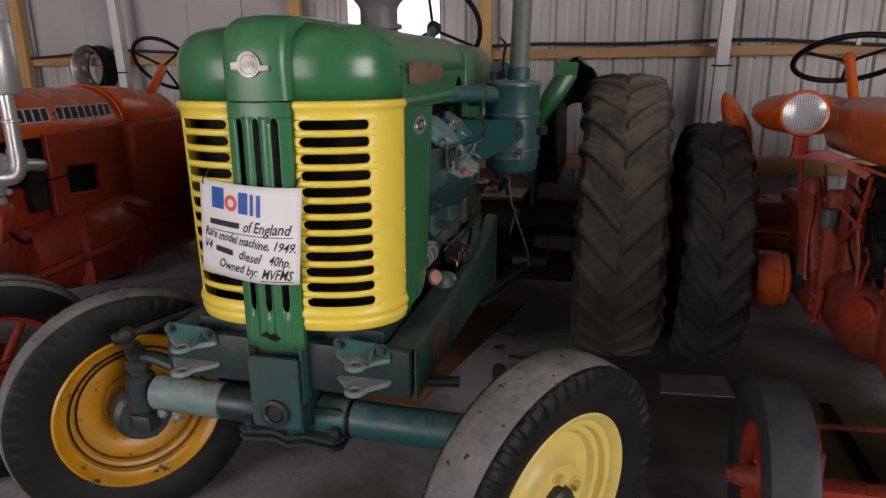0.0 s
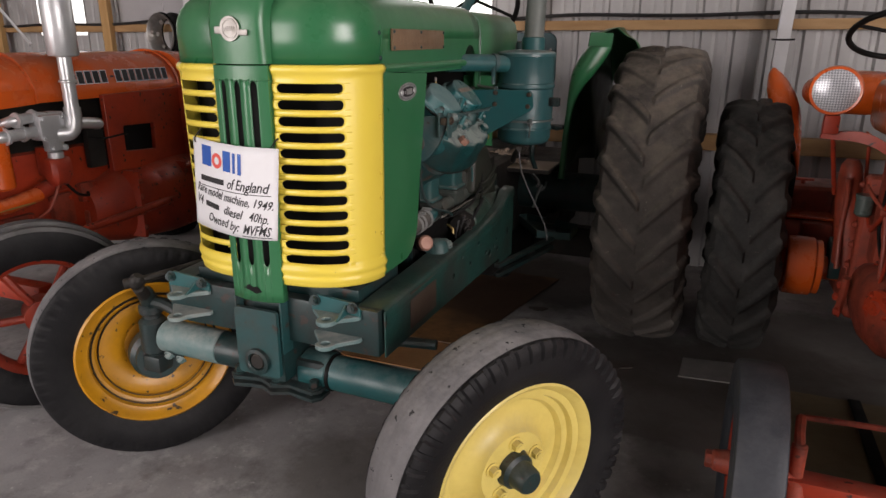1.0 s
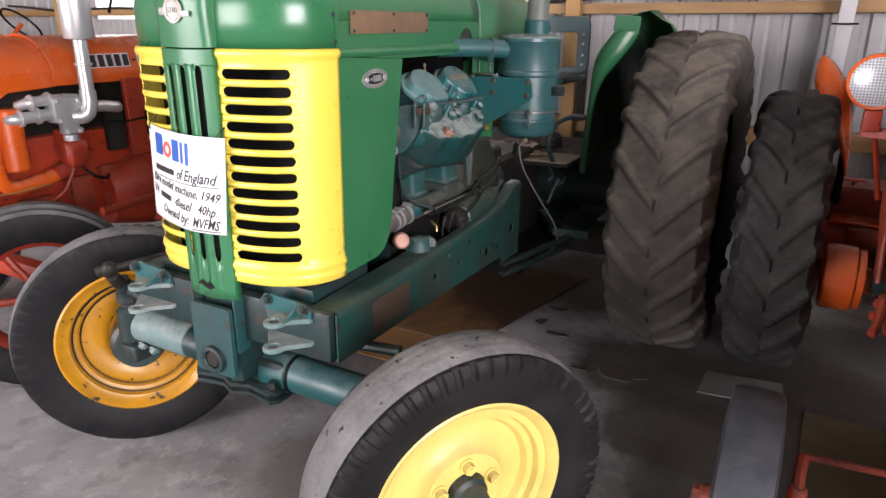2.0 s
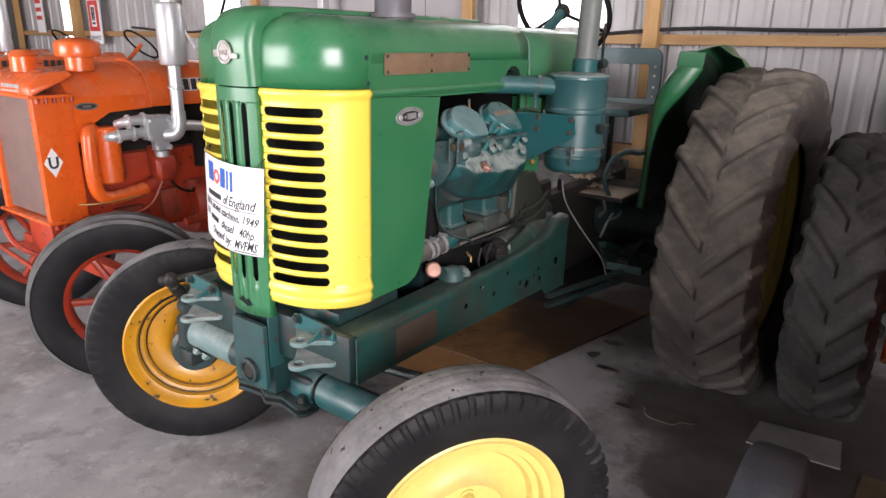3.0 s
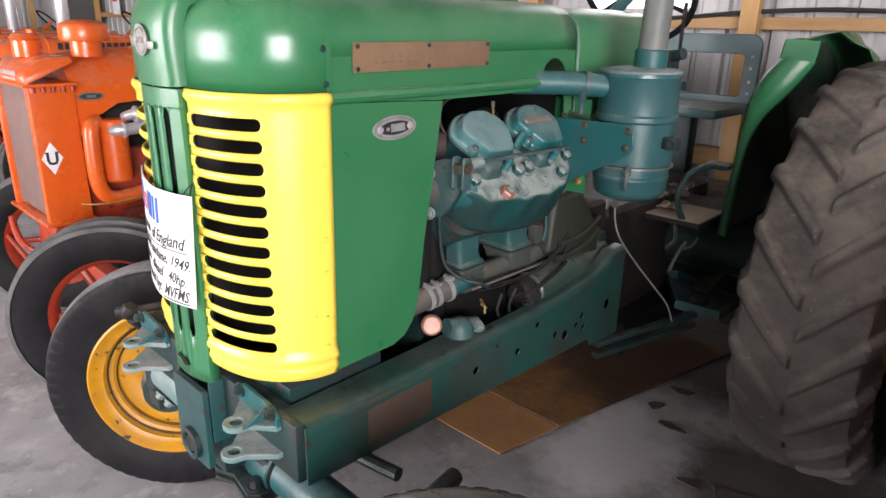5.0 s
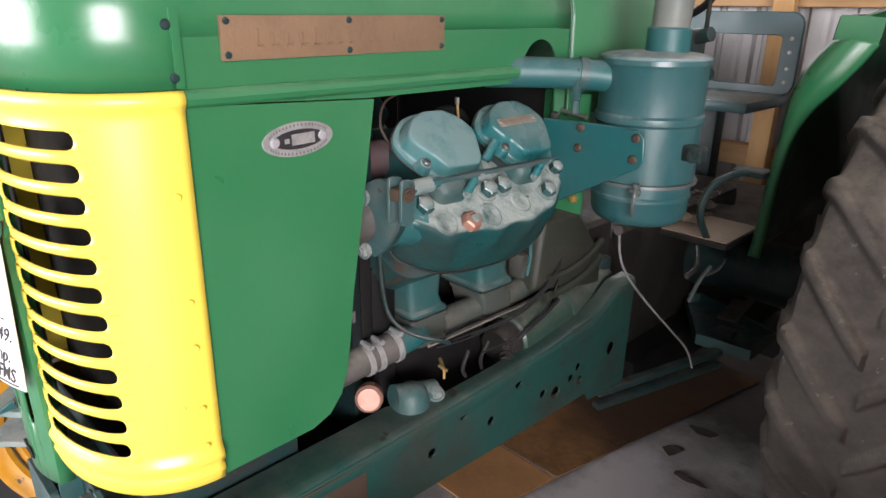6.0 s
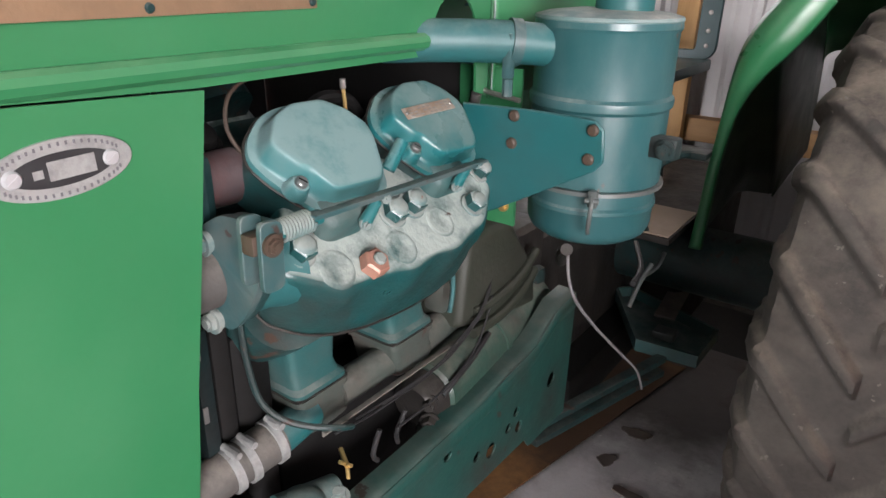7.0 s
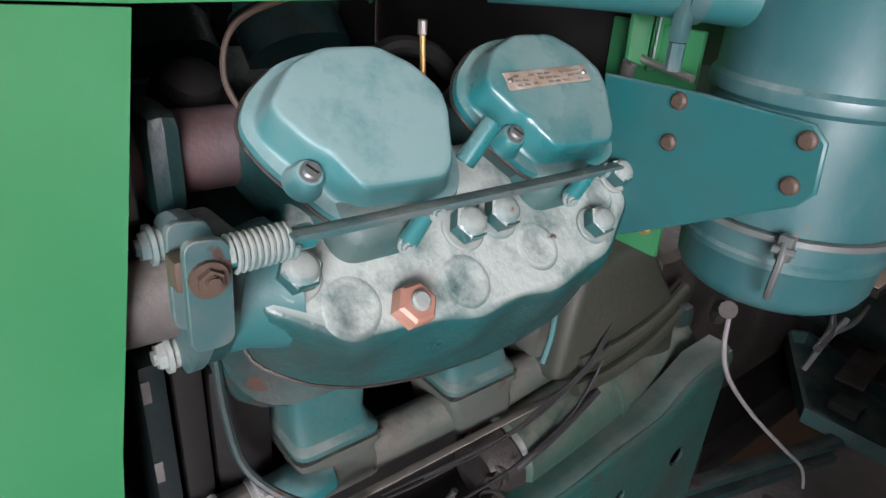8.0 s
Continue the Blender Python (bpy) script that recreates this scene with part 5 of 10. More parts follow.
    # kingpins, knuckles and steering arms
    for side in (1, -1):
        x, y = (0.605, 0.106) if side > 0 else (-0.565, 0.112)
        bm = bmesh.new()
        add_cyl(bm, (x, y, 0.40), (x, y, 0.625), 0.030, seg=24, bevel=0.006)
        add_cyl(bm, (x, y, 0.575), (x, y, 0.610), 0.040, seg=24, bevel=0.006)
        add_cyl(bm, (x, y, 0.43), (x, y, 0.56), 0.046, seg=24, bevel=0.012)
        add_box(bm, (x - 0.034, y - 0.036, 0.365), (x + 0.040, y + 0.030, 0.425), 0.012)
        kn = part("king_pin", bm, TEAL_BLACK, tractor, "grimy teal kingpin housing")
        bm = bmesh.new()
        centre = (WHEEL_R if side > 0 else WHEEL_L).translation
        add_cyl(bm, (x, y, 0.392), (centre.x, centre.y, centre.z), 0.044, 0.036, seg=20)
        part("stub_axle", bm, TEAL_DARK, kn)
        bm = bmesh.new()
        if side < 0:
            add_tube(bm, [(x, y, 0.618), (x + 0.07, y - 0.012, 0.622), (x + 0.17, y - 0.02, 0.606), (x + 0.26, y + 0.02, 0.602)], 0.020, 10)
            add_cyl(bm, (x, y, 0.615), (x + 0.012, y - 0.03, 0.665), 0.030, 0.026, seg=18, bevel=0.004)
        else:
            add_tube(bm, [(x, y, 0.618), (x - 0.03, y + 0.06, 0.622), (x - 0.05, y + 0.16, 0.62)], 0.020, 10)
        part("steering_arm", bm, TEAL_BLACK, kn)
    bm = bmesh.new()
    add_tube(bm, [(-0.524, 0.034, 0.722), (-0.44, 0.13, 0.742), (-0.33, 0.32, 0.765), (-0.20, 0.62, 0.78)], 0.012, 10)
    add_cyl(bm, (-0.548, 0.076, 0.655), (-0.526, 0.036, 0.700), 0.022, 0.019, seg=16, bevel=0.004)
    add_lathe(bm, [(0, 0.030), (0.014, 0.027), (0.022, 0.016), (0.025, 0.0), (0.021, -0.014), (0.012, -0.024), (0, -0.026)], 18, Matrix.Translation((-0.524, 0.030, 0.720)) @ Matrix.Rotation(0.5, 4, "Y"))
    add_cyl(bm, (-0.552, 0.006, 0.716), (-0.505, 0.048, 0.726), 0.017, seg=14, bevel=0.004)
    part("drag_link", bm, GREASE, tractor, "greasy dark steering drag link")
    bm = bmesh.new()
    add_tube(bm, [(-0.27, 0.10, 0.62), (0.0, 0.13, 0.60), (0.45, 0.20, 0.60)], 0.016, 10)
    part("track_rod", bm, TEAL_DARK, tractor)
    front_wheel(tractor, WHEEL_R, RIM_YELLOW, RUBBER, r_out=0.394, half=0.087, label="pale yellow steel front wheel turned to one side")
    front_wheel(tractor, WHEEL_L, RIM_OCHRE, RUBBER, r_out=0.401, half=0.078, label="ochre yellow steel front wheel turned to one side")


hood()
grille(1)
grille(-1)
centre_strip()
badge()
side_panels()
floor_screen()
exhaust_stack()
chassis()
tow_brackets()
front_axle()


def rear_end():
    rear_wheel(tractor, Matrix.Translation((0.896, 1.985, 0.720)), 0.726, 0.188, RUBBER_BROWN, RIM_YELLOW, label="large rear wheel with pale yellow rim")
    rear_wheel(tractor, Matrix.Translation((-0.896, 1.985, 0.720)) @ Matrix.Rotation(math.pi, 4, "Z"), 0.726, 0.188, RUBBER_BROWN, RIM_YELLOW, label="large rear wheel with pale yellow rim")
    bm = bmesh.new()
    add_cyl(bm, (-0.75, 1.96, 0.705), (0.75, 1.96, 0.705), 0.10, seg=24)
    part("rear_axle", bm, TEAL_DARK, tractor)
    bm = bmesh.new()
    add_box(bm, (-0.22, 1.20, 0.48), (0.22, 2.25, 0.92), 0.05, seg=3)
    add_box(bm, (-0.28, 1.15, 0.55), (0.28, 1.28, 1.0), 0.03, seg=3)
    part("gearbox", bm, GREASE, tractor, "oily dark gearbox housing")
    # housing block, widened and dark to hide the pale wall behind
    bm = bmesh.new()
    add_box(bm, (-0.40, 1.98, 0.40), (0.40, 2.62, 0.835), 0.04, seg=3)
    part("rear_housing", bm, GREASE, tractor, "dark block round the rear axle that hides the wall")
    bm = bmesh.new()
    add_box(bm, (-0.24, 1.45, 0.36), (0.30, 1.98, 0.50), 0.03)
    part("sump", bm, BLACK, tractor)
    # added plate that keeps the space below the axle dark
    bm = bmesh.new()
    add_box(bm, (-0.62, 2.30, 0.24), (0.66, 2.38, 0.42), 0.01)
    part("wall_screen", bm, GREASE, tractor, "added dark plate that hides the wall below the rear axle")
    # cab floor plate and its rubbish
    bm = bmesh.new()
    add_box(bm, (-0.44, 1.66, 0.845), (0.43, 2.1, 0.862), 0.003)
    part("foot_plate", bm, GREASE, tractor, "oily dark foot plate")


def mudguard(side):
    """A narrow front strip that climbs beside the tyre to a square tab, an upright skirt plate, and a half-round crown open to the front."""
    # y, z, inner x, outer x
    line = [(1.800, 0.800, 0.446, 0.470), (1.812, 0.92, 0.452, 0.473), (1.816, 1.03, 0.457, 0.477), (1.814, 1.158, 0.468, 0.493), (1.808, 1.245, 0.476, 0.530), (1.812, 1.32, 0.487, 0.586), (1.826, 1.38, 0.512, 0.624), (1.838, 1.432, 0.546, 0.652)]
    fine = smooth_path([(y, z, a) for y, z, a, b in line], 5)
    outer = smooth_path([(y, z, b) for y, z, a, b in line], 5)
    bm = bmesh.new()
    rows = []
    for p, q in zip(fine, outer):
        w = q.z - p.z
        dent = 0.006 * noise.noise(Vector((p.x * 6, p.y * 6, side)))
        row = []
        for i in range(9):
            f = i / 8
            lift = (0.20 * w + dent) * math.sin(math.pi * f)
            row.append(bm.verts.new((side * (p.z + w * f), p.x - lift, p.y + 0.3 * lift)))
        # rolled outer edge
        row.append(bm.verts.new((side * (q.z + 0.003), p.x + 0.010, p.y - 0.002)))
        rows.append(row)
    for a, b in zip(rows, rows[1:]):
        for k in range(len(a) - 1):
            bm.faces.new((a[k], a[k + 1], b[k + 1], b[k]))
    guard = part("mudguard", bm, GREEN, tractor, "dented green mudguard curved beside the rear tyre", angle=50)
    thicken(guard, 0.004)
    # skirt plate along the inner side, up to the crown
    edge = [(p.x, p.y, p.z) for p in fine] + [(1.842, 1.495, 0.553), (1.95, 1.500, 0.555), (2.08, 1.502, 0.556), (2.24, 1.504, 0.556), (2.40, 1.458, 0.556), (2.54, 1.37, 0.556), (2.64, 1.25, 0.556), (2.72, 1.06, 0.556), (2.75, 0.90, 0.556)]
    bm = bmesh.new()
    rows = []
    for y, z, x in edge:
        row = []
        for k in range(6):
            f = 0.03 + 0.97 * k / 5
            row.append(bm.verts.new((side * (x + 0.002 - 0.03 * (1 - f)), 2.40 + (y - 2.40) * f, 0.80 + (z - 0.80) * f)))
        rows.append(row)
    for a, b in zip(rows, rows[1:]):
        for k in range(len(a) - 1):
            bm.faces.new((a[k], a[k + 1], b[k + 1], b[k]))
    thicken(part("skirt", bm, GREEN_SHADED, guard, "inner skirt plate in green darkened for shade", angle=50), 0.004)
    # half-round crown
    bm = bmesh.new()
    rows = []
    # y, z, share of the half circle: the mouth slants back from the tab
    for y, z, share in ((1.846, 1.455, 0.40), (1.95, 1.464, 0.40), (2.05, 1.474, 0.42), (2.14, 1.481, 0.47), (2.19, 1.483, 0.56), (2.215, 1.483, 0.72), (2.235, 1.482, 1.0), (2.26, 1.480, 1.0), (2.34, 1.462, 1.0), (2.42, 1.43, 1.0), (2.50, 1.38, 1.0), (2.57, 1.31, 1.0), (2.63, 1.22, 1.0)):
        row = []
        for i in range(15):
            a = math.pi * (1 - share * i / 14)
            x = 0.650 + 0.094 * math.copysign(abs(math.cos(a)) ** 0.75, math.cos(a))
            row.append(bm.verts.new((side * x, y + 0.012 * math.sin(a), z - (0.075 * (1 - a / math.pi) if a < math.pi / 2 else 0.0) + 0.046 * max(0.0, math.sin(a)) ** 0.8)))
        rows.append(row)
    for a, b in zip(rows, rows[1:]):
        for k in range(14):
            bm.faces.new((a[k], a[k + 1], b[k + 1], b[k]))
    thicken(part("crown", bm, GREEN_DUSTY, guard, "half-round dusty green crown open to the front", angle=60), 0.004)
    # upright tab at the shoulder with a flat lip
    bm = bmesh.new()
    add_plate(bm, [(0.546, 1.428), (0.652, 1.424), (0.658, 1.45), (0.660, 1.494), (0.556, 1.500)], [], 0.004, Matrix.Translation((0, 1.842, 0)) @ Matrix.Rotation(radians(90), 4, "X"))
    if side < 0:
        for v in bm.verts:
            v.co.x = -v.co.x
    part("guard_tab", bm, GREEN, guard, "flat square tab at the shoulder of the mudguard")


# near-black teal for the seat post and the timing cover in the shaded bay
TEAL_NEAR_BLACK = surface("near_black_teal_paint", (0.006, 0.018, 0.019), (0.010, 0.010, 0.010), 0.5, fine=80, coarse=8, amount=0.8, bump=0.3, dust=(0.10, 0.10, 0.09), dust_sheen_amount=0.4, shine=0.25)
SEAT_TEAL = surface("dusty_blue_teal_paint", (0.016, 0.060, 0.066), (0.030, 0.068, 0.072), 0.45, fine=70, coarse=5, amount=0.7, bump=0.1, dust=(0.22, 0.24, 0.23), dust_sheen_amount=0.3, chips=(0.10, 0.09, 0.08), chip_at=0.72)


def steering_and_seat():
    c = Vector((-0.088, 1.98, 1.678))
    m = Matrix.Translation(c) @ Matrix.Rotation(radians(-58), 4, "X")
    bm = bmesh.new()
    R = 0.240
    tor = [(R + 0.013 * math.cos(2 * math.pi * i / 12), 0.013 * math.sin(2 * math.pi * i / 12)) for i in range(12)]
    add_lathe(bm, tor, 48, m, True)
    sw = part("steering_wheel", bm, BLACK, tractor, "thin black three-spoke steering wheel")
    for a in (30, 150, 270):
        bm = bmesh.new()
        add_tube(bm, [m @ Vector((0.02 * math.cos(radians(a)), 0.02 * math.sin(radians(a)), -0.02)), m @ Vector((R * math.cos(radians(a)), R * math.sin(radians(a)), 0))], 0.008, 8)
        part("spoke", bm, BLACK, sw)
    bm = bmesh.new()
    add_lathe(bm, [(0, 0.02), (0.025, 0.018), (0.038, 0.0), (0.034, -0.03), (0, -0.03)], 20, m)
    part("hub", bm, GREASE, sw)
    bm = bmesh.new()
    add_cyl(bm, m @ Vector((0, 0, -0.02)), m @ Vector((0, 0, -0.55)), 0.024, seg=16)
    part("steering_column", bm, TEAL, tractor)
    # seat: pan and open-framed backrest
    seat_y = 2.56
    bm = bmesh.new()
    add_box(bm, (-0.22, seat_y - 0.38, 1.165), (0.22, seat_y + 0.02, 1.205), 0.012)
    part("seat_pan", bm, SEAT_TEAL, tractor, "flat dark teal seat pan")
    bm = bmesh.new()
    m = Matrix.Translation((0, seat_y, 0)) @ Matrix.Rotation(radians(90), 4, "X")
    add_plate(bm, round_rect(-0.235, 1.20, 0.235, 1.505, 0.05), [round_rect(-0.165, 1.235, 0.165, 1.42, 0.015)], 0.018, m, 0.003)
    part("backrest", bm, SEAT_TEAL, tractor, "open-framed dark teal seat back")
    for z in (1.25, 1.30, 1.36, 1.41):
        bm = bmesh.new()
        add_lathe(bm, [(0, 0.004), (0.008, 0.0)], 10, Matrix.Translation((0.20, seat_y - 0.018, z)) @ Matrix.Rotation(radians(90), 4, "X"))
        part("bolt", bm, STEEL, tractor)
    bm = bmesh.new()
    add_box(bm, (-0.05, seat_y - 0.22, 0.86), (0.05, seat_y - 0.14, 1.165), 0.012)
    part("seat_post", bm, TEAL_NEAR_BLACK, tractor)


rear_end()
mudguard(1)
mudguard(-1)
steering_and_seat()


PIPE_GREY = surface("dusty_grey_green_pipe", (0.10, 0.125, 0.115), (0.19, 0.185, 0.165), 0.55, fine=60, coarse=5, amount=0.9, bump=0.2, dust=(0.30, 0.29, 0.26), dust_sheen_amount=0.5, chips=(0.10, 0.06, 0.04), chip_at=0.70)
TEAL_CAN = surface("worn_teal_canister", (0.011, 0.076, 0.082), (0.052, 0.112, 0.115), 0.36, fine=70, coarse=6, amount=0.75, bump=0.12, dust=(0.32, 0.35, 0.33), dust_sheen_amount=0.55, dust_sheen_z=(-0.2, 0.6), dust_sheen_cover=(0.46, 0.72), chips=(0.10, 0.06, 0.045), chip_at=0.695, stretch=(1, 1, 0.6))
TEAL_FLANGE = surface("greyed_teal_plate", (0.022, 0.074, 0.078), (0.075, 0.098, 0.094), 0.42, fine=60, coarse=14, amount=0.9, bump=0.2, dust=(0.26, 0.27, 0.255), dust_sheen_amount=0.6, chips=(0.05, 0.035, 0.03), chip_at=0.68)
TEAL_PORT = surface("dulled_teal_casting", (0.012, 0.076, 0.076), (0.048, 0.078, 0.073), 0.5, fine=70, coarse=9, amount=0.9, bump=0.3, dust=(0.24, 0.24, 0.215), dust_sheen_amount=0.6, chips=(0.045, 0.035, 0.03), chip_at=0.71)
RUST_GREY = surface("rusty_grey_iron", (0.050, 0.048, 0.052), (0.085, 0.045, 0.045), 0.55, fine=80, coarse=14, amount=0.9, bump=0.25, dust=(0.18, 0.17, 0.17), dust_sheen_amount=0.4)
STEEL_DULL = surface("dull_grey_steel", (0.17, 0.19, 0.185), (0.09, 0.095, 0.09), 0.45, metal=0.5, fine=90, coarse=10, amount=0.8, bump=0.2)


def air_cleaner():
    cx, cy = 0.462, 1.055
    bm = bmesh.new()
    UP = 0.018
    prof = [(r, z + UP) for r, z in [(0, 1.066), (0.080, 1.068), (0.093, 1.077), (0.099, 1.09), (0.100, 1.118), (0.103, 1.122), (0.103, 1.128), (0.100, 1.132), (0.100, 1.156), (0.1045, 1.162), (0.1045, 1.272), (0.1090, 1.277), (0.1095, 1.284), (0.1090, 1.289), (0.1045, 1.294), (0.1045, 1.382), (0.108, 1.388), (0.107, 1.398), (0.09, 1.404), (0.055, 1.408), (0, 1.41)]]
    add_lathe(bm, prof, 40, Matrix.Translation((cx, cy, 0)))
    ac = part("air_cleaner", bm, TEAL_CAN, tractor, "teal oil-bath air cleaner canister")
    bm = bmesh.new()
    add_lathe(bm, [(0.1045, 1.153), (0.1105, 1.154), (0.1105, 1.160), (0.1045, 1.161)], 40, Matrix.Translation((cx, cy, UP)), True)
    part("clamp_band", bm, STEEL_DULL, ac, "dull steel clamp band")
    bm = bmesh.new()
    add_box(bm, (0.506, 0.942, 1.160), (0.520, 0.952, 1.186), 0.003)
    add_tube(bm, [(0.512, 0.944, 1.178), (0.516, 0.936, 1.165), (0.514, 0.938, 1.135), (0.511, 0.946, 1.120)], 0.0035, 8)
    add_cyl(bm, (0.505, 0.938, 1.172), (0.524, 0.944, 1.172), 0.004, seg=10)
    part("latch", bm, STEEL_DULL, ac, "wire latch of the bowl")
    bm = bmesh.new()
    add_box(bm, (0.553, 1.02, 1.228), (0.60, 1.05, 1.26), 0.006)
    add_bolt(bm, (0.585, 1.018, 1.244), (0, -1, 0), 0.010, 0.012)
    part("clamp_lug", bm, TEAL_DARK, ac)
    bm = bmesh.new()
    add_cyl(bm, (0.484, 1.055, 1.402), (0.486, 1.055, 1.475), 0.042, seg=24, bevel=0.004)
    part("snorkel_collar", bm, TEAL, ac)
    bm = bmesh.new()
    add_cyl(bm, (0.486, 1.055, 1.470), (0.512, 1.055, 2.10), 0.036, seg=24)
    part("snorkel_tube", bm, PIPE_GREY, ac, "tall dusty grey-green intake pipe")
    bm = bmesh.new()
    add_lathe(bm, [(0.1065, 1.396), (0.1085, 1.399), (0.107, 1.403), (0.09, 1.4075), (0.055, 1.4115), (0, 1.4135)], 40, Matrix.Translation((cx, cy, UP)))
    part("lid", bm, TEAL_PALE, ac, "dust-covered lid")
    bm = bmesh.new()
    add_tube(bm, [(0.24, 0.80, 1.385), (0.30, 0.862, 1.386), (0.36, 0.925, 1.384), (0.415, 0.985, 1.378)], 0.030, 20)
    part("intake_pipe", bm, TEAL, ac, "teal intake pipe into the hood")
    bm = bmesh.new()
    mm, ln = frame_to((0.366, 0.931, 1.384), (0.388, 0.955, 1.381))
    add_lathe(bm, [(0.030, 0), (0.0335, 0), (0.0335, 0.016), (0.030, 0.016)], 24, mm, True)
    add_box(bm, (0.371, 0.907, 1.335), (0.385, 0.923, 1.398), 0.004)
    add_cyl(bm, (0.378, 0.915, 1.31), (0.378, 0.915, 1.335), 0.008, seg=8)
    part("hose_clamp", bm, TEAL_FLANGE, ac, "greyed teal hose clamp")
    # mounting plate
    bm = bmesh.new()
    m = Matrix.Translation((0, 0.944, 0)) @ Matrix.Rotation(radians(90), 4, "X")
    add_plate(bm, [(0.285, 1.110), (0.285, 1.287), (0.40, 1.291), (0.508, 1.289), (0.522, 1.276), (0.526, 1.232), (0.513, 1.216), (0.343, 1.119)], [], 0.007, m, 0.002)
    pl = part("cleaner_bracket", bm, TEAL, tractor, "flat teal mounting plate for the air cleaner")
    for x, z in ((0.380, 1.279), (0.378, 1.237), (0.507, 1.275), (0.504, 1.233)):
        bm = bmesh.new()
        add_lathe(bm, [(0, 0.006), (0.006, 0.0055), (0.0085, 0.003), (0.009, 0)], 14, Matrix.Translation((x, 0.937, z)) @ Matrix.Rotation(radians(90), 4, "X"))
        part("bolt", bm, BARE_BROWN, pl)


air_cleaner()

# ---- the V-four engine
def bank_matrix(side=1):
    """Frame of a cylinder bank: x down the cover's slope, y along, z out of the cover's top face."""
    c = math.sqrt(0.5)
    return Matrix(((side * c, 0, side * c, side * 0.29), (0, 1, 0, 0), (-c, 0, c, 1.296), (0, 0, 0, 1)))


def loft(bm, loops, cap=True):
    rows = [[bm.verts.new(p) for p in loop] for loop in loops]
    k = len(rows[0])
    for a, b in zip(rows, rows[1:]):
        for i in range(k):
            bm.faces.new((a[i], a[(i + 1) % k], b[(i + 1) % k], b[i]))
    if cap:
        bm.faces.new(rows[-1])
        bm.faces.new(rows[0][::-1])


def inset_loop(loop, d):
    out = []
    k = len(loop)
    for i in range(k):
        (x0, y0), (x1, y1), (x2, y2) = loop[i - 1], loop[i], loop[(i + 1) % k]
        a, b = Vector((x1 - x0, y1 - y0)), Vector((x2 - x1, y2 - y1))
        a.normalize()
        b.normalize()
        nrm = Vector((-(a.y + b.y), a.x + b.x))
        q = nrm.length or 1
        nrm /= q
        out.append((x1 + nrm.x * d, y1 + nrm.y * d))
    return out


def chamfer_poly(pts, r, n=4):
    """Rounds the corners of a polygon."""
    out = []
    k = len(pts)
    for i in range(k):
        p0, p1, p2 = (Vector(pts[j % k]) for j in (i - 1, i, i + 1))
        a, b = (p0 - p1), (p2 - p1)
        ra = min(r, a.length * 0.45, b.length * 0.45)
        a.normalize()
        b.normalize()
        s, e = p1 + a * ra, p1 + b * ra
        for j in range(n + 1):
            u = j / n
            out.append(tuple((1 - u) ** 2 * s + 2 * u * (1 - u) * p1 + u * u * e))
    return out


def resample(loop, n):
    """n points at even steps round a closed outline."""
    pts = [Vector(p) for p in loop]
    pts.append(pts[0])
    ds = [0.0]
    for a, b in zip(pts, pts[1:]):
        ds.append(ds[-1] + (b - a).length)
    out = []
    j = 0
    for i in range(n):
        s = ds[-1] * i / n
        while ds[j + 1] < s:
            j += 1
        f = (s - ds[j]) / max(1e-9, ds[j + 1] - ds[j])
        out.append(tuple(pts[j].lerp(pts[j + 1], f)))
    return out


def mixed(a, b, f):
    return [(p[0] + (q[0] - p[0]) * f, p[1] + (q[1] - p[1]) * f) for p, q in zip(a, b)]


def shrunk(loop, f):
    cx, cy = sum(p[0] for p in loop) / len(loop), sum(p[1] for p in loop) / len(loop)
    return [(cx + (x - cx) * f, cy + (y - cy) * f) for x, y in loop]


# plan of one rocker cover: (down the slope, along the engine)
COVER_FACE = [(-0.004, -0.005), (-0.033, 0.023), (-0.044, 0.053), (-0.042, 0.101), (-0.022, 0.129), (0.004, 0.146), (0.024, 0.144), (0.070, 0.124), (0.081, 0.110), (0.076, 0.037), (0.050, 0.027), (0.040, 0.025), (0.034, 0.013), (0.005, -0.006)]
COVER_FLANGE = [(0.000, -0.026), (-0.026, -0.012), (-0.052, 0.022), (-0.061, 0.055), (-0.060, 0.116), (-0.034, 0.148), (0.020, 0.160), (0.064, 0.156), (0.088, 0.144), (0.097, 0.110), (0.094, 0.038), (0.086, 0.020), (0.062, 0.004), (0.045, -0.008), (0.026, -0.018)]


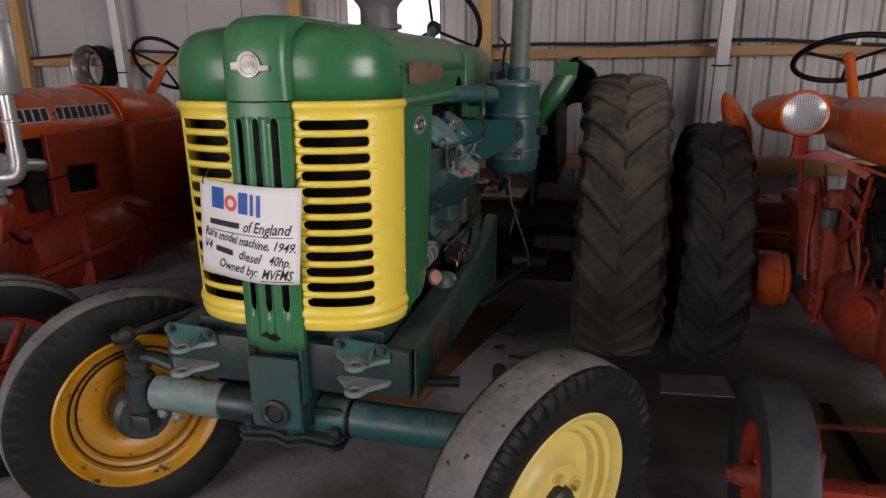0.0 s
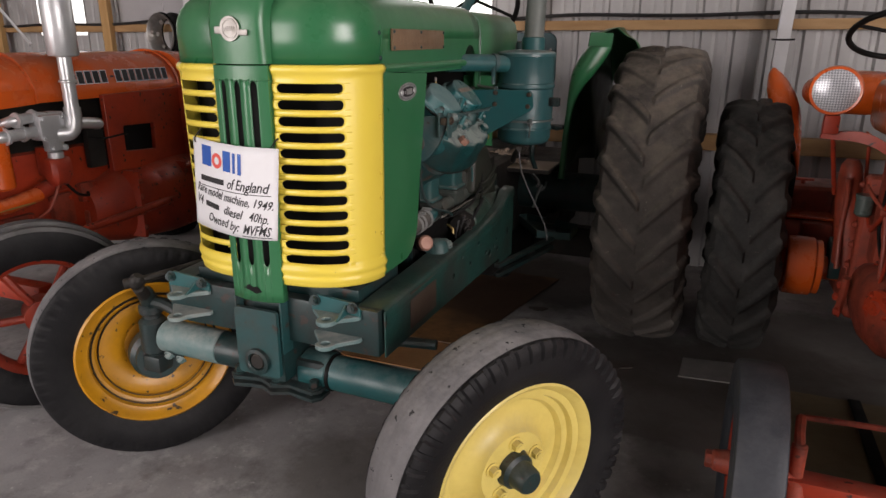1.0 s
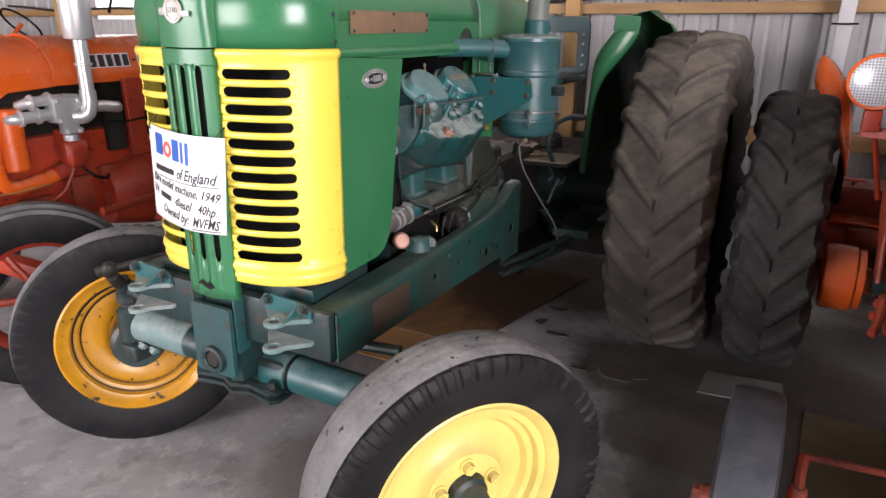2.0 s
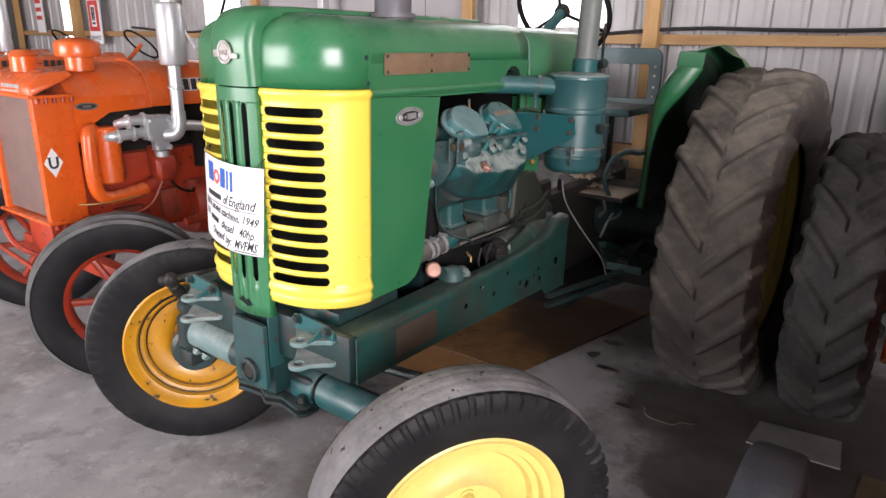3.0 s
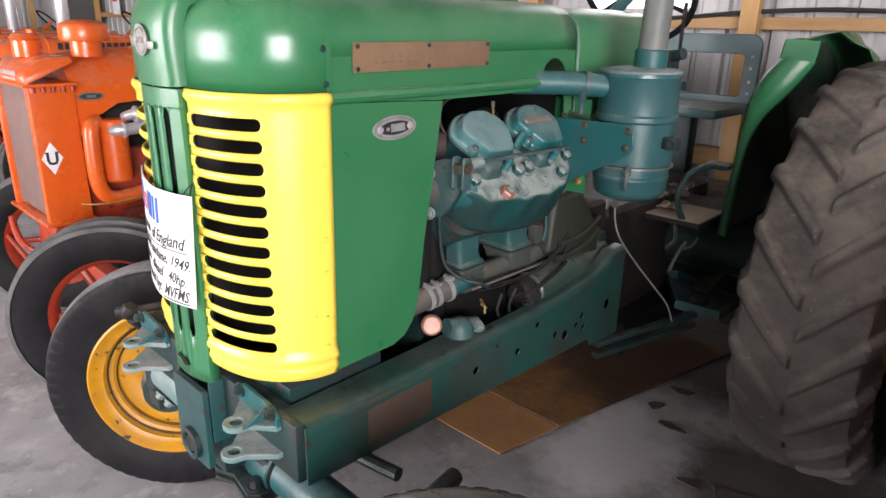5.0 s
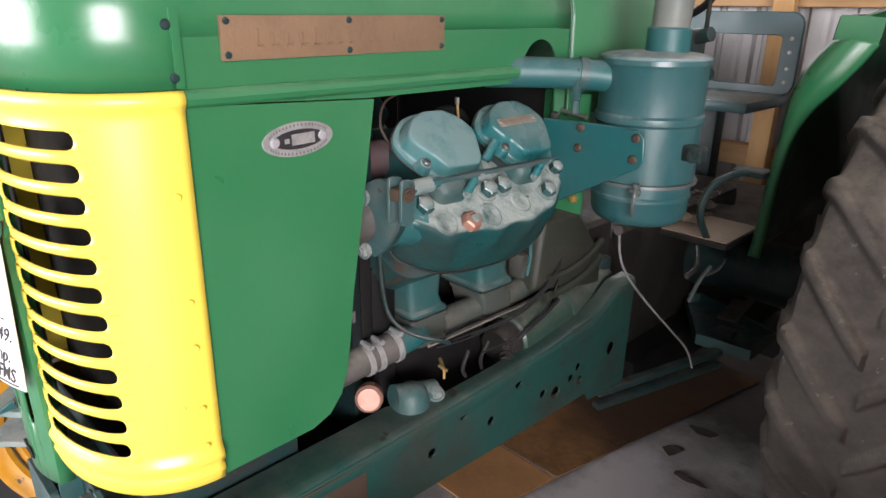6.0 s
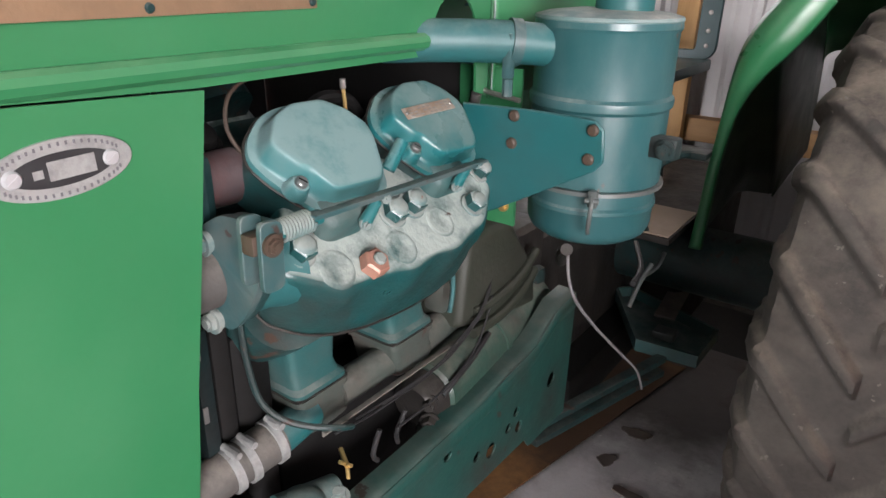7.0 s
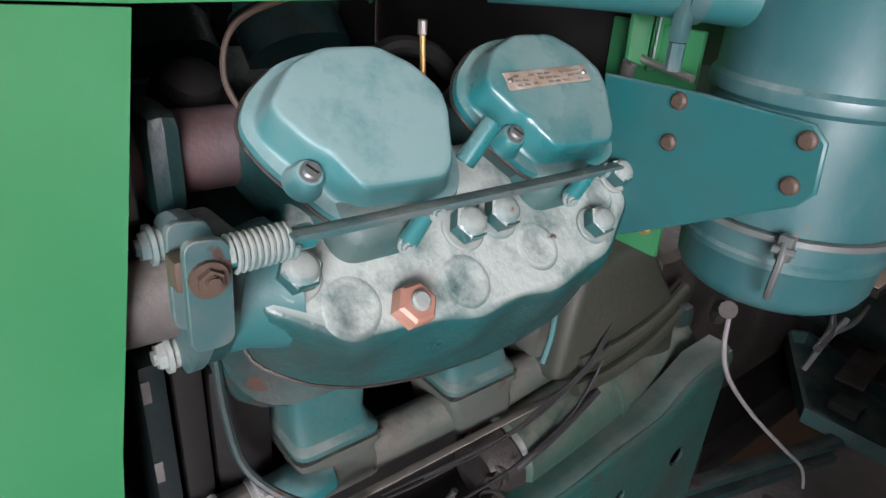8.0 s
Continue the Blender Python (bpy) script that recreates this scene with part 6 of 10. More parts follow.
def rocker_cover(M, y0, mat, label, side):
    face = resample(chamfer_poly([(t, y + y0) for t, y in COVER_FACE], 0.005, 2), 72)
    rim = resample(chamfer_poly([(t, y + y0) for t, y in COVER_FLANGE], 0.012, 3), 72)
    levels = [(rim, -0.037), (rim, -0.0315), (shrunk(rim, 0.992), -0.030), (mixed(rim, face, 0.40), -0.0290), (mixed(rim, face, 0.50), -0.0272), (mixed(rim, face, 0.58), -0.0230), (mixed(rim, face, 0.80), -0.0070), (mixed(rim, face, 0.87), -0.0030), (mixed(rim, face, 0.95), -0.0008), (shrunk(face, 0.99), 0.0), (shrunk(face, 0.93), 0.0003), (shrunk(face, 0.4), 0.0006)]
    bm = bmesh.new()
    loft(bm, [[M @ Vector((t, y, n)) for t, y in loop] for loop, n in levels])
    cover = part("rocker_cover", bm, mat, tractor, label, angle=50)
    bm = bmesh.new()
    add_tube(bm, [M @ Vector((t, y, -0.0385)) for t, y in shrunk(rim, 1.004) + [shrunk(rim, 1.004)[0]]], 0.0022, 6, 1)
    part("cover_gasket", bm, GREASE, cover)
    # box wall of the casting below the cover
    under = resample(chamfer_poly([(t, y + y0) for t, y in COVER_FLANGE], 0.012, 3), 72)
    bm = bmesh.new()
    loft(bm, [[M @ Vector((t, y, n)) for t, y in loop] for loop, n in ((shrunk(under, 0.93), -0.105), (shrunk(under, 0.93), -0.045), (shrunk(under, 0.99), -0.042), (shrunk(under, 1.0), -0.037))])
    part("rocker_box", bm, TEAL_GRIME, tractor, "teal rocker box casting", angle=50)
    return cover


def engine_bank(side):
    M = bank_matrix(side)
    near = side > 0
    up = M.to_3x3() @ Vector((0, 0, 1))
    for y0, mat, label in ((0.561, TEAL_COVER, "pressed teal rocker cover dulled by dust"), (0.771, TEAL_GLOSS, "pressed teal rocker cover with a small brown plate")):
        cover = rocker_cover(M, y0, mat, label, side)
        if not near:
            continue
        bm = bmesh.new()
        p = Vector((0.052, y0 + 0.007, -0.030))
        add_lathe(bm, [(0, 0.017), (0.0105, 0.0165), (0.013, 0.013), (0.0145, 0.004), (0.017, 0)], 20, M @ Matrix.Translation(p))
        part("bolt_boss", bm, mat, cover)
        bm = bmesh.new()
        add_lathe(bm, [(0, 0.023), (0.0060, 0.023), (0.0078, 0.021), (0.0082, 0.0165), (0, 0.0165)], 18, M @ Matrix.Translation(p))
        cb = part("cover_bolt", bm, STEEL_DULL, cover)
        bm = bmesh.new()
        add_box(bm, (-0.0055, -0.0009, 0.0225), (0.0055, 0.0009, 0.0234), 0, M @ Matrix.Translation(p) @ Matrix.Rotation(0.7, 4, "Z"))
        part("screw_slot", bm, BLACK, cb)
        if y0 > 0.6:
            bm = bmesh.new()
            add_box(bm, (-0.003, y0 + 0.010, 0.0018), (0.0155, y0 + 0.122, 0.0034), 0.001, M)
            dp = part("data_plate", bm, PLATE_BROWN, cover, "scuffed brown metal data plate")
            bm = bmesh.new()
            for i in range(9):
                for q in (0.001, 0.006, 0.011):
                    if (i * 7 + int(q * 1000)) % 4:
                        add_box(bm, (q, y0 + 0.020 + i * 0.0105, 0.0033), (q + 0.002, y0 + 0.020 + i * 0.0105 + 0.007, 0.0038), 0, M)
            part("stamped_lines", bm, STEEL, dp, "worn stamped lines that cannot be read")
            for yy in (0.015, 0.117):
                bm = bmesh.new()
                add_lathe(bm, [(0, 0.0025), (0.002, 0.002), (0.003, 0)], 8, M @ Matrix.Translation((0.006, y0 + yy, 0.0034)))
                part("rivet", bm, STEEL, dp)
    # boat-shaped cylinder head, its upper shelf white with dust
    shelf = [(0.03, 0.570), (0.070, 0.560), (0.098, 0.530), (0.114, 0.512), (0.134, 0.512), (0.156, 0.543), (0.174, 0.580), (0.187, 0.632), (0.193, 0.695), (0.195, 0.770), (0.192, 0.830), (0.172, 0.892), (0.140, 0.940), (0.110, 0.960), (0.03, 0.940)]
    foot = [(0.03, 0.570), (0.090, 0.540), (0.126, 0.522), (0.150, 0.524), (0.168, 0.540), (0.188, 0.566), (0.206, 0.607), (0.218, 0.660), (0.224, 0.720), (0.226, 0.785), (0.219, 0.850), (0.198, 0.910), (0.166, 0.950), (0.130, 0.970), (0.03, 0.950)]
    sh, ft = resample(chamfer_poly(shelf, 0.012, 3), 120), resample(chamfer_poly(foot, 0.012, 3), 120)

    def lobed(loop, rise):
        # the ports swell the wall outwards
        return [(t + (rise * sum(math.exp(-((y - c) / 0.026) ** 2) for c in (0.582, 0.694, 0.788, 0.872)) if t > 0.10 else 0.0), y) for t, y in loop]

    lv = [(shrunk(ft, 0.955), -0.172), (shrunk(ft, 0.985), -0.165), (ft, -0.150), (mixed(sh, ft, 0.62), -0.122), (lobed(mixed(sh, ft, 0.40), 0.005), -0.104), (lobed(mixed(sh, ft, 0.22), 0.009), -0.086), (lobed(mixed(sh, ft, 0.04), 0.009), -0.070), (lobed(shrunk(sh, 0.985), 0.007), -0.0625), (lobed(shrunk(sh, 0.955), 0.004), -0.0595), (shrunk(sh, 0.90), -0.0590)]
    bm = bmesh.new()
    loft(bm, [[M @ Vector((t, y, n)) for t, y in loop] for loop, n in lv])
    head = part("cylinder_head", bm, TEAL_SHELF, tractor, "teal cylinder head whose upper shelf is white with dust", angle=50)
    # swollen wall of the rocker box that stands on the shelf
    for y0, y1 in ((0.572, 0.676), (0.786, 0.890)):
        bm = bmesh.new()
        loops = []
        for n, g in ((-0.064, -0.002), (-0.058, 0.0), (-0.040, 0.002), (-0.030, 0.006), (-0.024, 0.016)):
            poly = chamfer_poly([(0.03, y0 + g), (0.117 - g, y0 + 0.012 + g), (0.119 - g, y1 - 0.016 - g), (0.03, y1 - g)], 0.022, 6)
            loops.append([M @ Vector((t, y, n)) for t, y in poly])
        loft(bm, loops)
        part("rocker_wall", bm, TEAL_PORT, tractor, "rounded teal wall of the rocker box", angle=50)
    # barrels below the head
    for yc, w in ((0.606, 0.102), (0.840, 0.100)):
        bm = bmesh.new()
        loops = []
        for n, t0, t1, g in ((-0.36, -0.05, 0.150, 0.012), (-0.26, -0.06, 0.182, 0.004), (-0.20, -0.06, 0.196, 0.0), (-0.168, -0.06, 0.200, 0.0)):
            poly = chamfer_poly([(t0, yc - w + g), (t1, yc - w + g), (t1, yc + w - g), (t0, yc + w - g)], 0.065, 6)
            loops.append([M @ Vector((t, y, n)) for t, y in poly])
        loft(bm, loops)
        part("cylinder_barrel", bm, TEAL_GRIME, tractor, "grimy teal cylinder barrel", angle=50)
    if not near:
        return
    for t, y, r in ((0.114, 0.546, 1.0), (0.114, 0.712, 1.0), (0.112, 0.754, 1.0), (0.148, 0.868, 0.9), (0.104, 0.930, 0.85)):
        p = M @ Vector((t, y, -0.0595))
        bm = bmesh.new()
        add_cyl(bm, p, p + up * 0.005, 0.022 * r, seg=22, bevel=0.0015)
        nut = part("head_nut", bm, TEAL_DUSTY, head, "dusty hexagonal head nut")
        bm = bmesh.new()
        add_cyl(bm, p + up * 0.0045, p + up * 0.022, 0.0175 * r, seg=6, bevel=0.002)
        part("hexagon", bm, TEAL_SHELF, nut)
        bm = bmesh.new()
        add_lathe(bm, [(0, 0.006), (0.009 * r, 0.0055), (0.0125 * r, 0.0035), (0.0145 * r, 0)], 14, Matrix.Translation(p + up * 0.021) @ up.to_track_quat("Z", "Y").to_matrix().to_4x4())
        part("domed_top", bm, TEAL_DUSTY, nut)
    for t, y, r in ((0.150, 0.582, 0.024), (0.160, 0.694, 0.0235), (0.150, 0.788, 0.0235), (0.118, 0.898, 0.019)):
        bm = bmesh.new()
        add_lathe(bm, [(0, 0.0014), (r * 0.74, 0.0012), (r * 0.84, 0.0018), (r * 0.98, 0.0013), (r * 1.16, -0.0004)], 28, M @ Matrix.Translation((t, y, -0.0595)))
        part("core_plug", bm, TEAL_SHELF, head)
    p = M @ Vector((0.166, 0.629, -0.0595))
    bm = bmesh.new()
    add_cyl(bm, p, p + up * 0.020, 0.0195, 0.0185, seg=6, bevel=0.003)
    pg = part("brass_plug", bm, COPPER, head, "reddish brass hexagonal plug")
    bm = bmesh.new()
    add_cyl(bm, p + up * 0.019, p + up * 0.026, 0.0085, seg=14, bevel=0.002)
    part("plug_tip", bm, TEAL_DUSTY, pg)
    # parting line under the head
    bm = bmesh.new()
    add_tube(bm, [M @ Vector((t, y, -0.168)) for t, y in shrunk(foot, 0.975)[1:-1]], 0.0022, 6, 2)
    part("gasket", bm, GREASE, head)


TEAL_SHELF = surface("dust_covered_teal", (0.007, 0.066, 0.066), (0.018, 0.034, 0.032), 0.36, fine=70, coarse=10, amount=0.85, bump=0.4, dust=(0.34, 0.385, 0.355), dust_sheen_amount=0.95, dust_sheen_z=(0.36, 0.68), dust_sheen_cover=(0.24, 0.52), chips=(0.07, 0.04, 0.03), chip_at=0.72)
TEAL_GRIME = surface("oily_teal_casting", (0.009, 0.050, 0.050), (0.022, 0.024, 0.022), 0.42, fine=70, coarse=10, amount=0.8, bump=0.3, dust=(0.22, 0.22, 0.20), dust_sheen_amount=0.3, chips=(0.06, 0.035, 0.025), chip_at=0.62)
TEAL_COVER = surface("dusty_pressed_teal", (0.026, 0.140, 0.145), (0.080, 0.175, 0.175), 0.42, fine=60, coarse=11, amount=0.75, bump=0.08, dust=(0.19, 0.285, 0.28), dust_sheen_amount=0.85, dust_sheen_z=(0.15, 0.70), dust_sheen_cover=(0.22, 0.52), chips=(0.15, 0.12, 0.10), chip_at=0.75)
TEAL_GLOSS = surface("clean_pressed_teal", (0.010, 0.115, 0.122), (0.03, 0.12, 0.12), 0.33, fine=60, coarse=9, amount=0.6, bump=0.08, dust=(0.16, 0.225, 0.212), dust_sheen_amount=0.8, dust_sheen_z=(0.35, 0.75), dust_sheen_cover=(0.25, 0.55), chips=(0.12, 0.09, 0.07), chip_at=0.75)
TEAL_DUSTY = surface("dust_whitened_teal", (0.06, 0.13, 0.13), (0.24, 0.245, 0.225), 0.6, fine=90, coarse=22, amount=0.8, bump=0.2, dust=(0.25, 0.275, 0.25), dust_sheen_amount=0.8, dust_sheen_z=(0.2, 0.6), dust_sheen_cover=(0.25, 0.5), chips=(0.16, 0.07, 0.045), chip_at=0.74)
PLATE_BROWN = surface("scuffed_brown_plate", (0.26, 0.17, 0.11), (0.42, 0.38, 0.33), 0.45, metal=0.3, fine=120, coarse=40, amount=0.9, bump=0.2)
engine_bank(1)
engine_bank(-1)


def linkage():
    # thin angle-iron control rod along the covers, with a return spring and a forked clevis
    bm = bmesh.new()
    m, ln = frame_to((0.386, 0.515, 1.239), (0.389, 0.838, 1.232))
    add_box(bm, (-0.0022, -0.0065, 0), (0.0022, 0.0035, ln), 0.001, m)
    add_box(bm, (-0.011, 0.0005, 0), (0.0022, 0.0035, ln), 0.001, m)
    bar = part("control_rod", bm, TEAL_FLANGE, tractor, "thin teal control rod along the engine")
    bm = bmesh.new()
    pts = []
    for i in range(10 * 12 + 1):
        a = 2 * math.pi * i / 12
        pts.append((0.380 + 0.0115 * math.cos(a), 0.478 + 0.042 * i / 120, 1.233 + 0.0115 * math.sin(a)))
    add_tube(bm, pts, 0.0019, 6, 1)
    part("return_spring", bm, TEAL_DUSTY, bar, "dusty coil return spring")
    bm = bmesh.new()
    add_cyl(bm, (0.380, 0.462, 1.233), (0.380, 0.535, 1.233), 0.0085, seg=12)
    part("spring_pin", bm, TEAL_GLOSS, bar)
    # fork: two cheeks and a bridge
    for x in (0.352, 0.382):
        bm = bmesh.new()
        add_plate(bm, chamfer_poly([(0.448, 1.175), (0.476, 1.175), (0.478, 1.248), (0.450, 1.252)], 0.010, 4), [circle(0.462, 1.226, 0.006, 12)], 0.007, Matrix(((0, 0, 1, x), (1, 0, 0, 0), (0, 1, 0, 0), (0, 0, 0, 1))), 0.0015)
        part("fork_cheek", bm, TEAL_FLANGE, bar)
    bm = bmesh.new()
    add_tube(bm, [(0.348, 0.462, 1.226), (0.398, 0.462, 1.226)], 0.0055, 10)
    add_bolt(bm, (0.389, 0.462, 1.226), (1, 0, 0), 0.008, 0.008)
    part("clevis_pin", bm, BARE_BROWN, bar, "rusty clevis pin")
    bm = bmesh.new()
    add_box(bm, (0.361, 0.446, 1.214), (0.380, 0.472, 1.236), 0.004)
    part("clevis_eye", bm, BARE_BROWN, bar)
    for y in (0.640, 0.832):
        bm = bmesh.new()
        add_cyl(bm, (0.354, y - 0.008, 1.190), (0.372, y, 1.226), 0.009, 0.0065, seg=14, bevel=0.002)
        lg = part("rod_guide", bm, TEAL_GLOSS, bar)
        bm = bmesh.new()
        add_bolt(bm, (0.386, y - 0.006, 1.229), (1, -0.2, 0.2), 0.0045, 0.005)
        part("bolt", bm, TEAL_DUSTY, lg)
        bm = bmesh.new()
        add_bolt(bm, (0.356, y - 0.009, 1.192), (1, -0.4, -0.1), 0.0055, 0.008)
        part("bolt", bm, TEAL_DUSTY, lg)
    # open stub tube between the covers
    m, ln = frame_to((0.321, 0.716, 1.234), (0.324, 0.742, 1.268))
    bm = bmesh.new()
    add_lathe(bm, [(0.0095, 0), (0.0095, ln), (0.0065, ln), (0.0065, ln - 0.02), (0, ln - 0.02)], 20, m)
    part("breather_stub", bm, TEAL_GLOSS, tractor, "short open teal tube between the covers")
    # thin looping fuel pipe and a dipstick
    bm = bmesh.new()
    add_tube(bm, [(0.236, 0.562, 1.262), (0.222, 0.546, 1.300), (0.212, 0.560, 1.338), (0.20, 0.61, 1.356), (0.18, 0.70, 1.368), (0.15, 0.80, 1.372)], 0.0026, 8)
    part("fuel_pipe", bm, BARE_BROWN, tractor, "thin brown fuel pipe looped over the engine")
    bm = bmesh.new()
    add_cyl(bm, (0.232, 0.735, 1.27), (0.226, 0.735, 1.330), 0.0028, seg=8)
    ds = part("dipstick", bm, BRASS, tractor)
    bm = bmesh.new()
    add_cyl(bm, (0.226, 0.735, 1.326), (0.2255, 0.735, 1.340), 0.0045, seg=8, bevel=0.001)
    part("knob", bm, STEEL, ds)
    bm = bmesh.new()
    add_tube(bm, [(0.19, 0.69, 1.29), (0.20, 0.72, 1.312), (0.205, 0.76, 1.306), (0.19, 0.80, 1.28)], 0.010, 10)
    part("injector_pipe", bm, BLACK, tractor)


def xz_plate(y):
    """Frame whose plate lies across the engine: local x, y are world x, z; thickness runs forward."""
    return Matrix.Translation((0, y, 0)) @ Matrix.Rotation(radians(90), 4, "X")


def water_outlet():
    # two triangular flange plates at the front of the head, bolted together
    out = chamfer_poly([(0.255, 1.112), (0.292, 1.090), (0.318, 1.112), (0.346, 1.150), (0.372, 1.218), (0.366, 1.240), (0.30, 1.236), (0.262, 1.214), (0.238, 1.165)], 0.014)
    bm = bmesh.new()
    add_plate(bm, out, [], 0.010, xz_plate(0.478), 0.002)
    fl = part("thermostat_flange", bm, TEAL_FLANGE, tractor, "dusty teal thermostat housing flange")
    bm = bmesh.new()
    add_plate(bm, shrunk(out, 0.96), [], 0.014, xz_plate(0.494), 0.003)
    part("back_flange", bm, TEAL_GRIME, fl)
    for x, z in ((0.272, 1.198), (0.273, 1.102)):
        bm = bmesh.new()
        add_cyl(bm, (x, 0.468, z), (x, 0.462, z), 0.013, seg=18)
        b = part("bolt", bm, TEAL_DUSTY, fl)
        bm = bmesh.new()
        add_bolt(bm, (x, 0.463, z), (0, -1, 0), 0.0105, 0.010)
        part("hexagon", bm, TEAL_DUSTY, b)
    bm = bmesh.new()
    loops = []
    for y, r in ((0.492, 0.046), (0.512, 0.046), (0.545, 0.055)):
        loops.append([Vector((0.288 + 0.006 * (y - 0.49) / 0.05 + r * math.cos(a), y, 1.152 + r * math.sin(a))) for a in (2 * math.pi * i / 24 for i in range(24))])
    loft(bm, loops)
    part("outlet_neck", bm, TEAL, tractor)
    bm = bmesh.new()
    add_tube(bm, [(0.262, 0.472, 1.152), (0.256, 0.42, 1.150), (0.25, 0.36, 1.150), (0.243, 0.275, 1.152)], 0.037, 24)
    part("radiator_hose", bm, HOSE, tractor, "fat grey-brown rubber radiator hose")
    # dynamo above the front of the engine
    bm = bmesh.new()
    add_cyl(bm, (0.205, 0.455, 1.243), (0.212, 0.56, 1.243), 0.034, seg=26, bevel=0.004)
    dy = part("dynamo", bm, RUST_GREY, tractor, "grimy dynamo above the front of the engine")
    bm = bmesh.new()
    add_box(bm, (0.18, 0.472, 1.205), (0.256, 0.500, 1.288), 0.014)
    part("end_plate", bm, TEAL_DARK, dy)
    bm = bmesh.new()
    add_box(bm, (0.19, 0.450, 1.205), (0.252, 0.463, 1.276), 0.005)
    part("drive_plate", bm, TEAL_DARK, dy)
    bm = bmesh.new()
    add_box(bm, (0.2525, 0.452, 1.212), (0.2545, 0.460, 1.268), 0.0005)
    part("bare_edge", bm, RIB_GREY, dy, "chipped pale edge")
    for z in (1.222, 1.204):
        bm = bmesh.new()
        add_bolt(bm, (0.240, 0.448, z), (0, -1, 0), 0.008, 0.009)
        part("bolt", bm, TEAL_DUSTY, dy)
    bm = bmesh.new()
    add_lathe(bm, [(0, 0.03), (0.015, 0.028), (0.024, 0.02), (0.026, 0.008), (0.034, 0.006), (0.036, 0.0), (0, 0)], 20, Matrix.Translation((0.16, 0.54, 1.275)) @ Matrix.Rotation(0.5, 4, "Y"))
    part("filler_cap", bm, BLACK, tractor, "black oil filler cap")
    # front timing cover and the plate behind it, blackened for the shade there
    bm = bmesh.new()
    add_box(bm, (0.02, 0.440, 0.70), (0.258, 0.462, 1.086), 0.006)
    tc = part("timing_cover", bm, TEAL_NEAR_BLACK, tractor, "teal timing cover at the engine front, blackened for shade")
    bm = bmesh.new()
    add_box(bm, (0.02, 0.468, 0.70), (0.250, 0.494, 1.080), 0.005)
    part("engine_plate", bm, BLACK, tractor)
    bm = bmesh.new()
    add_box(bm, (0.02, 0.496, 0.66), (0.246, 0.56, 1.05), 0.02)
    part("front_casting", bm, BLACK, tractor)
    for z0, z1 in ((1.050, 1.072), (0.962, 0.985)):
        bm = bmesh.new()
        add_box(bm, (0.2575, 0.441, z0), (0.2592, 0.448, z1), 0.0004)
        part("bare_edge", bm, RIB_GREY, tc, "bare chipped metal edge")


HOSE = surface("grey_rubber_hose", (0.046, 0.043, 0.040), (0.088, 0.082, 0.074), 0.7, fine=100, coarse=9, amount=0.7, bump=0.3, dust=DUST, dust_sheen_amount=0.5)
linkage()
water_outlet()




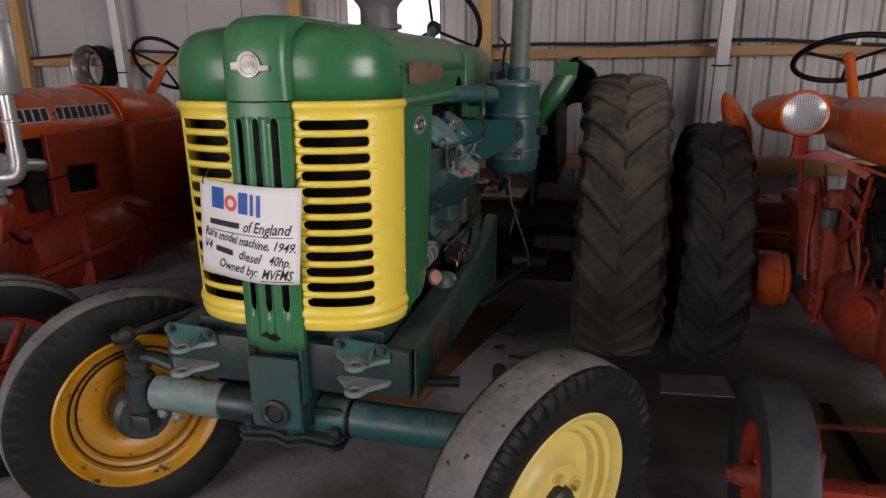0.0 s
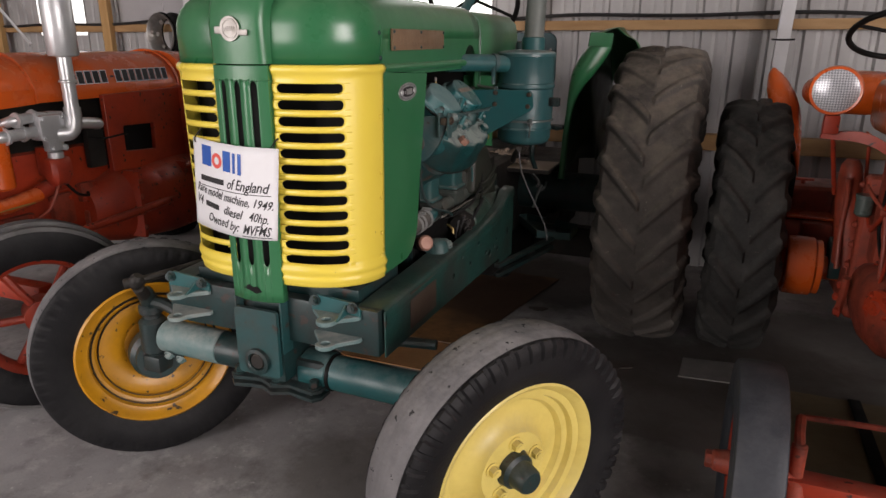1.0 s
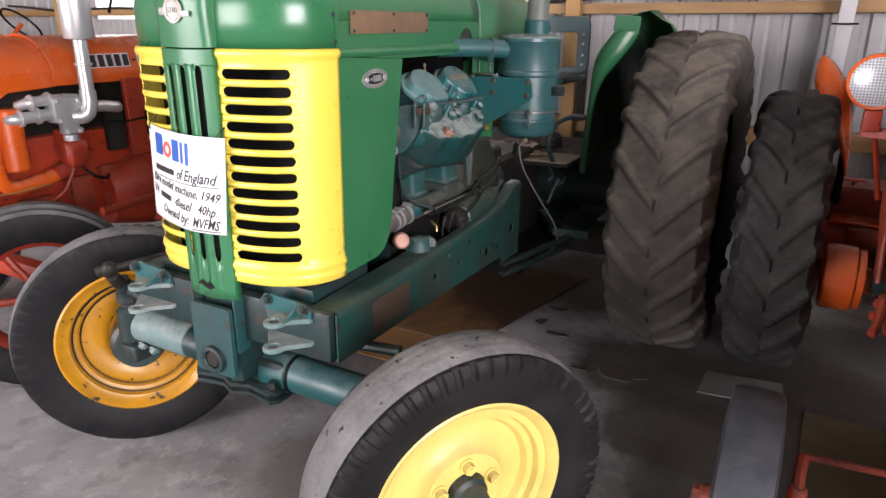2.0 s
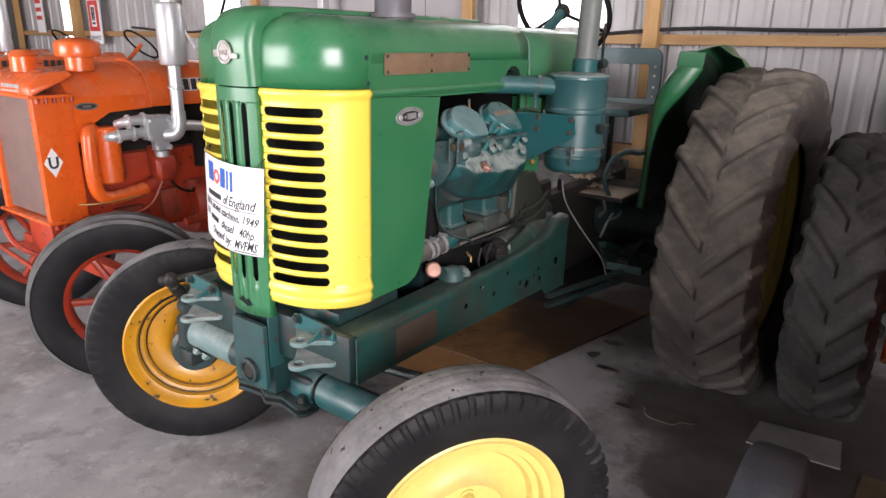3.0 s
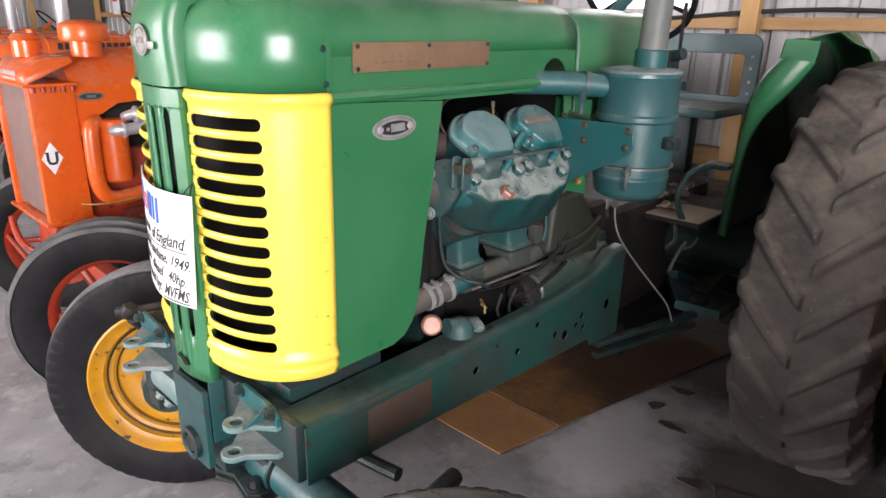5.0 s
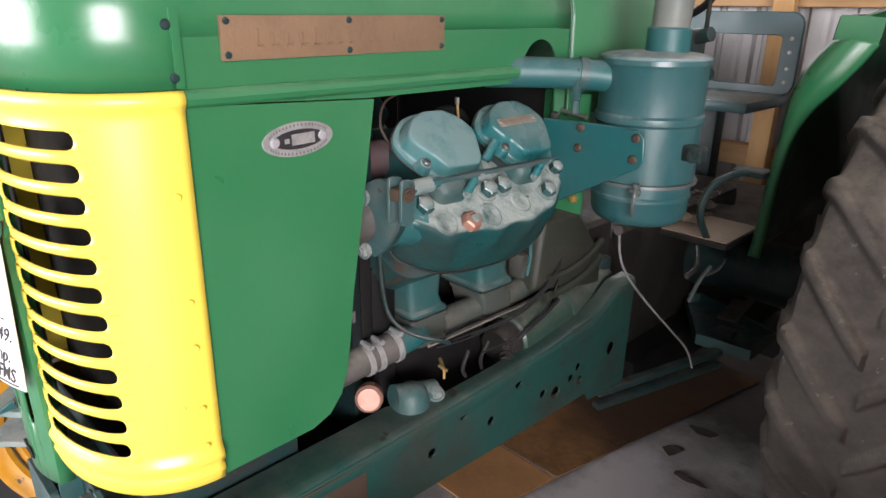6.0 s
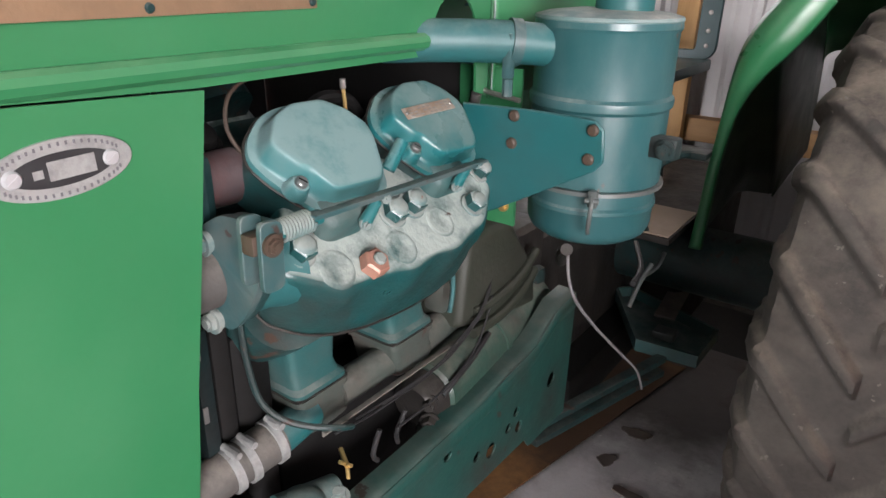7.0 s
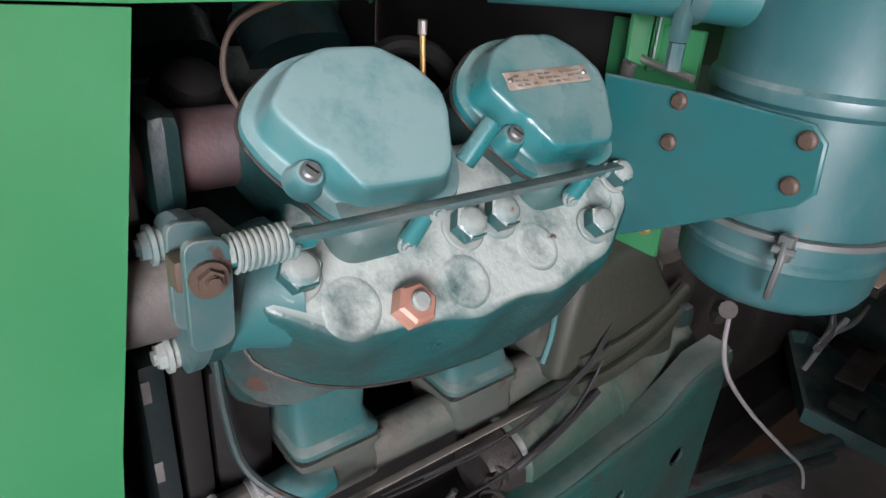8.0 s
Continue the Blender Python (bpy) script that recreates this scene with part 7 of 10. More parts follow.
def ports():
    # two water ports under the head: duct, flange, lower elbow
    for y0, y1, x1, ztop, low in ((0.558, 0.648, 0.283, 1.045, 0.020), (0.736, 0.832, 0.300, 1.030, 0.008)):
        shift = 0.022
        bm = bmesh.new()
        loops = []
        for z, dx, dy, s in ((ztop, 0.0, 0.000, 0), (0.985, -0.006, 0.004, 0.004), (0.966, -0.004, 0.002, 0.008), (0.960, 0.003, -0.004, 0.009), (0.954, 0.003, -0.004, 0.010)):
            poly = chamfer_poly([(0.17, y0 + dy + s), (x1 + dx, y0 + dy + s), (x1 + dx, y1 - dy + s), (0.17, y1 - dy + s)], 0.016)
            loops.append([Vector((x, y, z - (low if z < 0.99 else 0.0))) for x, y in poly][::-1])
        loft(bm, loops)
        up = part("water_port", bm, TEAL_PORT, tractor, "teal water port below the head", angle=40)
        bm = bmesh.new()
        loops = []
        for z, dx, dy, s in ((0.950, 0.004, -0.005, 0.010), (0.941, 0.004, -0.005, 0.011), (0.938, 0.0, 0.0, 0.012), (0.888, -0.002, 0.004, shift), (0.876, -0.012, 0.012, shift)):
            poly = chamfer_poly([(0.20, y0 + dy + s), (x1 + dx, y0 + dy + s), (x1 + dx, y1 - dy + s), (0.20, y1 - dy + s)], 0.014)
            loops.append([Vector((x, y, z - low)) for x, y in poly][::-1])
        loft(bm, loops)
        part("port_elbow", bm, PORT_GREY, up, "grey dusty port elbow", angle=40)
        bm = bmesh.new()
        add_box(bm, (0.19, y0 + 0.008, 0.9495 - low), (x1 + 0.0015, y1 + 0.012, 0.9545 - low))
        part("gasket", bm, GREASE, up)
    for a, b in (((0.262, 0.655, 0.893), (0.266, 0.770, 0.896)), ((0.268, 0.848, 0.892), (0.262, 0.99, 0.900))):
        bm = bmesh.new()
        add_cyl(bm, a, b, 0.0265, seg=22)
        part("water_pipe", bm, PORT_GREY, tractor, "dusty grey-green water pipe")
    bm = bmesh.new()
    add_box(bm, (0.24, 0.895, 0.925), (0.285, 0.955, 0.985), 0.012, None)
    part("side_boss", bm, PORT_GREY, tractor)
    m, ln = frame_to((0.312, 0.580, 0.886), (0.312, 0.925, 0.884))
    bm = bmesh.new()
    add_box(bm, (-0.0015, -0.0045, 0), (0.0015, 0.0045, ln), 0.0005, m)
    add_box(bm, (-0.008, 0.0025, 0), (0.0015, 0.0045, ln), 0.0005, m)
    part("conduit_rail", bm, RAIL_PALE, tractor, "thin dusty metal rail along the engine side")
    # bottom hose with its clamps
    bm = bmesh.new()
    add_tube(bm, [(0.252, 0.30, 0.862), (0.258, 0.38, 0.872), (0.266, 0.46, 0.884), (0.272, 0.535, 0.890)], 0.0295, 22)
    hs = part("bottom_hose", bm, HOSE, tractor, "grey bottom radiator hose with steel clamps")
    for y in (0.455, 0.478, 0.520):
        bm = bmesh.new()
        z, x = 0.872 + 0.018 * (y - 0.38) / 0.155, 0.258 + 0.014 * (y - 0.38) / 0.155
        mm, ln = frame_to((x, y, z), (x + 0.001, y + 0.013, z + 0.0015))
        add_lathe(bm, [(0.029, 0), (0.0325, 0.001), (0.0325, ln - 0.001), (0.029, ln)], 24, mm, True)
        hc = part("hose_clamp", bm, STEEL_WORN, hs)
        bm = bmesh.new()
        add_box(bm, (x + 0.002, y + 0.001, z + 0.030), (x + 0.020, y + 0.012, z + 0.040), 0.002)
        add_cyl(bm, (x + 0.026, y + 0.006, z + 0.036), (x - 0.006, y + 0.006, z + 0.036), 0.005, seg=10)
        part("clamp_screw", bm, STEEL_WORN, hc)
    bm = bmesh.new()
    add_tube(bm, [(0.272, 0.532, 0.890), (0.270, 0.56, 0.891), (0.264, 0.60, 0.893)], 0.026, 18)
    part("pipe_stub", bm, TEAL, tractor)
    # filler with copper cap, and a rounded teal housing on the rail
    bm = bmesh.new()
    add_cyl(bm, (0.27, 0.47, 0.815), (0.300, 0.444, 0.829), 0.020, seg=20)
    part("filler_neck", bm, BLACK, tractor)
    bm = bmesh.new()
    mm, ln = frame_to((0.298, 0.446, 0.828), (0.325, 0.422, 0.840))
    prof = [(0, 0), (0.0235, 0), (0.0245, 0.004), (0.0245, ln - 0.006), (0.020, ln), (0.012, ln + 0.0005), (0, ln)]
    # knurled wall: alternate radii round the cap
    rows = []
    for r, z in prof[1:-1]:
        rows.append([mm @ Vector(((r + (0.0012 if i % 2 and 0 < z < ln - 0.001 else 0)) * math.cos(math.pi * i / 28), (r + (0.0012 if i % 2 and 0 < z < ln - 0.001 else 0)) * math.sin(math.pi * i / 28), z)) for i in range(56)])
    loft(bm, rows)
    part("filler_cap", bm, COPPER, tractor, "ribbed pinkish copper filler cap")
    bm = bmesh.new()
    add_lathe(bm, [(0, 0.052), (0.018, 0.050), (0.030, 0.040), (0.036, 0.022), (0.038, 0.0), (0, 0)], 24, Matrix.Translation((0.318, 0.530, 0.772)))
    add_cyl(bm, (0.30, 0.50, 0.80), (0.32, 0.59, 0.785), 0.024, seg=18)
    part("pump_body", bm, TEAL_PORT, tractor, "rounded teal pump body on the frame rail")
    bm = bmesh.new()
    add_bolt(bm, (0.335, 0.580, 0.786), (0.2, -0.2, 1), 0.012, 0.016)
    part("bolt", bm, TEAL_DUSTY, tractor)
    bm = bmesh.new()
    add_cyl(bm, (0.325, 0.60, 0.855), (0.352, 0.585, 0.848), 0.0035, seg=10)
    add_cyl(bm, (0.345, 0.578, 0.857), (0.349, 0.596, 0.840), 0.003, seg=8)
    add_cyl(bm, (0.352, 0.585, 0.848), (0.354, 0.584, 0.830), 0.003, seg=8)
    part("drain_tap", bm, BRASS, tractor, "small brass drain tap")
    # starter motor
    bm = bmesh.new()
    add_cyl(bm, (0.290, 0.845, 0.800), (0.272, 1.245, 0.820), 0.055, seg=32, bevel=0.006)
    st = part("starter_motor", bm, STARTER_GREEN, tractor, "grimy green cylindrical starter motor beside the frame")
    bm = bmesh.new()
    add_cyl(bm, (0.294, 0.800, 0.796), (0.290, 0.847, 0.799), 0.042, 0.050, seg=32, bevel=0.006)
    part("end_cap", bm, GREASE, st)
    bm = bmesh.new()
    mm, ln = frame_to((0.2815, 1.035, 0.8095), (0.2808, 1.052, 0.8105))
    add_lathe(bm, [(0.054, 0), (0.0585, 0.001), (0.0585, ln - 0.001), (0.054, ln)], 30, mm, True)
    part("band", bm, STARTER_GREEN, st)
    for x, y, z, r in ((0.322, 0.812, 0.812, 0.010), (0.330, 0.802, 0.782, 0.012), (0.318, 0.800, 0.764, 0.009)):
        bm = bmesh.new()
        add_bolt(bm, (x, y, z), (0.5, -1, 0), r, 0.018)
        part("terminal", bm, GREASE, st)
    bm = bmesh.new()
    add_tube(bm, [(0.335, 0.83, 0.82), (0.338, 0.87, 0.838), (0.330, 0.93, 0.846), (0.322, 0.99, 0.862)], 0.005, 10)
    part("starter_lead", bm, CABLE, st)
    # bell housing cover, olive with dust: flat upper face over two rolled ridges
    bm = bmesh.new()
    loops = []
    for x, g in ((0.14, 0.0), (0.298, 0.0), (0.310, 0.005), (0.314, 0.012)):
        poly = chamfer_poly([(0.905 + g, 0.90 + g), (1.185 - g, 0.84 + g), (1.172 - g, 0.93), (1.068 - g, 1.064 - g), (0.925 + g, 1.064 - g)], 0.012)
        loops.append([Vector((x, y, z)) for y, z in poly])
    loft(bm, loops)
    bh = part("bell_housing", bm, OLIVE, tractor, "dull olive bell housing cover", angle=40)
    for dz, r in ((0.0, 0.009), (-0.042, 0.010)):
        bm = bmesh.new()
        add_tube(bm, [(0.316, 0.945, 0.922 + dz), (0.319, 1.02, 0.924 + dz), (0.318, 1.10, 0.938 + dz), (0.312, 1.172, 0.965 + dz)], r, 10)
        part("housing_ridge", bm, OLIVE, bh)
    bm = bmesh.new()
    add_box(bm, (0.20, 1.21, 0.60), (0.30, 1.26, 0.90), 0.02)
    part("clutch_housing", bm, TEAL_DARK, tractor)
    # crankcase and valley are blackened for shade; the bulkhead is an added closure
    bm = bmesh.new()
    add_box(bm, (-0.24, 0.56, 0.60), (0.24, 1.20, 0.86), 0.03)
    part("crankcase", bm, BLACK, tractor, "crankcase blackened for the shade of the bay")
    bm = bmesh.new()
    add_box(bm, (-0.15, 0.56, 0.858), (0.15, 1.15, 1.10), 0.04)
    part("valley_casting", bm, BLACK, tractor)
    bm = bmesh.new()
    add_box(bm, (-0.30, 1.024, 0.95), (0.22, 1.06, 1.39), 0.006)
    part("bulkhead", bm, BLACK, tractor, "added black plate that closes the bay behind the engine")
    bm = bmesh.new()
    add_box(bm, (0.225, 1.015, 1.07), (0.345, 1.022, 1.335), 0.002)
    part("tank_bracket", bm, GREEN, tractor, "green sheet-metal tank bracket")
    bm = bmesh.new()
    add_bolt(bm, (0.325, 1.013, 1.105), (0, -1, 0), 0.007, 0.008)
    part("bolt", bm, BRASS, tractor)
    bm = bmesh.new()
    add_tube(bm, [(0.268, 1.005, 1.285), (0.285, 0.995, 1.300), (0.30, 0.99, 1.298), (0.36, 0.985, 1.292)], 0.0045, 8)
    tap = part("fuel_tap", bm, STEEL, tractor, "small steel fuel tap and pipe")
    bm = bmesh.new()
    add_cyl(bm, (0.262, 1.005, 1.27), (0.270, 1.0, 1.292), 0.009, seg=12)
    part("tap_body", bm, STEEL, tap)


RAIL_PALE = surface("dusty_pale_strip", (0.20, 0.185, 0.16), (0.11, 0.10, 0.088), 0.6, metal=0.2, fine=90, coarse=16, amount=0.8, bump=0.2)
OLIVE = surface("dull_olive_paint", (0.019, 0.024, 0.016), (0.027, 0.027, 0.021), 0.6, fine=80, coarse=6, amount=0.8, bump=0.2, dust=(0.11, 0.11, 0.085), dust_sheen_amount=0.3)
PORT_GREY = surface("dusty_grey_green_casting", (0.038, 0.055, 0.048), (0.078, 0.071, 0.060), 0.6, fine=80, coarse=12, amount=0.8, bump=0.25, dust=(0.22, 0.21, 0.18), dust_sheen_amount=0.5, chips=(0.05, 0.03, 0.025))
STARTER_GREEN = surface("grimy_green_enamel", (0.022, 0.062, 0.046), (0.042, 0.042, 0.035), 0.4, fine=80, coarse=10, amount=0.8, bump=0.2, dust=DUST, dust_sheen_amount=0.3)
ports()


def wiring():
    def cable(name, pts, r, mat, label=""):
        bm = bmesh.new()
        add_tube(bm, pts, r, 8)
        part(name, bm, mat, tractor, label)

    cable("coolant_tube", [(0.268, 0.500, 1.085), (0.270, 0.503, 1.02), (0.280, 0.512, 0.96), (0.305, 0.540, 0.925), (0.335, 0.585, 0.905), (0.335, 0.615, 0.889)], 0.0045, TEAL_DARK, "thin teal-grey rubber tube")
    cable("wire", [(0.316, 0.600, 0.876), (0.320, 0.68, 0.868), (0.320, 0.78, 0.866), (0.322, 0.87, 0.874), (0.325, 0.955, 0.915), (0.32, 1.0, 0.935)], 0.0016, CABLE)
    for k in range(3):
        cable("wire", [(0.318 + 0.002 * k, 0.64 + 0.055 * k, 0.878 - 0.006 * k), (0.322, 0.76 + 0.03 * k, 0.874 - 0.003 * k), (0.324, 0.87, 0.880 + 0.005 * k), (0.326, 0.950, 0.918 + 0.004 * k), (0.306, 1.03, 0.955 + 0.012 * k)], 0.0014, CABLE)
    cable("wire", [(0.345, 0.70, 0.838), (0.340, 0.82, 0.835), (0.332, 0.93, 0.862), (0.322, 0.995, 0.925)], 0.0020, CABLE)
    cable("wire", [(0.300, 0.90, 1.02), (0.312, 0.885, 0.985), (0.318, 0.868, 0.955)], 0.004, TEAL)
    cable("wire", [(0.345, 0.66, 0.86), (0.34, 0.65, 0.82), (0.33, 0.67, 0.79)], 0.004, CABLE)
    cable("wire", [(0.345, 0.72, 0.86), (0.335, 0.71, 0.82), (0.32, 0.73, 0.78)], 0.004, CABLE)
    cable("control_cable", [(0.465, 0.985, 1.072), (0.468, 0.99, 1.02), (0.472, 1.02, 0.965), (0.482, 1.10, 0.88), (0.495, 1.22, 0.77), (0.502, 1.32, 0.68), (0.500, 1.38, 0.60)], 0.0028, RUBBER_WORN, "grey drain tube hanging from the air cleaner")
    cable("battery_cable", [(0.44, 1.40, 0.842), (0.42, 1.5, 0.84), (0.36, 1.62, 0.85)], 0.007, CABLE)
    # drop arm to the floor step
    for z in (0.515, 0.472):
        bm = bmesh.new()
        mm, ln = frame_to((0.315, 1.22, z - 0.01), (0.46, 1.665, z + 0.012))
        add_box(bm, (-0.014, -0.009, 0), (0.014, 0.009, ln), 0.003, mm)
        part("step_strut", bm, TEAL_DARK, tractor)
    bm = bmesh.new()
    add_tube(bm, [(0.465, 0.98, 1.07), (0.44, 1.02, 1.045), (0.42, 1.06, 1.01)], 0.010, 10)
    part("drain_elbow", bm, GREASE, tractor)


wiring()


def step_tray():
    bm = bmesh.new()
    outer = [(0.385, 1.655), (0.548, 1.668), (0.552, 1.85), (0.25, 1.97), (0.21, 1.93)]
    add_plate(bm, outer, [inset_loop(outer, 0.012)], 0.034, Matrix.Translation((0, 0, 0.528)))
    add_plate(bm, outer, [], 0.004, Matrix.Translation((0, 0, 0.526)))
    part("foot_step", bm, TEAL_PORT, tractor, "shallow teal step tray below the foot plate")
    # pedal and a bent lever above the foot plate
    bm = bmesh.new()
    add_tube(bm, [(0.36, 1.68, 0.862), (0.345, 1.64, 0.95), (0.36, 1.67, 1.03), (0.40, 1.74, 1.06), (0.43, 1.80, 1.05)], 0.011, 10)
    bp = part("brake_pedal", bm, TEAL_DARK, tractor, "dark teal brake pedal on a bent arm")
    bm = bmesh.new()
    add_box(bm, (0.37, 1.76, 1.048), (0.46, 1.84, 1.066), 0.006)
    part("pad", bm, TEAL_DARK, bp)
    bm = bmesh.new()
    add_tube(bm, [(0.385, 1.56, 0.70), (0.395, 1.59, 0.76), (0.405, 1.63, 0.800)], 0.006, 8)
    add_tube(bm, [(0.398, 1.60, 0.775), (0.405, 1.68, 0.775), (0.40, 1.74, 0.790)], 0.006, 8)
    part("linkage_arm", bm, STEEL_DULL, tractor, "worn grey linkage arm")
    # a flat bar that lies across the tray, and a block in it
    bm = bmesh.new()
    mm, ln = frame_to((0.40, 1.84, 0.552), (0.37, 2.26, 0.60))
    add_box(bm, (-0.030, -0.004, 0), (0.030, 0.004, ln), 0.002, mm)
    part("tray_bar", bm, RAIL_PALE, tractor, "dusty grey flat bar across the step tray")
    bm = bmesh.new()
    add_box(bm, (0.40, 1.74, 0.532), (0.46, 1.79, 0.556), 0.006)
    part("tray_block", bm, STEEL_DULL, tractor)
    # throttle quadrant at the cowl
    bm = bmesh.new()
    add_box(bm, (0.30, 1.46, 1.30), (0.33, 1.56, 1.46), 0.012)
    add_cyl(bm, (0.33, 1.50, 1.44), (0.37, 1.49, 1.45), 0.018, seg=14)
    add_cyl(bm, (0.33, 1.53, 1.35), (0.37, 1.52, 1.35), 0.014, seg=14)
    part("throttle_box", bm, TEAL_DARK, tractor)
    bm = bmesh.new()
    add_tube(bm, [(0.35, 1.50, 1.45), (0.36, 1.48, 1.53), (0.37, 1.46, 1.57), (0.33, 1.55, 1.60)], 0.006, 8)
    part("throttle_lever", bm, GREASE, tractor)


step_tray()


def rubbish():
    rnd = random.Random(11)
    t = thing("rag_heap", (0.28, 1.75, 0.862), "crumpled dusty rags and cardboard on the foot plate", "rag")
    for i in range(14):
        bm = bmesh.new()
        cx, cy = rnd.uniform(0.10, 0.36), rnd.uniform(1.72, 2.02)
        w, d = rnd.uniform(0.05, 0.11), rnd.uniform(0.04, 0.08)
        seed = rnd.uniform(0, 50)
        vs = add_grid(bm, lambda u, v: Vector((cx + (u - 0.5) * w, cy + (v - 0.5) * d, 0.872 + 0.008 * i * 0.5 + 0.030 * abs(noise.noise(Vector((u * 2.5 + seed, v * 2.5, 0)))))), 8, 8)
        ob = part("scrap", bm, PALE_CARD if i % 3 else OIL, t)
        thicken(ob, 0.003)
    bm = bmesh.new()
    add_box(bm, (0.20, 1.665, 0.8635), (0.425, 1.90, 0.867), 0.001)
    part("card", bm, PALE_CARD, t)


rubbish()


# ---- the hand-lettered sign on the grille
def grille_sign():
    tl, tr = Vector((-0.185, -0.008, 1.210)), Vector((0.1135, -0.036, 1.197))
    ex = (tr - tl).normalized()
    ez = Vector((0, 0, 1)) - ex * ex.z
    ez.normalize()
    ny = ex.cross(ez)
    m = Matrix(((ex.x, ez.x, ny.x, tl.x), (ex.y, ez.y, ny.y, tl.y), (ex.z, ez.z, ny.z, tl.z), (0, 0, 0, 1)))
    w, h = 0.300, 0.248
    t = thing("sign_board", (tl.x, tl.y, 0.95), "white hand-lettered card sign wired to the grille", "sign")

    def bent(bm):
        # the card bows over the centre strip
        for v in bm.verts:
            p = m.inverted() @ v.co
            u, vv = p.x / w, -p.y / h
            q = (u - 0.62) / (0.62 if u < 0.62 else 0.38)
            p.z += 0.036 * (1 - abs(q) ** 1.8) + 0.002 + 0.007 * vv * u
            p.x -= 0.010 * vv
            v.co = m @ p
        return bm

    bm = bmesh.new()
    add_grid(bm, lambda u, v: m @ Vector((w * u, -h * v, 0.0)), 24, 10)
    thicken(part("card", bent(bm), CARD_WHITE, t), 0.0022, 1.0)
    ins = m @ Matrix.Translation((0, 0, 0.0030))

    def bars(bm, u0, v0, u1, v1, slope=0.0):
        k = max(1, int((u1 - u0) * w / 0.012))
        for q in range(k):
            a, b = u0 + (u1 - u0) * q / k, u0 + (u1 - u0) * (q + 1) / k
            dv = slope * (a - u0)
            add_box(bm, (a * w, -(v1 + dv) * h, 0), (b * w, -(v0 + dv) * h, 0.0006), 0, ins)

    def written(bm, words, size, u0, v0, u1, tilt=0.0):
        """Slanted words from u0 to u1 on the base line v0."""
        tmp = bmesh.new()
        text_mesh(words, size, Matrix(), tmp, 0.32, 0.0003, bold=0.0004)
        x0, x1 = min(v.co.x for v in tmp.verts), max(v.co.x for v in tmp.verts)
        f = (u1 - u0) * w / (x1 - x0)
        mm = ins @ Matrix.Translation((u0 * w, -v0 * h, 0)) @ Matrix.Rotation(radians(tilt), 4, "Z")
        for v in tmp.verts:
            x = (v.co.x - x0) * f
            v.co = mm @ Vector((x, v.co.y + 0.0012 * math.sin(x * 95 + size * 900), v.co.z))
        me = bpy.data.meshes.new("words")
        tmp.to_mesh(me)
        tmp.free()
        bm.from_mesh(me)
        bpy.data.meshes.remove(me)

    for u0, v0, u1, v1 in ((0.16, 0.055, 0.305, 0.275), (0.47, 0.075, 0.565, 0.295), (0.59, 0.085, 0.62, 0.30), (0.65, 0.085, 0.685, 0.31)):
        bm = bmesh.new()
        bars(bm, u0, v0, u1, v1, 0.03)
        part("blue_mark", bent(bm), BLUE_INK, t, "plain blue block of a printed mark")
    bm = bmesh.new()
    add_lathe(bm, [(0.0105, 0), (0.0205, 0), (0.0205, 0.0006), (0.0105, 0.0006)], 32, ins @ Matrix.Translation((0.385 * w, -0.200 * h, 0)), True)
    part("red_mark", bent(bm), RED_INK, t, "plain red ring of a printed mark")
    bm = bmesh.new()
    bars(bm, 0.13, 0.395, 0.475, 0.455)
    written(bm, "of England", 0.040, 0.52, 0.475, 0.94, -1)
    bars(bm, 0.13, 0.505, 0.95, 0.513)
    part("lettering", bent(bm), INK, t, "black handwritten words, underlined")
    bm = bmesh.new()
    written(bm, "Rare model machine, 1949.", 0.034, 0.055, 0.585, 0.97, -4.0)
    part("lettering", bent(bm), INK, t, "black handwritten words")
    bm = bmesh.new()
    written(bm, "V4", 0.038, 0.055, 0.725, 0.15, -5)
    bars(bm, 0.20, 0.675, 0.40, 0.735, 0.1)
    written(bm, "diesel", 0.036, 0.47, 0.775, 0.70, -4)
    written(bm, "40hp.", 0.036, 0.76, 0.800, 0.93, -4)
    part("lettering", bent(bm), INK, t, "black handwritten words")
    bm = bmesh.new()
    written(bm, "Owned by:", 0.036, 0.24, 0.905, 0.66, -3.5)
    written(bm, "MVFMS", 0.038, 0.70, 0.945, 0.955, -3)
    bars(bm, 0.69, 0.972, 0.96, 0.979)
    part("lettering", bent(bm), INK, t, "black handwritten words, underlined")
    for x in (0.018, 0.284):
        bm = bmesh.new()
        add_lathe(bm, [(0.003, 0.004), (0.005, 0.004), (0.005, 0.005), (0.003, 0.005)], 14, m @ Matrix.Translation((x, -0.020, 0)), True)
        add_tube(bm, [m @ Vector((x, -0.020, 0.004)), m @ Vector((x - 0.006, -0.006, 0.012)), m @ Vector((x + 0.004, 0.012, 0.008)), m @ Vector((x + 0.010, 0.024, -0.004)), m @ Vector((x - 0.004, 0.014, -0.006)), m @ Vector((x - 0.008, -0.030, 0.004))], 0.0014, 6)
        part("wire_tie", bm, GREASE, t, "twisted rusty wire tie")


grille_sign()

# ---- the orange-red tractor beside the large tyre
def section_loft(bm, secs, n=20, power=3.2, cap=True):
    """Rounded sections along y: (y, centre x, half width, bottom, top)."""
    loops = []
    for y, cx, hw, z0, z1 in secs:
        loop = []
        for i in range(n):
            a = 2 * math.pi * i / n
            c, s = math.cos(a), math.sin(a)
            loop.append(Vector((cx + hw * math.copysign(abs(c) ** (2 / power), c), y, (z0 + z1) / 2 + (z1 - z0) / 2 * math.copysign(abs(s) ** (2 / power), s))))
        loops.append(loop)
    loft(bm, loops, cap)


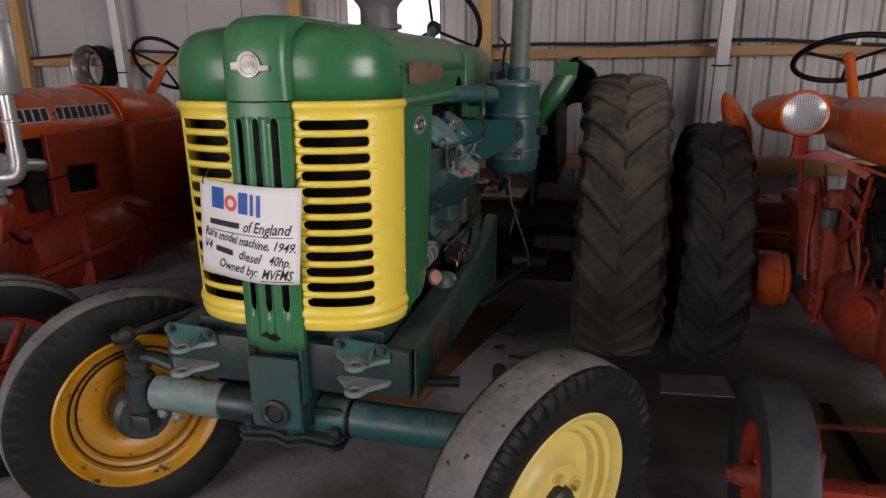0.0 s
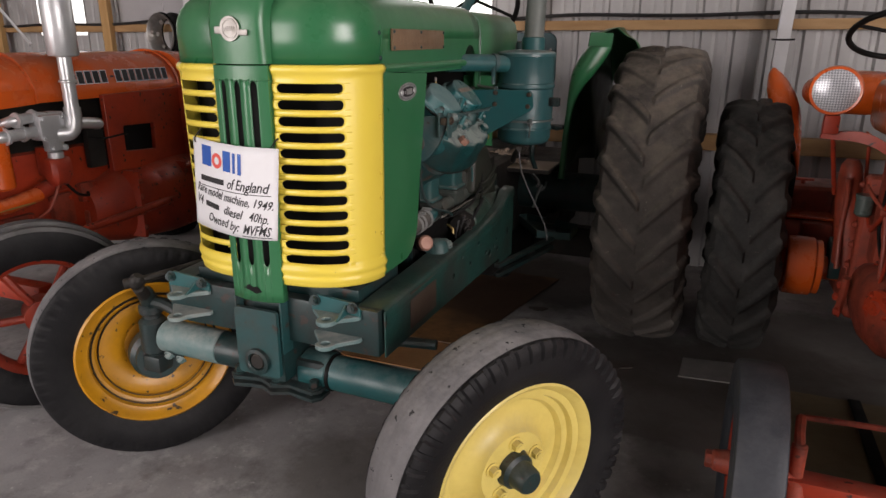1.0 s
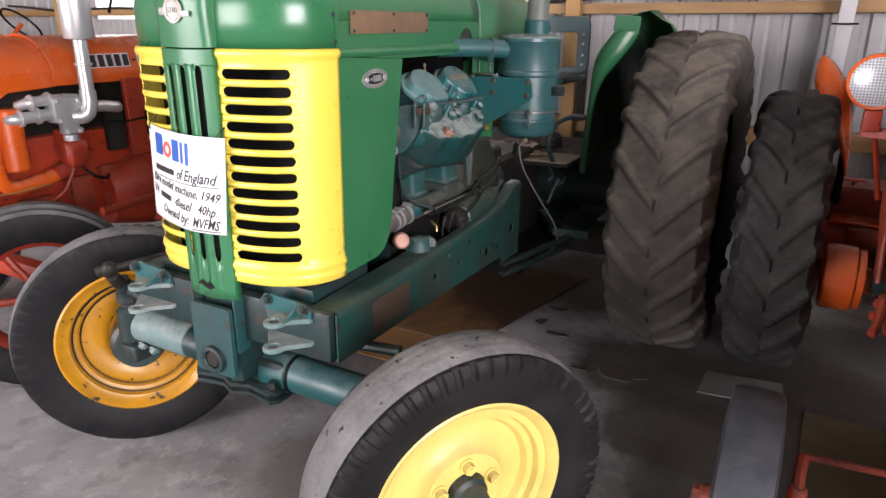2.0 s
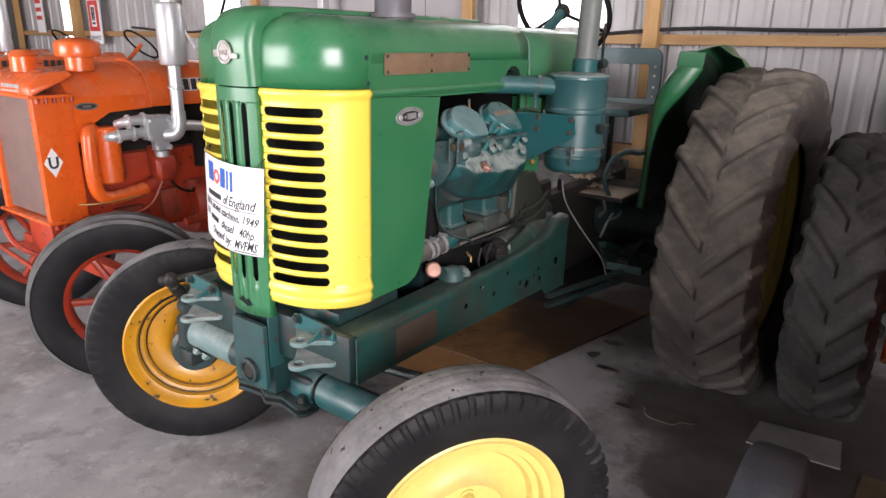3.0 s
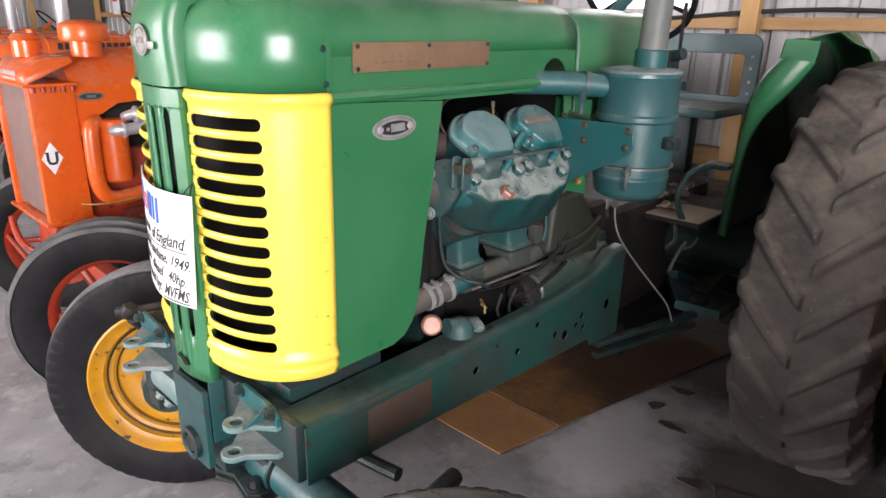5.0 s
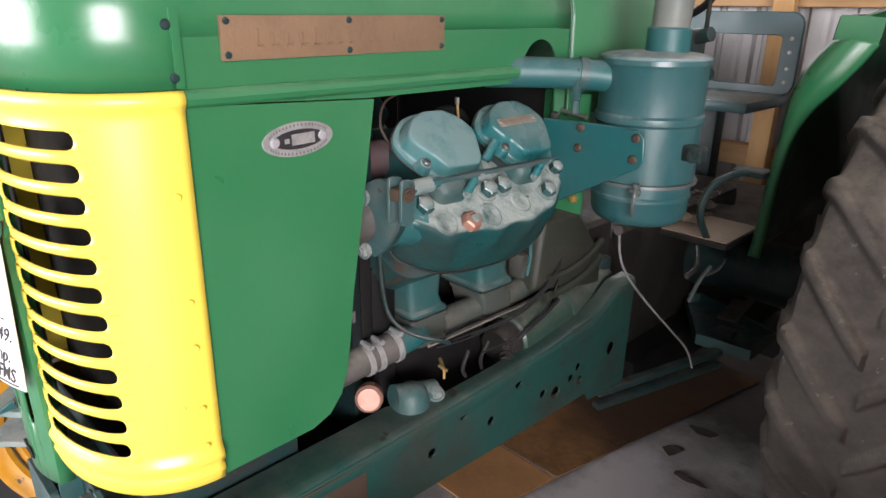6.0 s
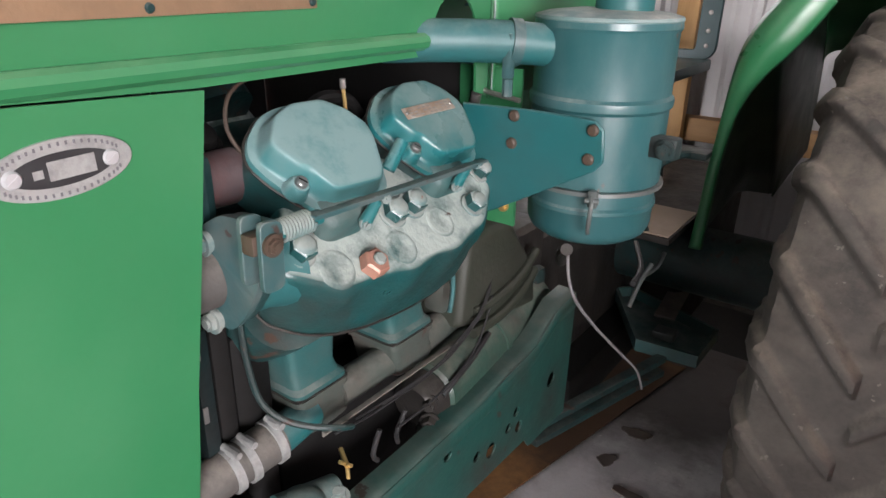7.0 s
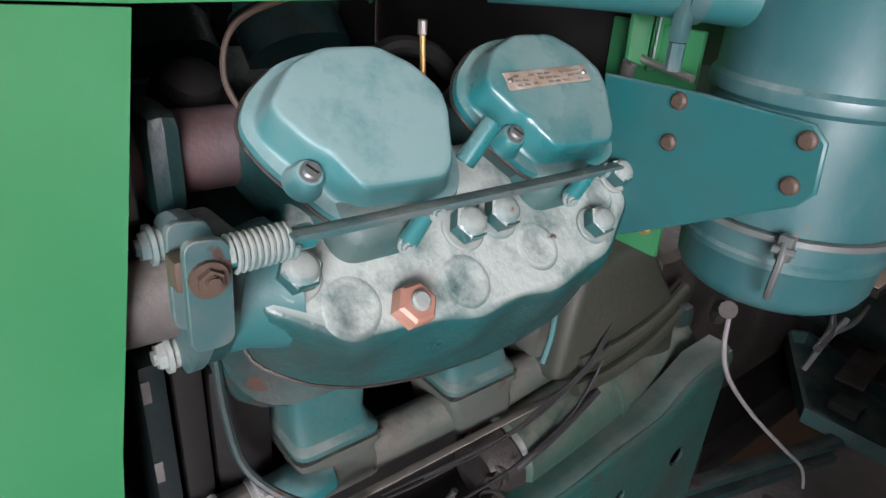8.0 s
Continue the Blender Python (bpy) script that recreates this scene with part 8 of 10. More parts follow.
def red_tractor():
    cx = 1.88
    t = thing("tractor", (cx, 1.2, 0), "worn orange-red tractor with bulbous nose and round headlamp", "tractor")
    rear_wheel(t, Matrix.Translation((1.318, 1.99, 0.604)), 0.610, 0.138, RUBBER_GREY, ORANGE_DULL, 22, "rear wheel with black chevron tyre")
    rear_wheel(t, Matrix.Translation((2.425, 1.99, 0.604)) @ Matrix.Rotation(math.pi, 4, "Z"), 0.610, 0.138, RUBBER_GREY, ORANGE_DULL, 22, "rear wheel with black chevron tyre")
    bm = bmesh.new()
    add_cyl(bm, (1.45, 1.99, 0.588), (2.32, 1.99, 0.588), 0.085, seg=20)
    part("rear_axle", bm, ORANGE_DULL, t)
    # hood and nose shell
    bm = bmesh.new()
    secs = [(-0.02, cx, 0.05, 0.66, 1.08), (0.0, cx, 0.11, 0.56, 1.17), (0.06, cx, 0.150, 0.49, 1.245), (0.16, cx, 0.174, 0.45, 1.295), (0.30, cx, 0.186, 0.435, 1.325), (0.45, cx, 0.190, 0.445, 1.345), (0.62, cx, 0.190, 0.50, 1.355)]
    section_loft(bm, secs, 40, 4.2, False)
    bm.faces.new([v for v in bm.verts if v.co.y < -0.019])
    for v in bm.verts:
        if v.co.y > 0.5:
            v.co.y -= 0.15 * max(0.0, math.sin(math.pi * min(1.0, max(0.0, (v.co.z - 0.52) / 0.62))))
    nose = part("nose_cowl", bm, ORANGE, t, "bulbous orange nose cowl with slotted sides", angle=50)
    thicken(nose, 0.005)
    bm = bmesh.new()
    section_loft(bm, [(0.612, cx, 0.188, 1.13, 1.356), (0.9, cx, 0.186, 1.125, 1.362), (1.3, cx, 0.182, 1.12, 1.356), (1.62, cx, 0.176, 1.115, 1.340), (1.68, cx, 0.165, 1.13, 1.325)], 40, 4.5)
    hd = part("hood", bm, ORANGE_CHIP, t, "scuffed orange hood with peeling patches", angle=50)
    bm = bmesh.new()
    add_tube(bm, [(1.692, 0.63, 1.132), (1.693, 1.0, 1.124), (1.697, 1.4, 1.118), (1.704, 1.62, 1.116)], 0.006, 8)
    part("hood_lip", bm, ORANGE, hd)
    # solid black bars paint the darkness inside the cowl slots
    for i in range(7):
        z = 0.60 + 0.047 * i
        bm = bmesh.new()
        add_box(bm, (1.690, 0.06, z), (1.735, 0.235, z + 0.009), 0.003)
        part("cowl_slot_shade", bm, BLACK, nose)
    for z0, z1, y in ((0.835, 0.90, 0.355), (0.735, 0.775, 0.350)):
        bm = bmesh.new()
        add_box(bm, (1.684, y, z0), (1.692, y + 0.016, z1), 0.003)
        part("cowl_catch", bm, BLACK, nose)
    bm = bmesh.new()
    add_tube(bm, [(1.683, 0.36, 0.792), (1.680, 0.357, 0.775), (1.682, 0.352, 0.755), (1.684, 0.356, 0.735)], 0.007, 8)
    part("blue_tag", bm, BLUE_PAINT, nose, "small bright blue plastic tag")
    # engine and gearbox: grimy red castings with dark gaps
    bm = bmesh.new()
    add_box(bm, (1.80, 0.62, 0.42), (2.1, 1.5, 1.08), 0.03)
    part("engine_block", bm, GREASE, t, "oily dark engine block")
    bm = bmesh.new()
    add_box(bm, (1.735, 1.28, 0.66), (1.80, 1.40, 1.10), 0.02)
    part("manifold_leg", bm, RED_GRIME, t)
    bm = bmesh.new()
    add_tube(bm, [(1.78, 0.72, 1.06), (1.755, 0.80, 1.07), (1.75, 1.0, 1.075), (1.755, 1.2, 1.06), (1.78, 1.28, 1.03)], 0.030, 12)
    part("manifold", bm, BLACK, t, "sooty black exhaust manifold")
    for y, z0, z1, r in ((1.48, 0.76, 0.87, 0.036), (0.97, 0.76, 0.89, 0.030), (0.82, 0.77, 0.87, 0.026)):
        bm = bmesh.new()
        add_cyl(bm, (1.752, y, z0), (1.752, y, z1), r, seg=22, bevel=0.006)
        fb = part("filter_bowl", bm, GREASE, t, "black filter bowl")
        bm = bmesh.new()
        add_lathe(bm, [(r - 0.001, 0), (r + 0.004, 0.001), (r + 0.004, 0.010), (r - 0.001, 0.011)], 22, Matrix.Translation((1.752, y, z0 + 0.03)), True)
        part("ring", bm, GREASE, fb)
    bm = bmesh.new()
    add_box(bm, (1.70, 1.50, 0.40), (2.06, 2.25, 0.86), 0.05, seg=3)
    part("gearbox", bm, RED_GRIME, t, "dull red gearbox casting")
    bm = bmesh.new()
    add_box(bm, (1.70, 1.42, 0.40), (2.06, 1.50, 0.98), 0.03, seg=3)
    part("clutch_housing", bm, RED_GRIME, t)
    bm = bmesh.new()
    section_loft(bm, [(0.86, 1.78, 0.05, 0.50, 0.66), (0.93, 1.77, 0.085, 0.46, 0.70), (1.10, 1.76, 0.09, 0.44, 0.72), (1.30, 1.75, 0.07, 0.46, 0.68), (1.36, 1.75, 0.05, 0.49, 0.64)], 22, 2.6)
    part("pump_casting", bm, RED_GRIME, t, "dull red pump casting")
    bm = bmesh.new()
    m = Matrix.Translation((1.70, 0.935, 0.630)) @ Matrix.Rotation(radians(25), 4, "Z") @ AXLE_X
    add_lathe(bm, [(0, -0.018), (0.022, -0.017), (0.026, -0.006), (0.058, -0.004), (0.064, 0.004), (0.064, 0.03), (0.05, 0.06), (0, 0.06)], 30, m)
    part("pump_cover", bm, ORANGE_DULL, t, "round red pump cover")
    for i in range(5):
        a = 2 * math.pi * i / 5
        bm = bmesh.new()
        add_bolt(bm, m @ Vector((0.048 * math.cos(a), 0.048 * math.sin(a), -0.004)), m.to_3x3() @ Vector((0, 0, -1)), 0.007, 0.007)
        part("bolt", bm, ORANGE_DULL, t)
    bm = bmesh.new()
    section_loft(bm, [(0.60, 1.77, 0.05, 0.52, 0.78), (0.68, 1.765, 0.07, 0.49, 0.80), (0.78, 1.765, 0.06, 0.50, 0.76), (0.84, 1.77, 0.04, 0.52, 0.70)], 22, 3)
    part("side_casting", bm, RED_GRIME, t)
    for pts, r, mat in (([(1.72, 1.62, 1.06), (1.715, 1.50, 0.90), (1.72, 1.36, 0.80)], 0.007, ORANGE_DULL), ([(1.70, 1.02, 1.10), (1.705, 1.10, 0.92), (1.715, 1.30, 0.80)], 0.008, ORANGE_DULL),
                        ([(1.715, 0.95, 0.86), (1.712, 1.0, 0.74), (1.715, 1.06, 0.60)], 0.006, ORANGE_DULL), ([(1.73, 1.25, 0.95), (1.72, 1.2, 0.82), (1.73, 1.1, 0.72)], 0.006, BLACK), ([(1.73, 0.70, 1.02), (1.72, 0.78, 0.9), (1.73, 0.9, 0.80), (1.73, 1.02, 0.76)], 0.008, BLACK)):
        bm = bmesh.new()
        add_tube(bm, pts, r, 8)
        part("control_rod", bm, mat, t)
    # crossing control rods before the dark block
    for pts, r in (([(1.655, 1.19, 0.985), (1.680, 1.14, 0.945), (1.706, 1.10, 0.915)], 0.007), ([(1.706, 1.10, 0.912), (1.718, 1.075, 0.985), (1.722, 1.05, 1.065)], 0.008),
                   ([(1.706, 1.09, 0.90), (1.712, 1.06, 0.81), (1.716, 1.05, 0.69)], 0.008)):
        bm = bmesh.new()
        add_tube(bm, pts, r, 10)
        part("control_rod", bm, RED_GRIME, t)
    bm = bmesh.new()
    add_cyl(bm, (1.690, 1.10, 0.912), (1.720, 1.10, 0.912), 0.014, seg=16, bevel=0.004)
    part("rod_joint", bm, RED_GRIME, t)
    # upright steering box casting with a rounded top, and a greenish glass cup beside it
    bm = bmesh.new()
    sec = []
    for z, r, x in ((0.60, 0.052, 1.700), (0.70, 0.050, 1.692), (0.85, 0.046, 1.668), (0.96, 0.042, 1.660), (1.00, 0.036, 1.658), (1.022, 0.022, 1.658)):
        sec.append([Vector((x + r * math.cos(a), 1.53 + 1.3 * r * math.sin(a), z)) for a in (2 * math.pi * i / 22 for i in range(22))])
    loft(bm, sec)
    part("steering_box", bm, RED_GRIME, t, "upright dull red steering box casting", angle=50)
    bm = bmesh.new()
    add_lathe(bm, [(0, 0), (0.022, 0.002), (0.030, 0.012), (0.031, 0.070), (0.034, 0.072), (0.034, 0.084), (0, 0.086)], 22, Matrix.Translation((1.700, 1.40, 0.828)))
    part("sediment_cup", bm, PORT_PALE, t, "dull greenish sediment cup")
    # fat orange elbow, distributor and magneto at the front of the block
    bm = bmesh.new()
    add_tube(bm, [(1.76, 0.80, 0.83), (1.715, 0.71, 0.83), (1.70, 0.64, 0.79), (1.70, 0.59, 0.72), (1.71, 0.56, 0.62), (1.74, 0.55, 0.54)], 0.040, 18)
    el = part("water_elbow", bm, ORANGE_DULL, t, "fat dull orange water elbow")
    for i in range(4):
        bm = bmesh.new()
        a = math.pi * (0.25 + 0.5 * i)
        add_bolt(bm, (1.712 + 0.05 * math.cos(a), 0.70, 0.83 + 0.05 * math.sin(a)), (0, -1, 0), 0.009, 0.009)
        part("bolt", bm, RED_GRIME, el)
    bm = bmesh.new()
    add_lathe(bm, [(0, 0.075), (0.018, 0.074), (0.030, 0.064), (0.036, 0.045), (0.038, 0.02), (0.034, 0.0), (0.034, -0.05), (0, -0.05)], 24, Matrix.Translation((1.735, 0.905, 0.84)) @ Matrix.Rotation(radians(-20), 4, "Y"))
    ds = part("distributor", bm, BLACK, t, "black distributor cap")
    for i in range(4):
        a = math.pi * (0.25 + 0.5 * i)
        p = Vector((1.712 + 0.020 * math.cos(a), 0.905 + 0.020 * math.sin(a), 0.905))
        bm = bmesh.new()
        add_tube(bm, [p, p + Vector((-0.004, 0.02, 0.05)), Vector((1.735, 0.96 + 0.12 * i, 1.00 + 0.02 * (i % 2))), Vector((1.775, 1.0 + 0.12 * i, 1.02))], 0.0045, 8)
        part("plug_lead", bm, BLACK, ds)
    # cast lugs, ribs and cover bolts along the side of the block
    for y, z, w, h, d in ((1.16, 0.80, 0.07, 0.05, 0.05), (1.30, 0.74, 0.05, 0.08, 0.045), (1.02, 0.765, 0.05, 0.035, 0.05), (1.22, 0.69, 0.10, 0.02, 0.06), (0.74, 0.90, 0.05, 0.06, 0.05), (1.36, 0.87, 0.04, 0.10, 0.04)):
        bm = bmesh.new()
        add_box(bm, (1.80 - d, y - w / 2, z - h / 2), (1.82, y + w / 2, z + h / 2), 0.010, seg=2)
        lug = part("cast_lug", bm, RED_GRIME, t)
        bm = bmesh.new()
        add_bolt(bm, (1.80 - d, y, z), (-1, 0, 0), 0.010, 0.010)
        part("bolt", bm, ORANGE_DULL, lug)
    for i in range(7):
        bm = bmesh.new()
        add_bolt(bm, (1.697, 1.46, 0.46 + 0.08 * i), (-1, 0, 0), 0.011, 0.012)
        part("bolt", bm, RED_GRIME, t)
    for i in range(3):
        bm = bmesh.new()
        add_tube(bm, [(1.79, 1.40 - 0.05 * i, 0.98), (1.745, 1.34 - 0.06 * i, 0.97 - 0.04 * i), (1.74, 1.20 - 0.06 * i, 0.88 - 0.05 * i), (1.77, 1.06 - 0.04 * i, 0.70)], 0.005, 8)
        part("oil_pipe", bm, (BLACK, RED_GRIME, GREASE)[i], t)
    # belt pulley
    bm = bmesh.new()
    add_lathe(bm, [(0, 0.014), (0.095, 0.012), (0.108, 0.0), (0.121, 0.0), (0.126, 0.006), (0.128, 0.055), (0.126, 0.104), (0.121, 0.11), (0.117, 0.112), (0.117, 0.135), (0.05, 0.14), (0.05, 0.25), (0, 0.25)], 44, Matrix.Translation((1.492, 1.66, 0.532)) @ AXLE_X)
    part("belt_pulley", bm, ORANGE, t, "smooth orange belt pulley drum")
    bm = bmesh.new()
    add_box(bm, (1.655, 1.60, 0.50), (1.70, 1.72, 0.66), 0.01)
    part("pulley_bracket", bm, TEAL_DARK, t)
    # pedals and levers
    bm = bmesh.new()
    add_box(bm, (1.53, 2.14, 0.815), (1.62, 2.18, 0.826), 0.003)
    pd = part("pedal", bm, ORANGE_DULL, t)
    bm = bmesh.new()
    add_tube(bm, [(1.575, 2.16, 0.815), (1.578, 2.15, 0.76), (1.57, 2.14, 0.70)], 0.012, 8)
    part("arm", bm, ORANGE_DULL, pd)
    bm = bmesh.new()
    add_box(bm, (1.50, 1.94, 0.672), (1.70, 2.20, 0.684), 0.004)
    part("foot_plate", bm, ORANGE, t)
    bm = bmesh.new()
    add_box(bm, (1.56, 1.90, 0.45), (1.70, 2.10, 0.668), 0.03)
    part("step_casting", bm, RED_GRIME, t)
    bm = bmesh.new()
    add_box(bm, (1.49, 2.08, 0.34), (2.27, 2.36, 0.80), 0.04, seg=3)
    part("axle_housing", bm, RED_GRIME, t, "grimy red rear axle housing")
    bm = bmesh.new()
    add_tube(bm, [(1.655, 1.44, 0.60), (1.650, 1.47, 0.74), (1.650, 1.46, 0.88), (1.640, 1.44, 0.96)], 0.010, 10)
    part("clutch_lever", bm, RED_GRIME, t)
    bm = bmesh.new()
    add_tube(bm, [(1.65, 1.20, 0.64), (1.652, 1.22, 0.56), (1.648, 1.25, 0.48)], 0.014, 8)
    part("linkage", bm, RED_GRIME, t)
    for y, z in ((1.23, 0.60), (1.27, 0.54), (1.22, 0.50)):
        bm = bmesh.new()
        add_bolt(bm, (1.650, y, z), (-1, 0, 0), 0.014, 0.018)
        part("bolt", bm, ORANGE_DULL, t)
    # headlamp
    lamp = bmesh.new()
    m = Matrix.Translation((1.512, 1.205, 1.300)) @ Matrix.Rotation(radians(-8), 4, "Z") @ Matrix.Rotation(radians(90), 4, "X")
    add_lathe(lamp, [(0.072, 0.004), (0.080, 0.006), (0.083, 0.0), (0.084, -0.012), (0.082, -0.03), (0.078, -0.07), (0.068, -0.12), (0.050, -0.17), (0.025, -0.20), (0, -0.205)], 36, m)
    hl = part("headlamp", lamp, ORANGE, t, "round orange headlamp shell with clear fluted lens")
    bm = bmesh.new()
    add_lathe(bm, [(0, 0.016), (0.03, 0.0145), (0.055, 0.010), (0.073, 0.003)], 36, m)
    part("lens", bm, LAMP_GLASS, hl, "clear cross-hatched glass lens")
    bm = bmesh.new()
    section_loft(bm, [(1.90, 1.735, 0.10, 1.20, 1.28), (1.93, 1.735, 0.17, 1.165, 1.315), (2.0, 1.735, 0.22, 1.150, 1.332), (2.1, 1.735, 0.235, 1.146, 1.336), (2.22, 1.735, 0.22, 1.150, 1.332), (2.3, 1.735, 0.15, 1.18, 1.30)], 28, 2.3)
    part("fuel_tank", bm, ORANGE, t, "rounded orange fuel tank behind the headlamp", angle=60)
    bm = bmesh.new()
    add_box(bm, (1.495, 1.22, 1.150), (1.545, 1.26, 1.216), 0.008)
    part("lamp_bracket", bm, ORANGE_DULL, hl)
    bm = bmesh.new()
    spine = smooth_path([(1.500, 1.262, 1.150), (1.560, 1.250, 1.156), (1.620, 1.225, 1.158), (1.670, 1.195, 1.140), (1.715, 1.160, 1.105), (1.750, 1.130, 1.075)], 5)
    loops = []
    for i, p in enumerate(spine):
        h = 0.010 + 0.022 * math.sin(math.pi * min(1.0, 0.12 + 0.8 * i / (len(spine) - 1)))
        loops.append([p + Vector((dx, dy, dz)) for dx, dy, dz in ((0, -0.008, 0.004), (0, 0.014, 0.004), (-0.004, 0.014, -h), (-0.004, -0.008, -h))])
    loft(bm, loops)
    part("lamp_arm", bm, ORANGE_DULL, hl)
    bm = bmesh.new()
    add_cyl(bm, (1.535, 1.27, 1.15), (1.600, 1.44, 0.90), 0.008, seg=10)
    part("lamp_rod", bm, ORANGE_DULL, hl)
    # steering
    bm = bmesh.new()
    m = Matrix.Translation((1.872, 2.035, 1.492)) @ Matrix.Rotation(radians(-26), 4, "X")
    tor = [(0.228 + 0.013 * math.cos(2 * math.pi * i / 12), 0.013 * math.sin(2 * math.pi * i / 12)) for i in range(12)]
    add_lathe(bm, tor, 48, m, True)
    sw = part("steering_wheel", bm, BLACK, t, "thin black steering wheel")
    for a in (200, 320, 80):
        bm = bmesh.new()
        add_tube(bm, [m @ Vector((0.0, 0.0, -0.01)), m @ Vector((0.228 * math.cos(radians(a)), 0.228 * math.sin(radians(a)), 0))], 0.008, 8)
        part("spoke", bm, BLACK, sw)
    bm = bmesh.new()
    add_cyl(bm, (1.885, 1.90, 1.28), (1.873, 2.03, 1.495), 0.022, seg=16)
    add_cyl(bm, (1.873, 2.028, 1.480), (1.870, 2.045, 1.515), 0.034, 0.026, seg=18, bevel=0.004)
    part("steering_column", bm, ORANGE, t)
    # mudguard blade
    for side in (1, -1):
        bm = bmesh.new()
        # height, depth, inner and outer edge of the leaf
        leaf = [(1.342, 2.14, 1.366, 1.376), (1.315, 2.12, 1.352, 1.412), (1.27, 2.10, 1.350, 1.450), (1.22, 2.07, 1.356, 1.480), (1.16, 2.045, 1.382, 1.503), (1.10, 2.02, 1.418, 1.514), (1.04, 2.0, 1.452, 1.520), (0.97, 1.985, 1.488, 1.524), (0.91, 1.98, 1.511, 1.526), (0.865, 1.98, 1.524, 1.528)]
        inner, outer = smooth_path([(a, y, z) for z, y, a, b in leaf], 4), smooth_path([(b, y, z) for z, y, a, b in leaf], 4)
        rows = []
        for p, q in zip(inner, outer):
            row = []
            for j in range(9):
                u = j / 8
                x = p.x + (q.x - p.x) * u
                w = q.x - p.x
                row.append(bm.verts.new((x if side > 0 else 2 * cx - x, p.y - 0.42 * w * math.sin(math.pi * u) ** 0.8 + 0.25 * w * u, p.z)))
            rows.append(row)
        for a, b in zip(rows, rows[1:]):
            for j in range(8):
                bm.faces.new((a[j], a[j + 1], b[j + 1], b[j]))
        thicken(part("mudguard", bm, ORANGE, t, "curved orange mudguard blade", angle=60), 0.005)
        bm = bmesh.new()
        xx = 1.50 if side > 0 else 2 * cx - 1.50
        add_box(bm, (xx - 0.008, 2.0, 0.74), (xx + 0.024, 2.05, 0.97), 0.008)
        part("guard_bracket", bm, BLACK, t)
    # front axle and wheels
    bm = bmesh.new()
    add_box(bm, (1.44, 0.355, 0.245), (2.32, 0.43, 0.300), 0.012)
    part("front_axle", bm, ORANGE_DULL, t, "dull orange front axle beam")
    bm = bmesh.new()
    add_tube(bm, [(1.46, 0.46, 0.445), (1.62, 0.47, 0.447), (1.95, 0.48, 0.45), (2.30, 0.46, 0.445)], 0.009, 8)
    part("track_rod", bm, RED_GRIME, t)
    for side in (1, -1):
        mx = lambda x: x if side > 0 else 2 * cx - x
        m = Matrix.Translation((mx(1.345), 0.405, 0.284)) @ (Matrix.Rotation(math.pi, 4, "Z") if side > 0 else Matrix())
        bm = bmesh.new()
        add_lathe(bm, [(0.165, 0.045), (0.172, 0.05), (0.16, 0.04), (0.14, 0.02), (0.09, 0.03), (0.05, 0.035), (0.05, 0.02), (0.09, 0.01), (0.14, 0.0), (0.16, -0.03), (0.172, -0.05), (0.165, -0.045)], 40, AXLE_X, True)
        rim = part("front_wheel", turned(bm, m), ORANGE_DULL, t, "small orange front wheel")
        bm = bmesh.new()
        add_lathe(bm, tyre_profile(0.310, 0.165, 0.068, 0.006), 72, AXLE_X)
        part("tyre", settled(turned(bm, m)), RUBBER_SMOOTH, rim, "smooth worn blue-black tyre")
        bm = bmesh.new()
        add_cyl(bm, (0.03, 0, 0), (0.100, 0, 0), 0.038, 0.031, seg=20, bevel=0.006)
        add_cyl(bm, (0.095, 0, 0), (0.118, 0, 0), 0.026, seg=6, bevel=0.003)
        part("hub", turned(bm, m), RED_GRIME, rim, "orange hub with hexagonal cap")
        bm = bmesh.new()
        add_cyl(bm, (mx(1.462), 0.39, 0.23), (mx(1.462), 0.39, 0.40), 0.021, seg=16, bevel=0.006)
        add_cyl(bm, (mx(1.462), 0.375, 0.235), (mx(1.462), 0.375, 0.295), 0.034, 0.027, seg=18, bevel=0.008)
        add_tube(bm, [(mx(1.462), 0.39, 0.39), (mx(1.462), 0.43, 0.42), (mx(1.465), 0.46, 0.445)], 0.014, 8)
        part("king_pin", bm, RED_GRIME, t)
        bm = bmesh.new()
        add_cyl(bm, (mx(1.37), 0.39, 0.288), (mx(1.465), 0.39, 0.288), 0.026, seg=14)
        part("stub_axle", bm, ORANGE_DULL, t)


PORT_PALE = surface("dull_green_glass", (0.080, 0.105, 0.092), (0.050, 0.058, 0.052), 0.35, fine=80, coarse=12, amount=0.8, bump=0.1)
# the tint on upward faces paints dust together with the hood's whitish reflection
ORANGE_CHIP = surface("peeling_orange_paint", (0.64, 0.125, 0.014), (0.50, 0.085, 0.014), 0.26, fine=26, coarse=5, amount=0.8, bump=0.12, coat=0.4, dust=(0.56, 0.38, 0.30), dust_sheen_amount=0.6, chips=(0.13, 0.07, 0.045), chip_at=0.68)
red_tractor()


def drip_card():
    t = thing("drip_card", (1.8, 0.95, 0), "dull brown board on the floor under the orange tractor", "board")
    bm = bmesh.new()
    add_plate(bm, [(1.48, 0.55), (2.3, 0.55), (2.3, 1.5), (1.52, 1.5)], [], 0.005, Matrix.Translation((0, 0, 0.001)))
    part("sheet", bm, DIRTY_BOARD, t)
    bm = bmesh.new()
    add_box(bm, (1.80, 0.42, 0.006), (1.845, 1.5, 0.016), 0.002)
    part("dark_strip", bm, BLACK, t)


drip_card()

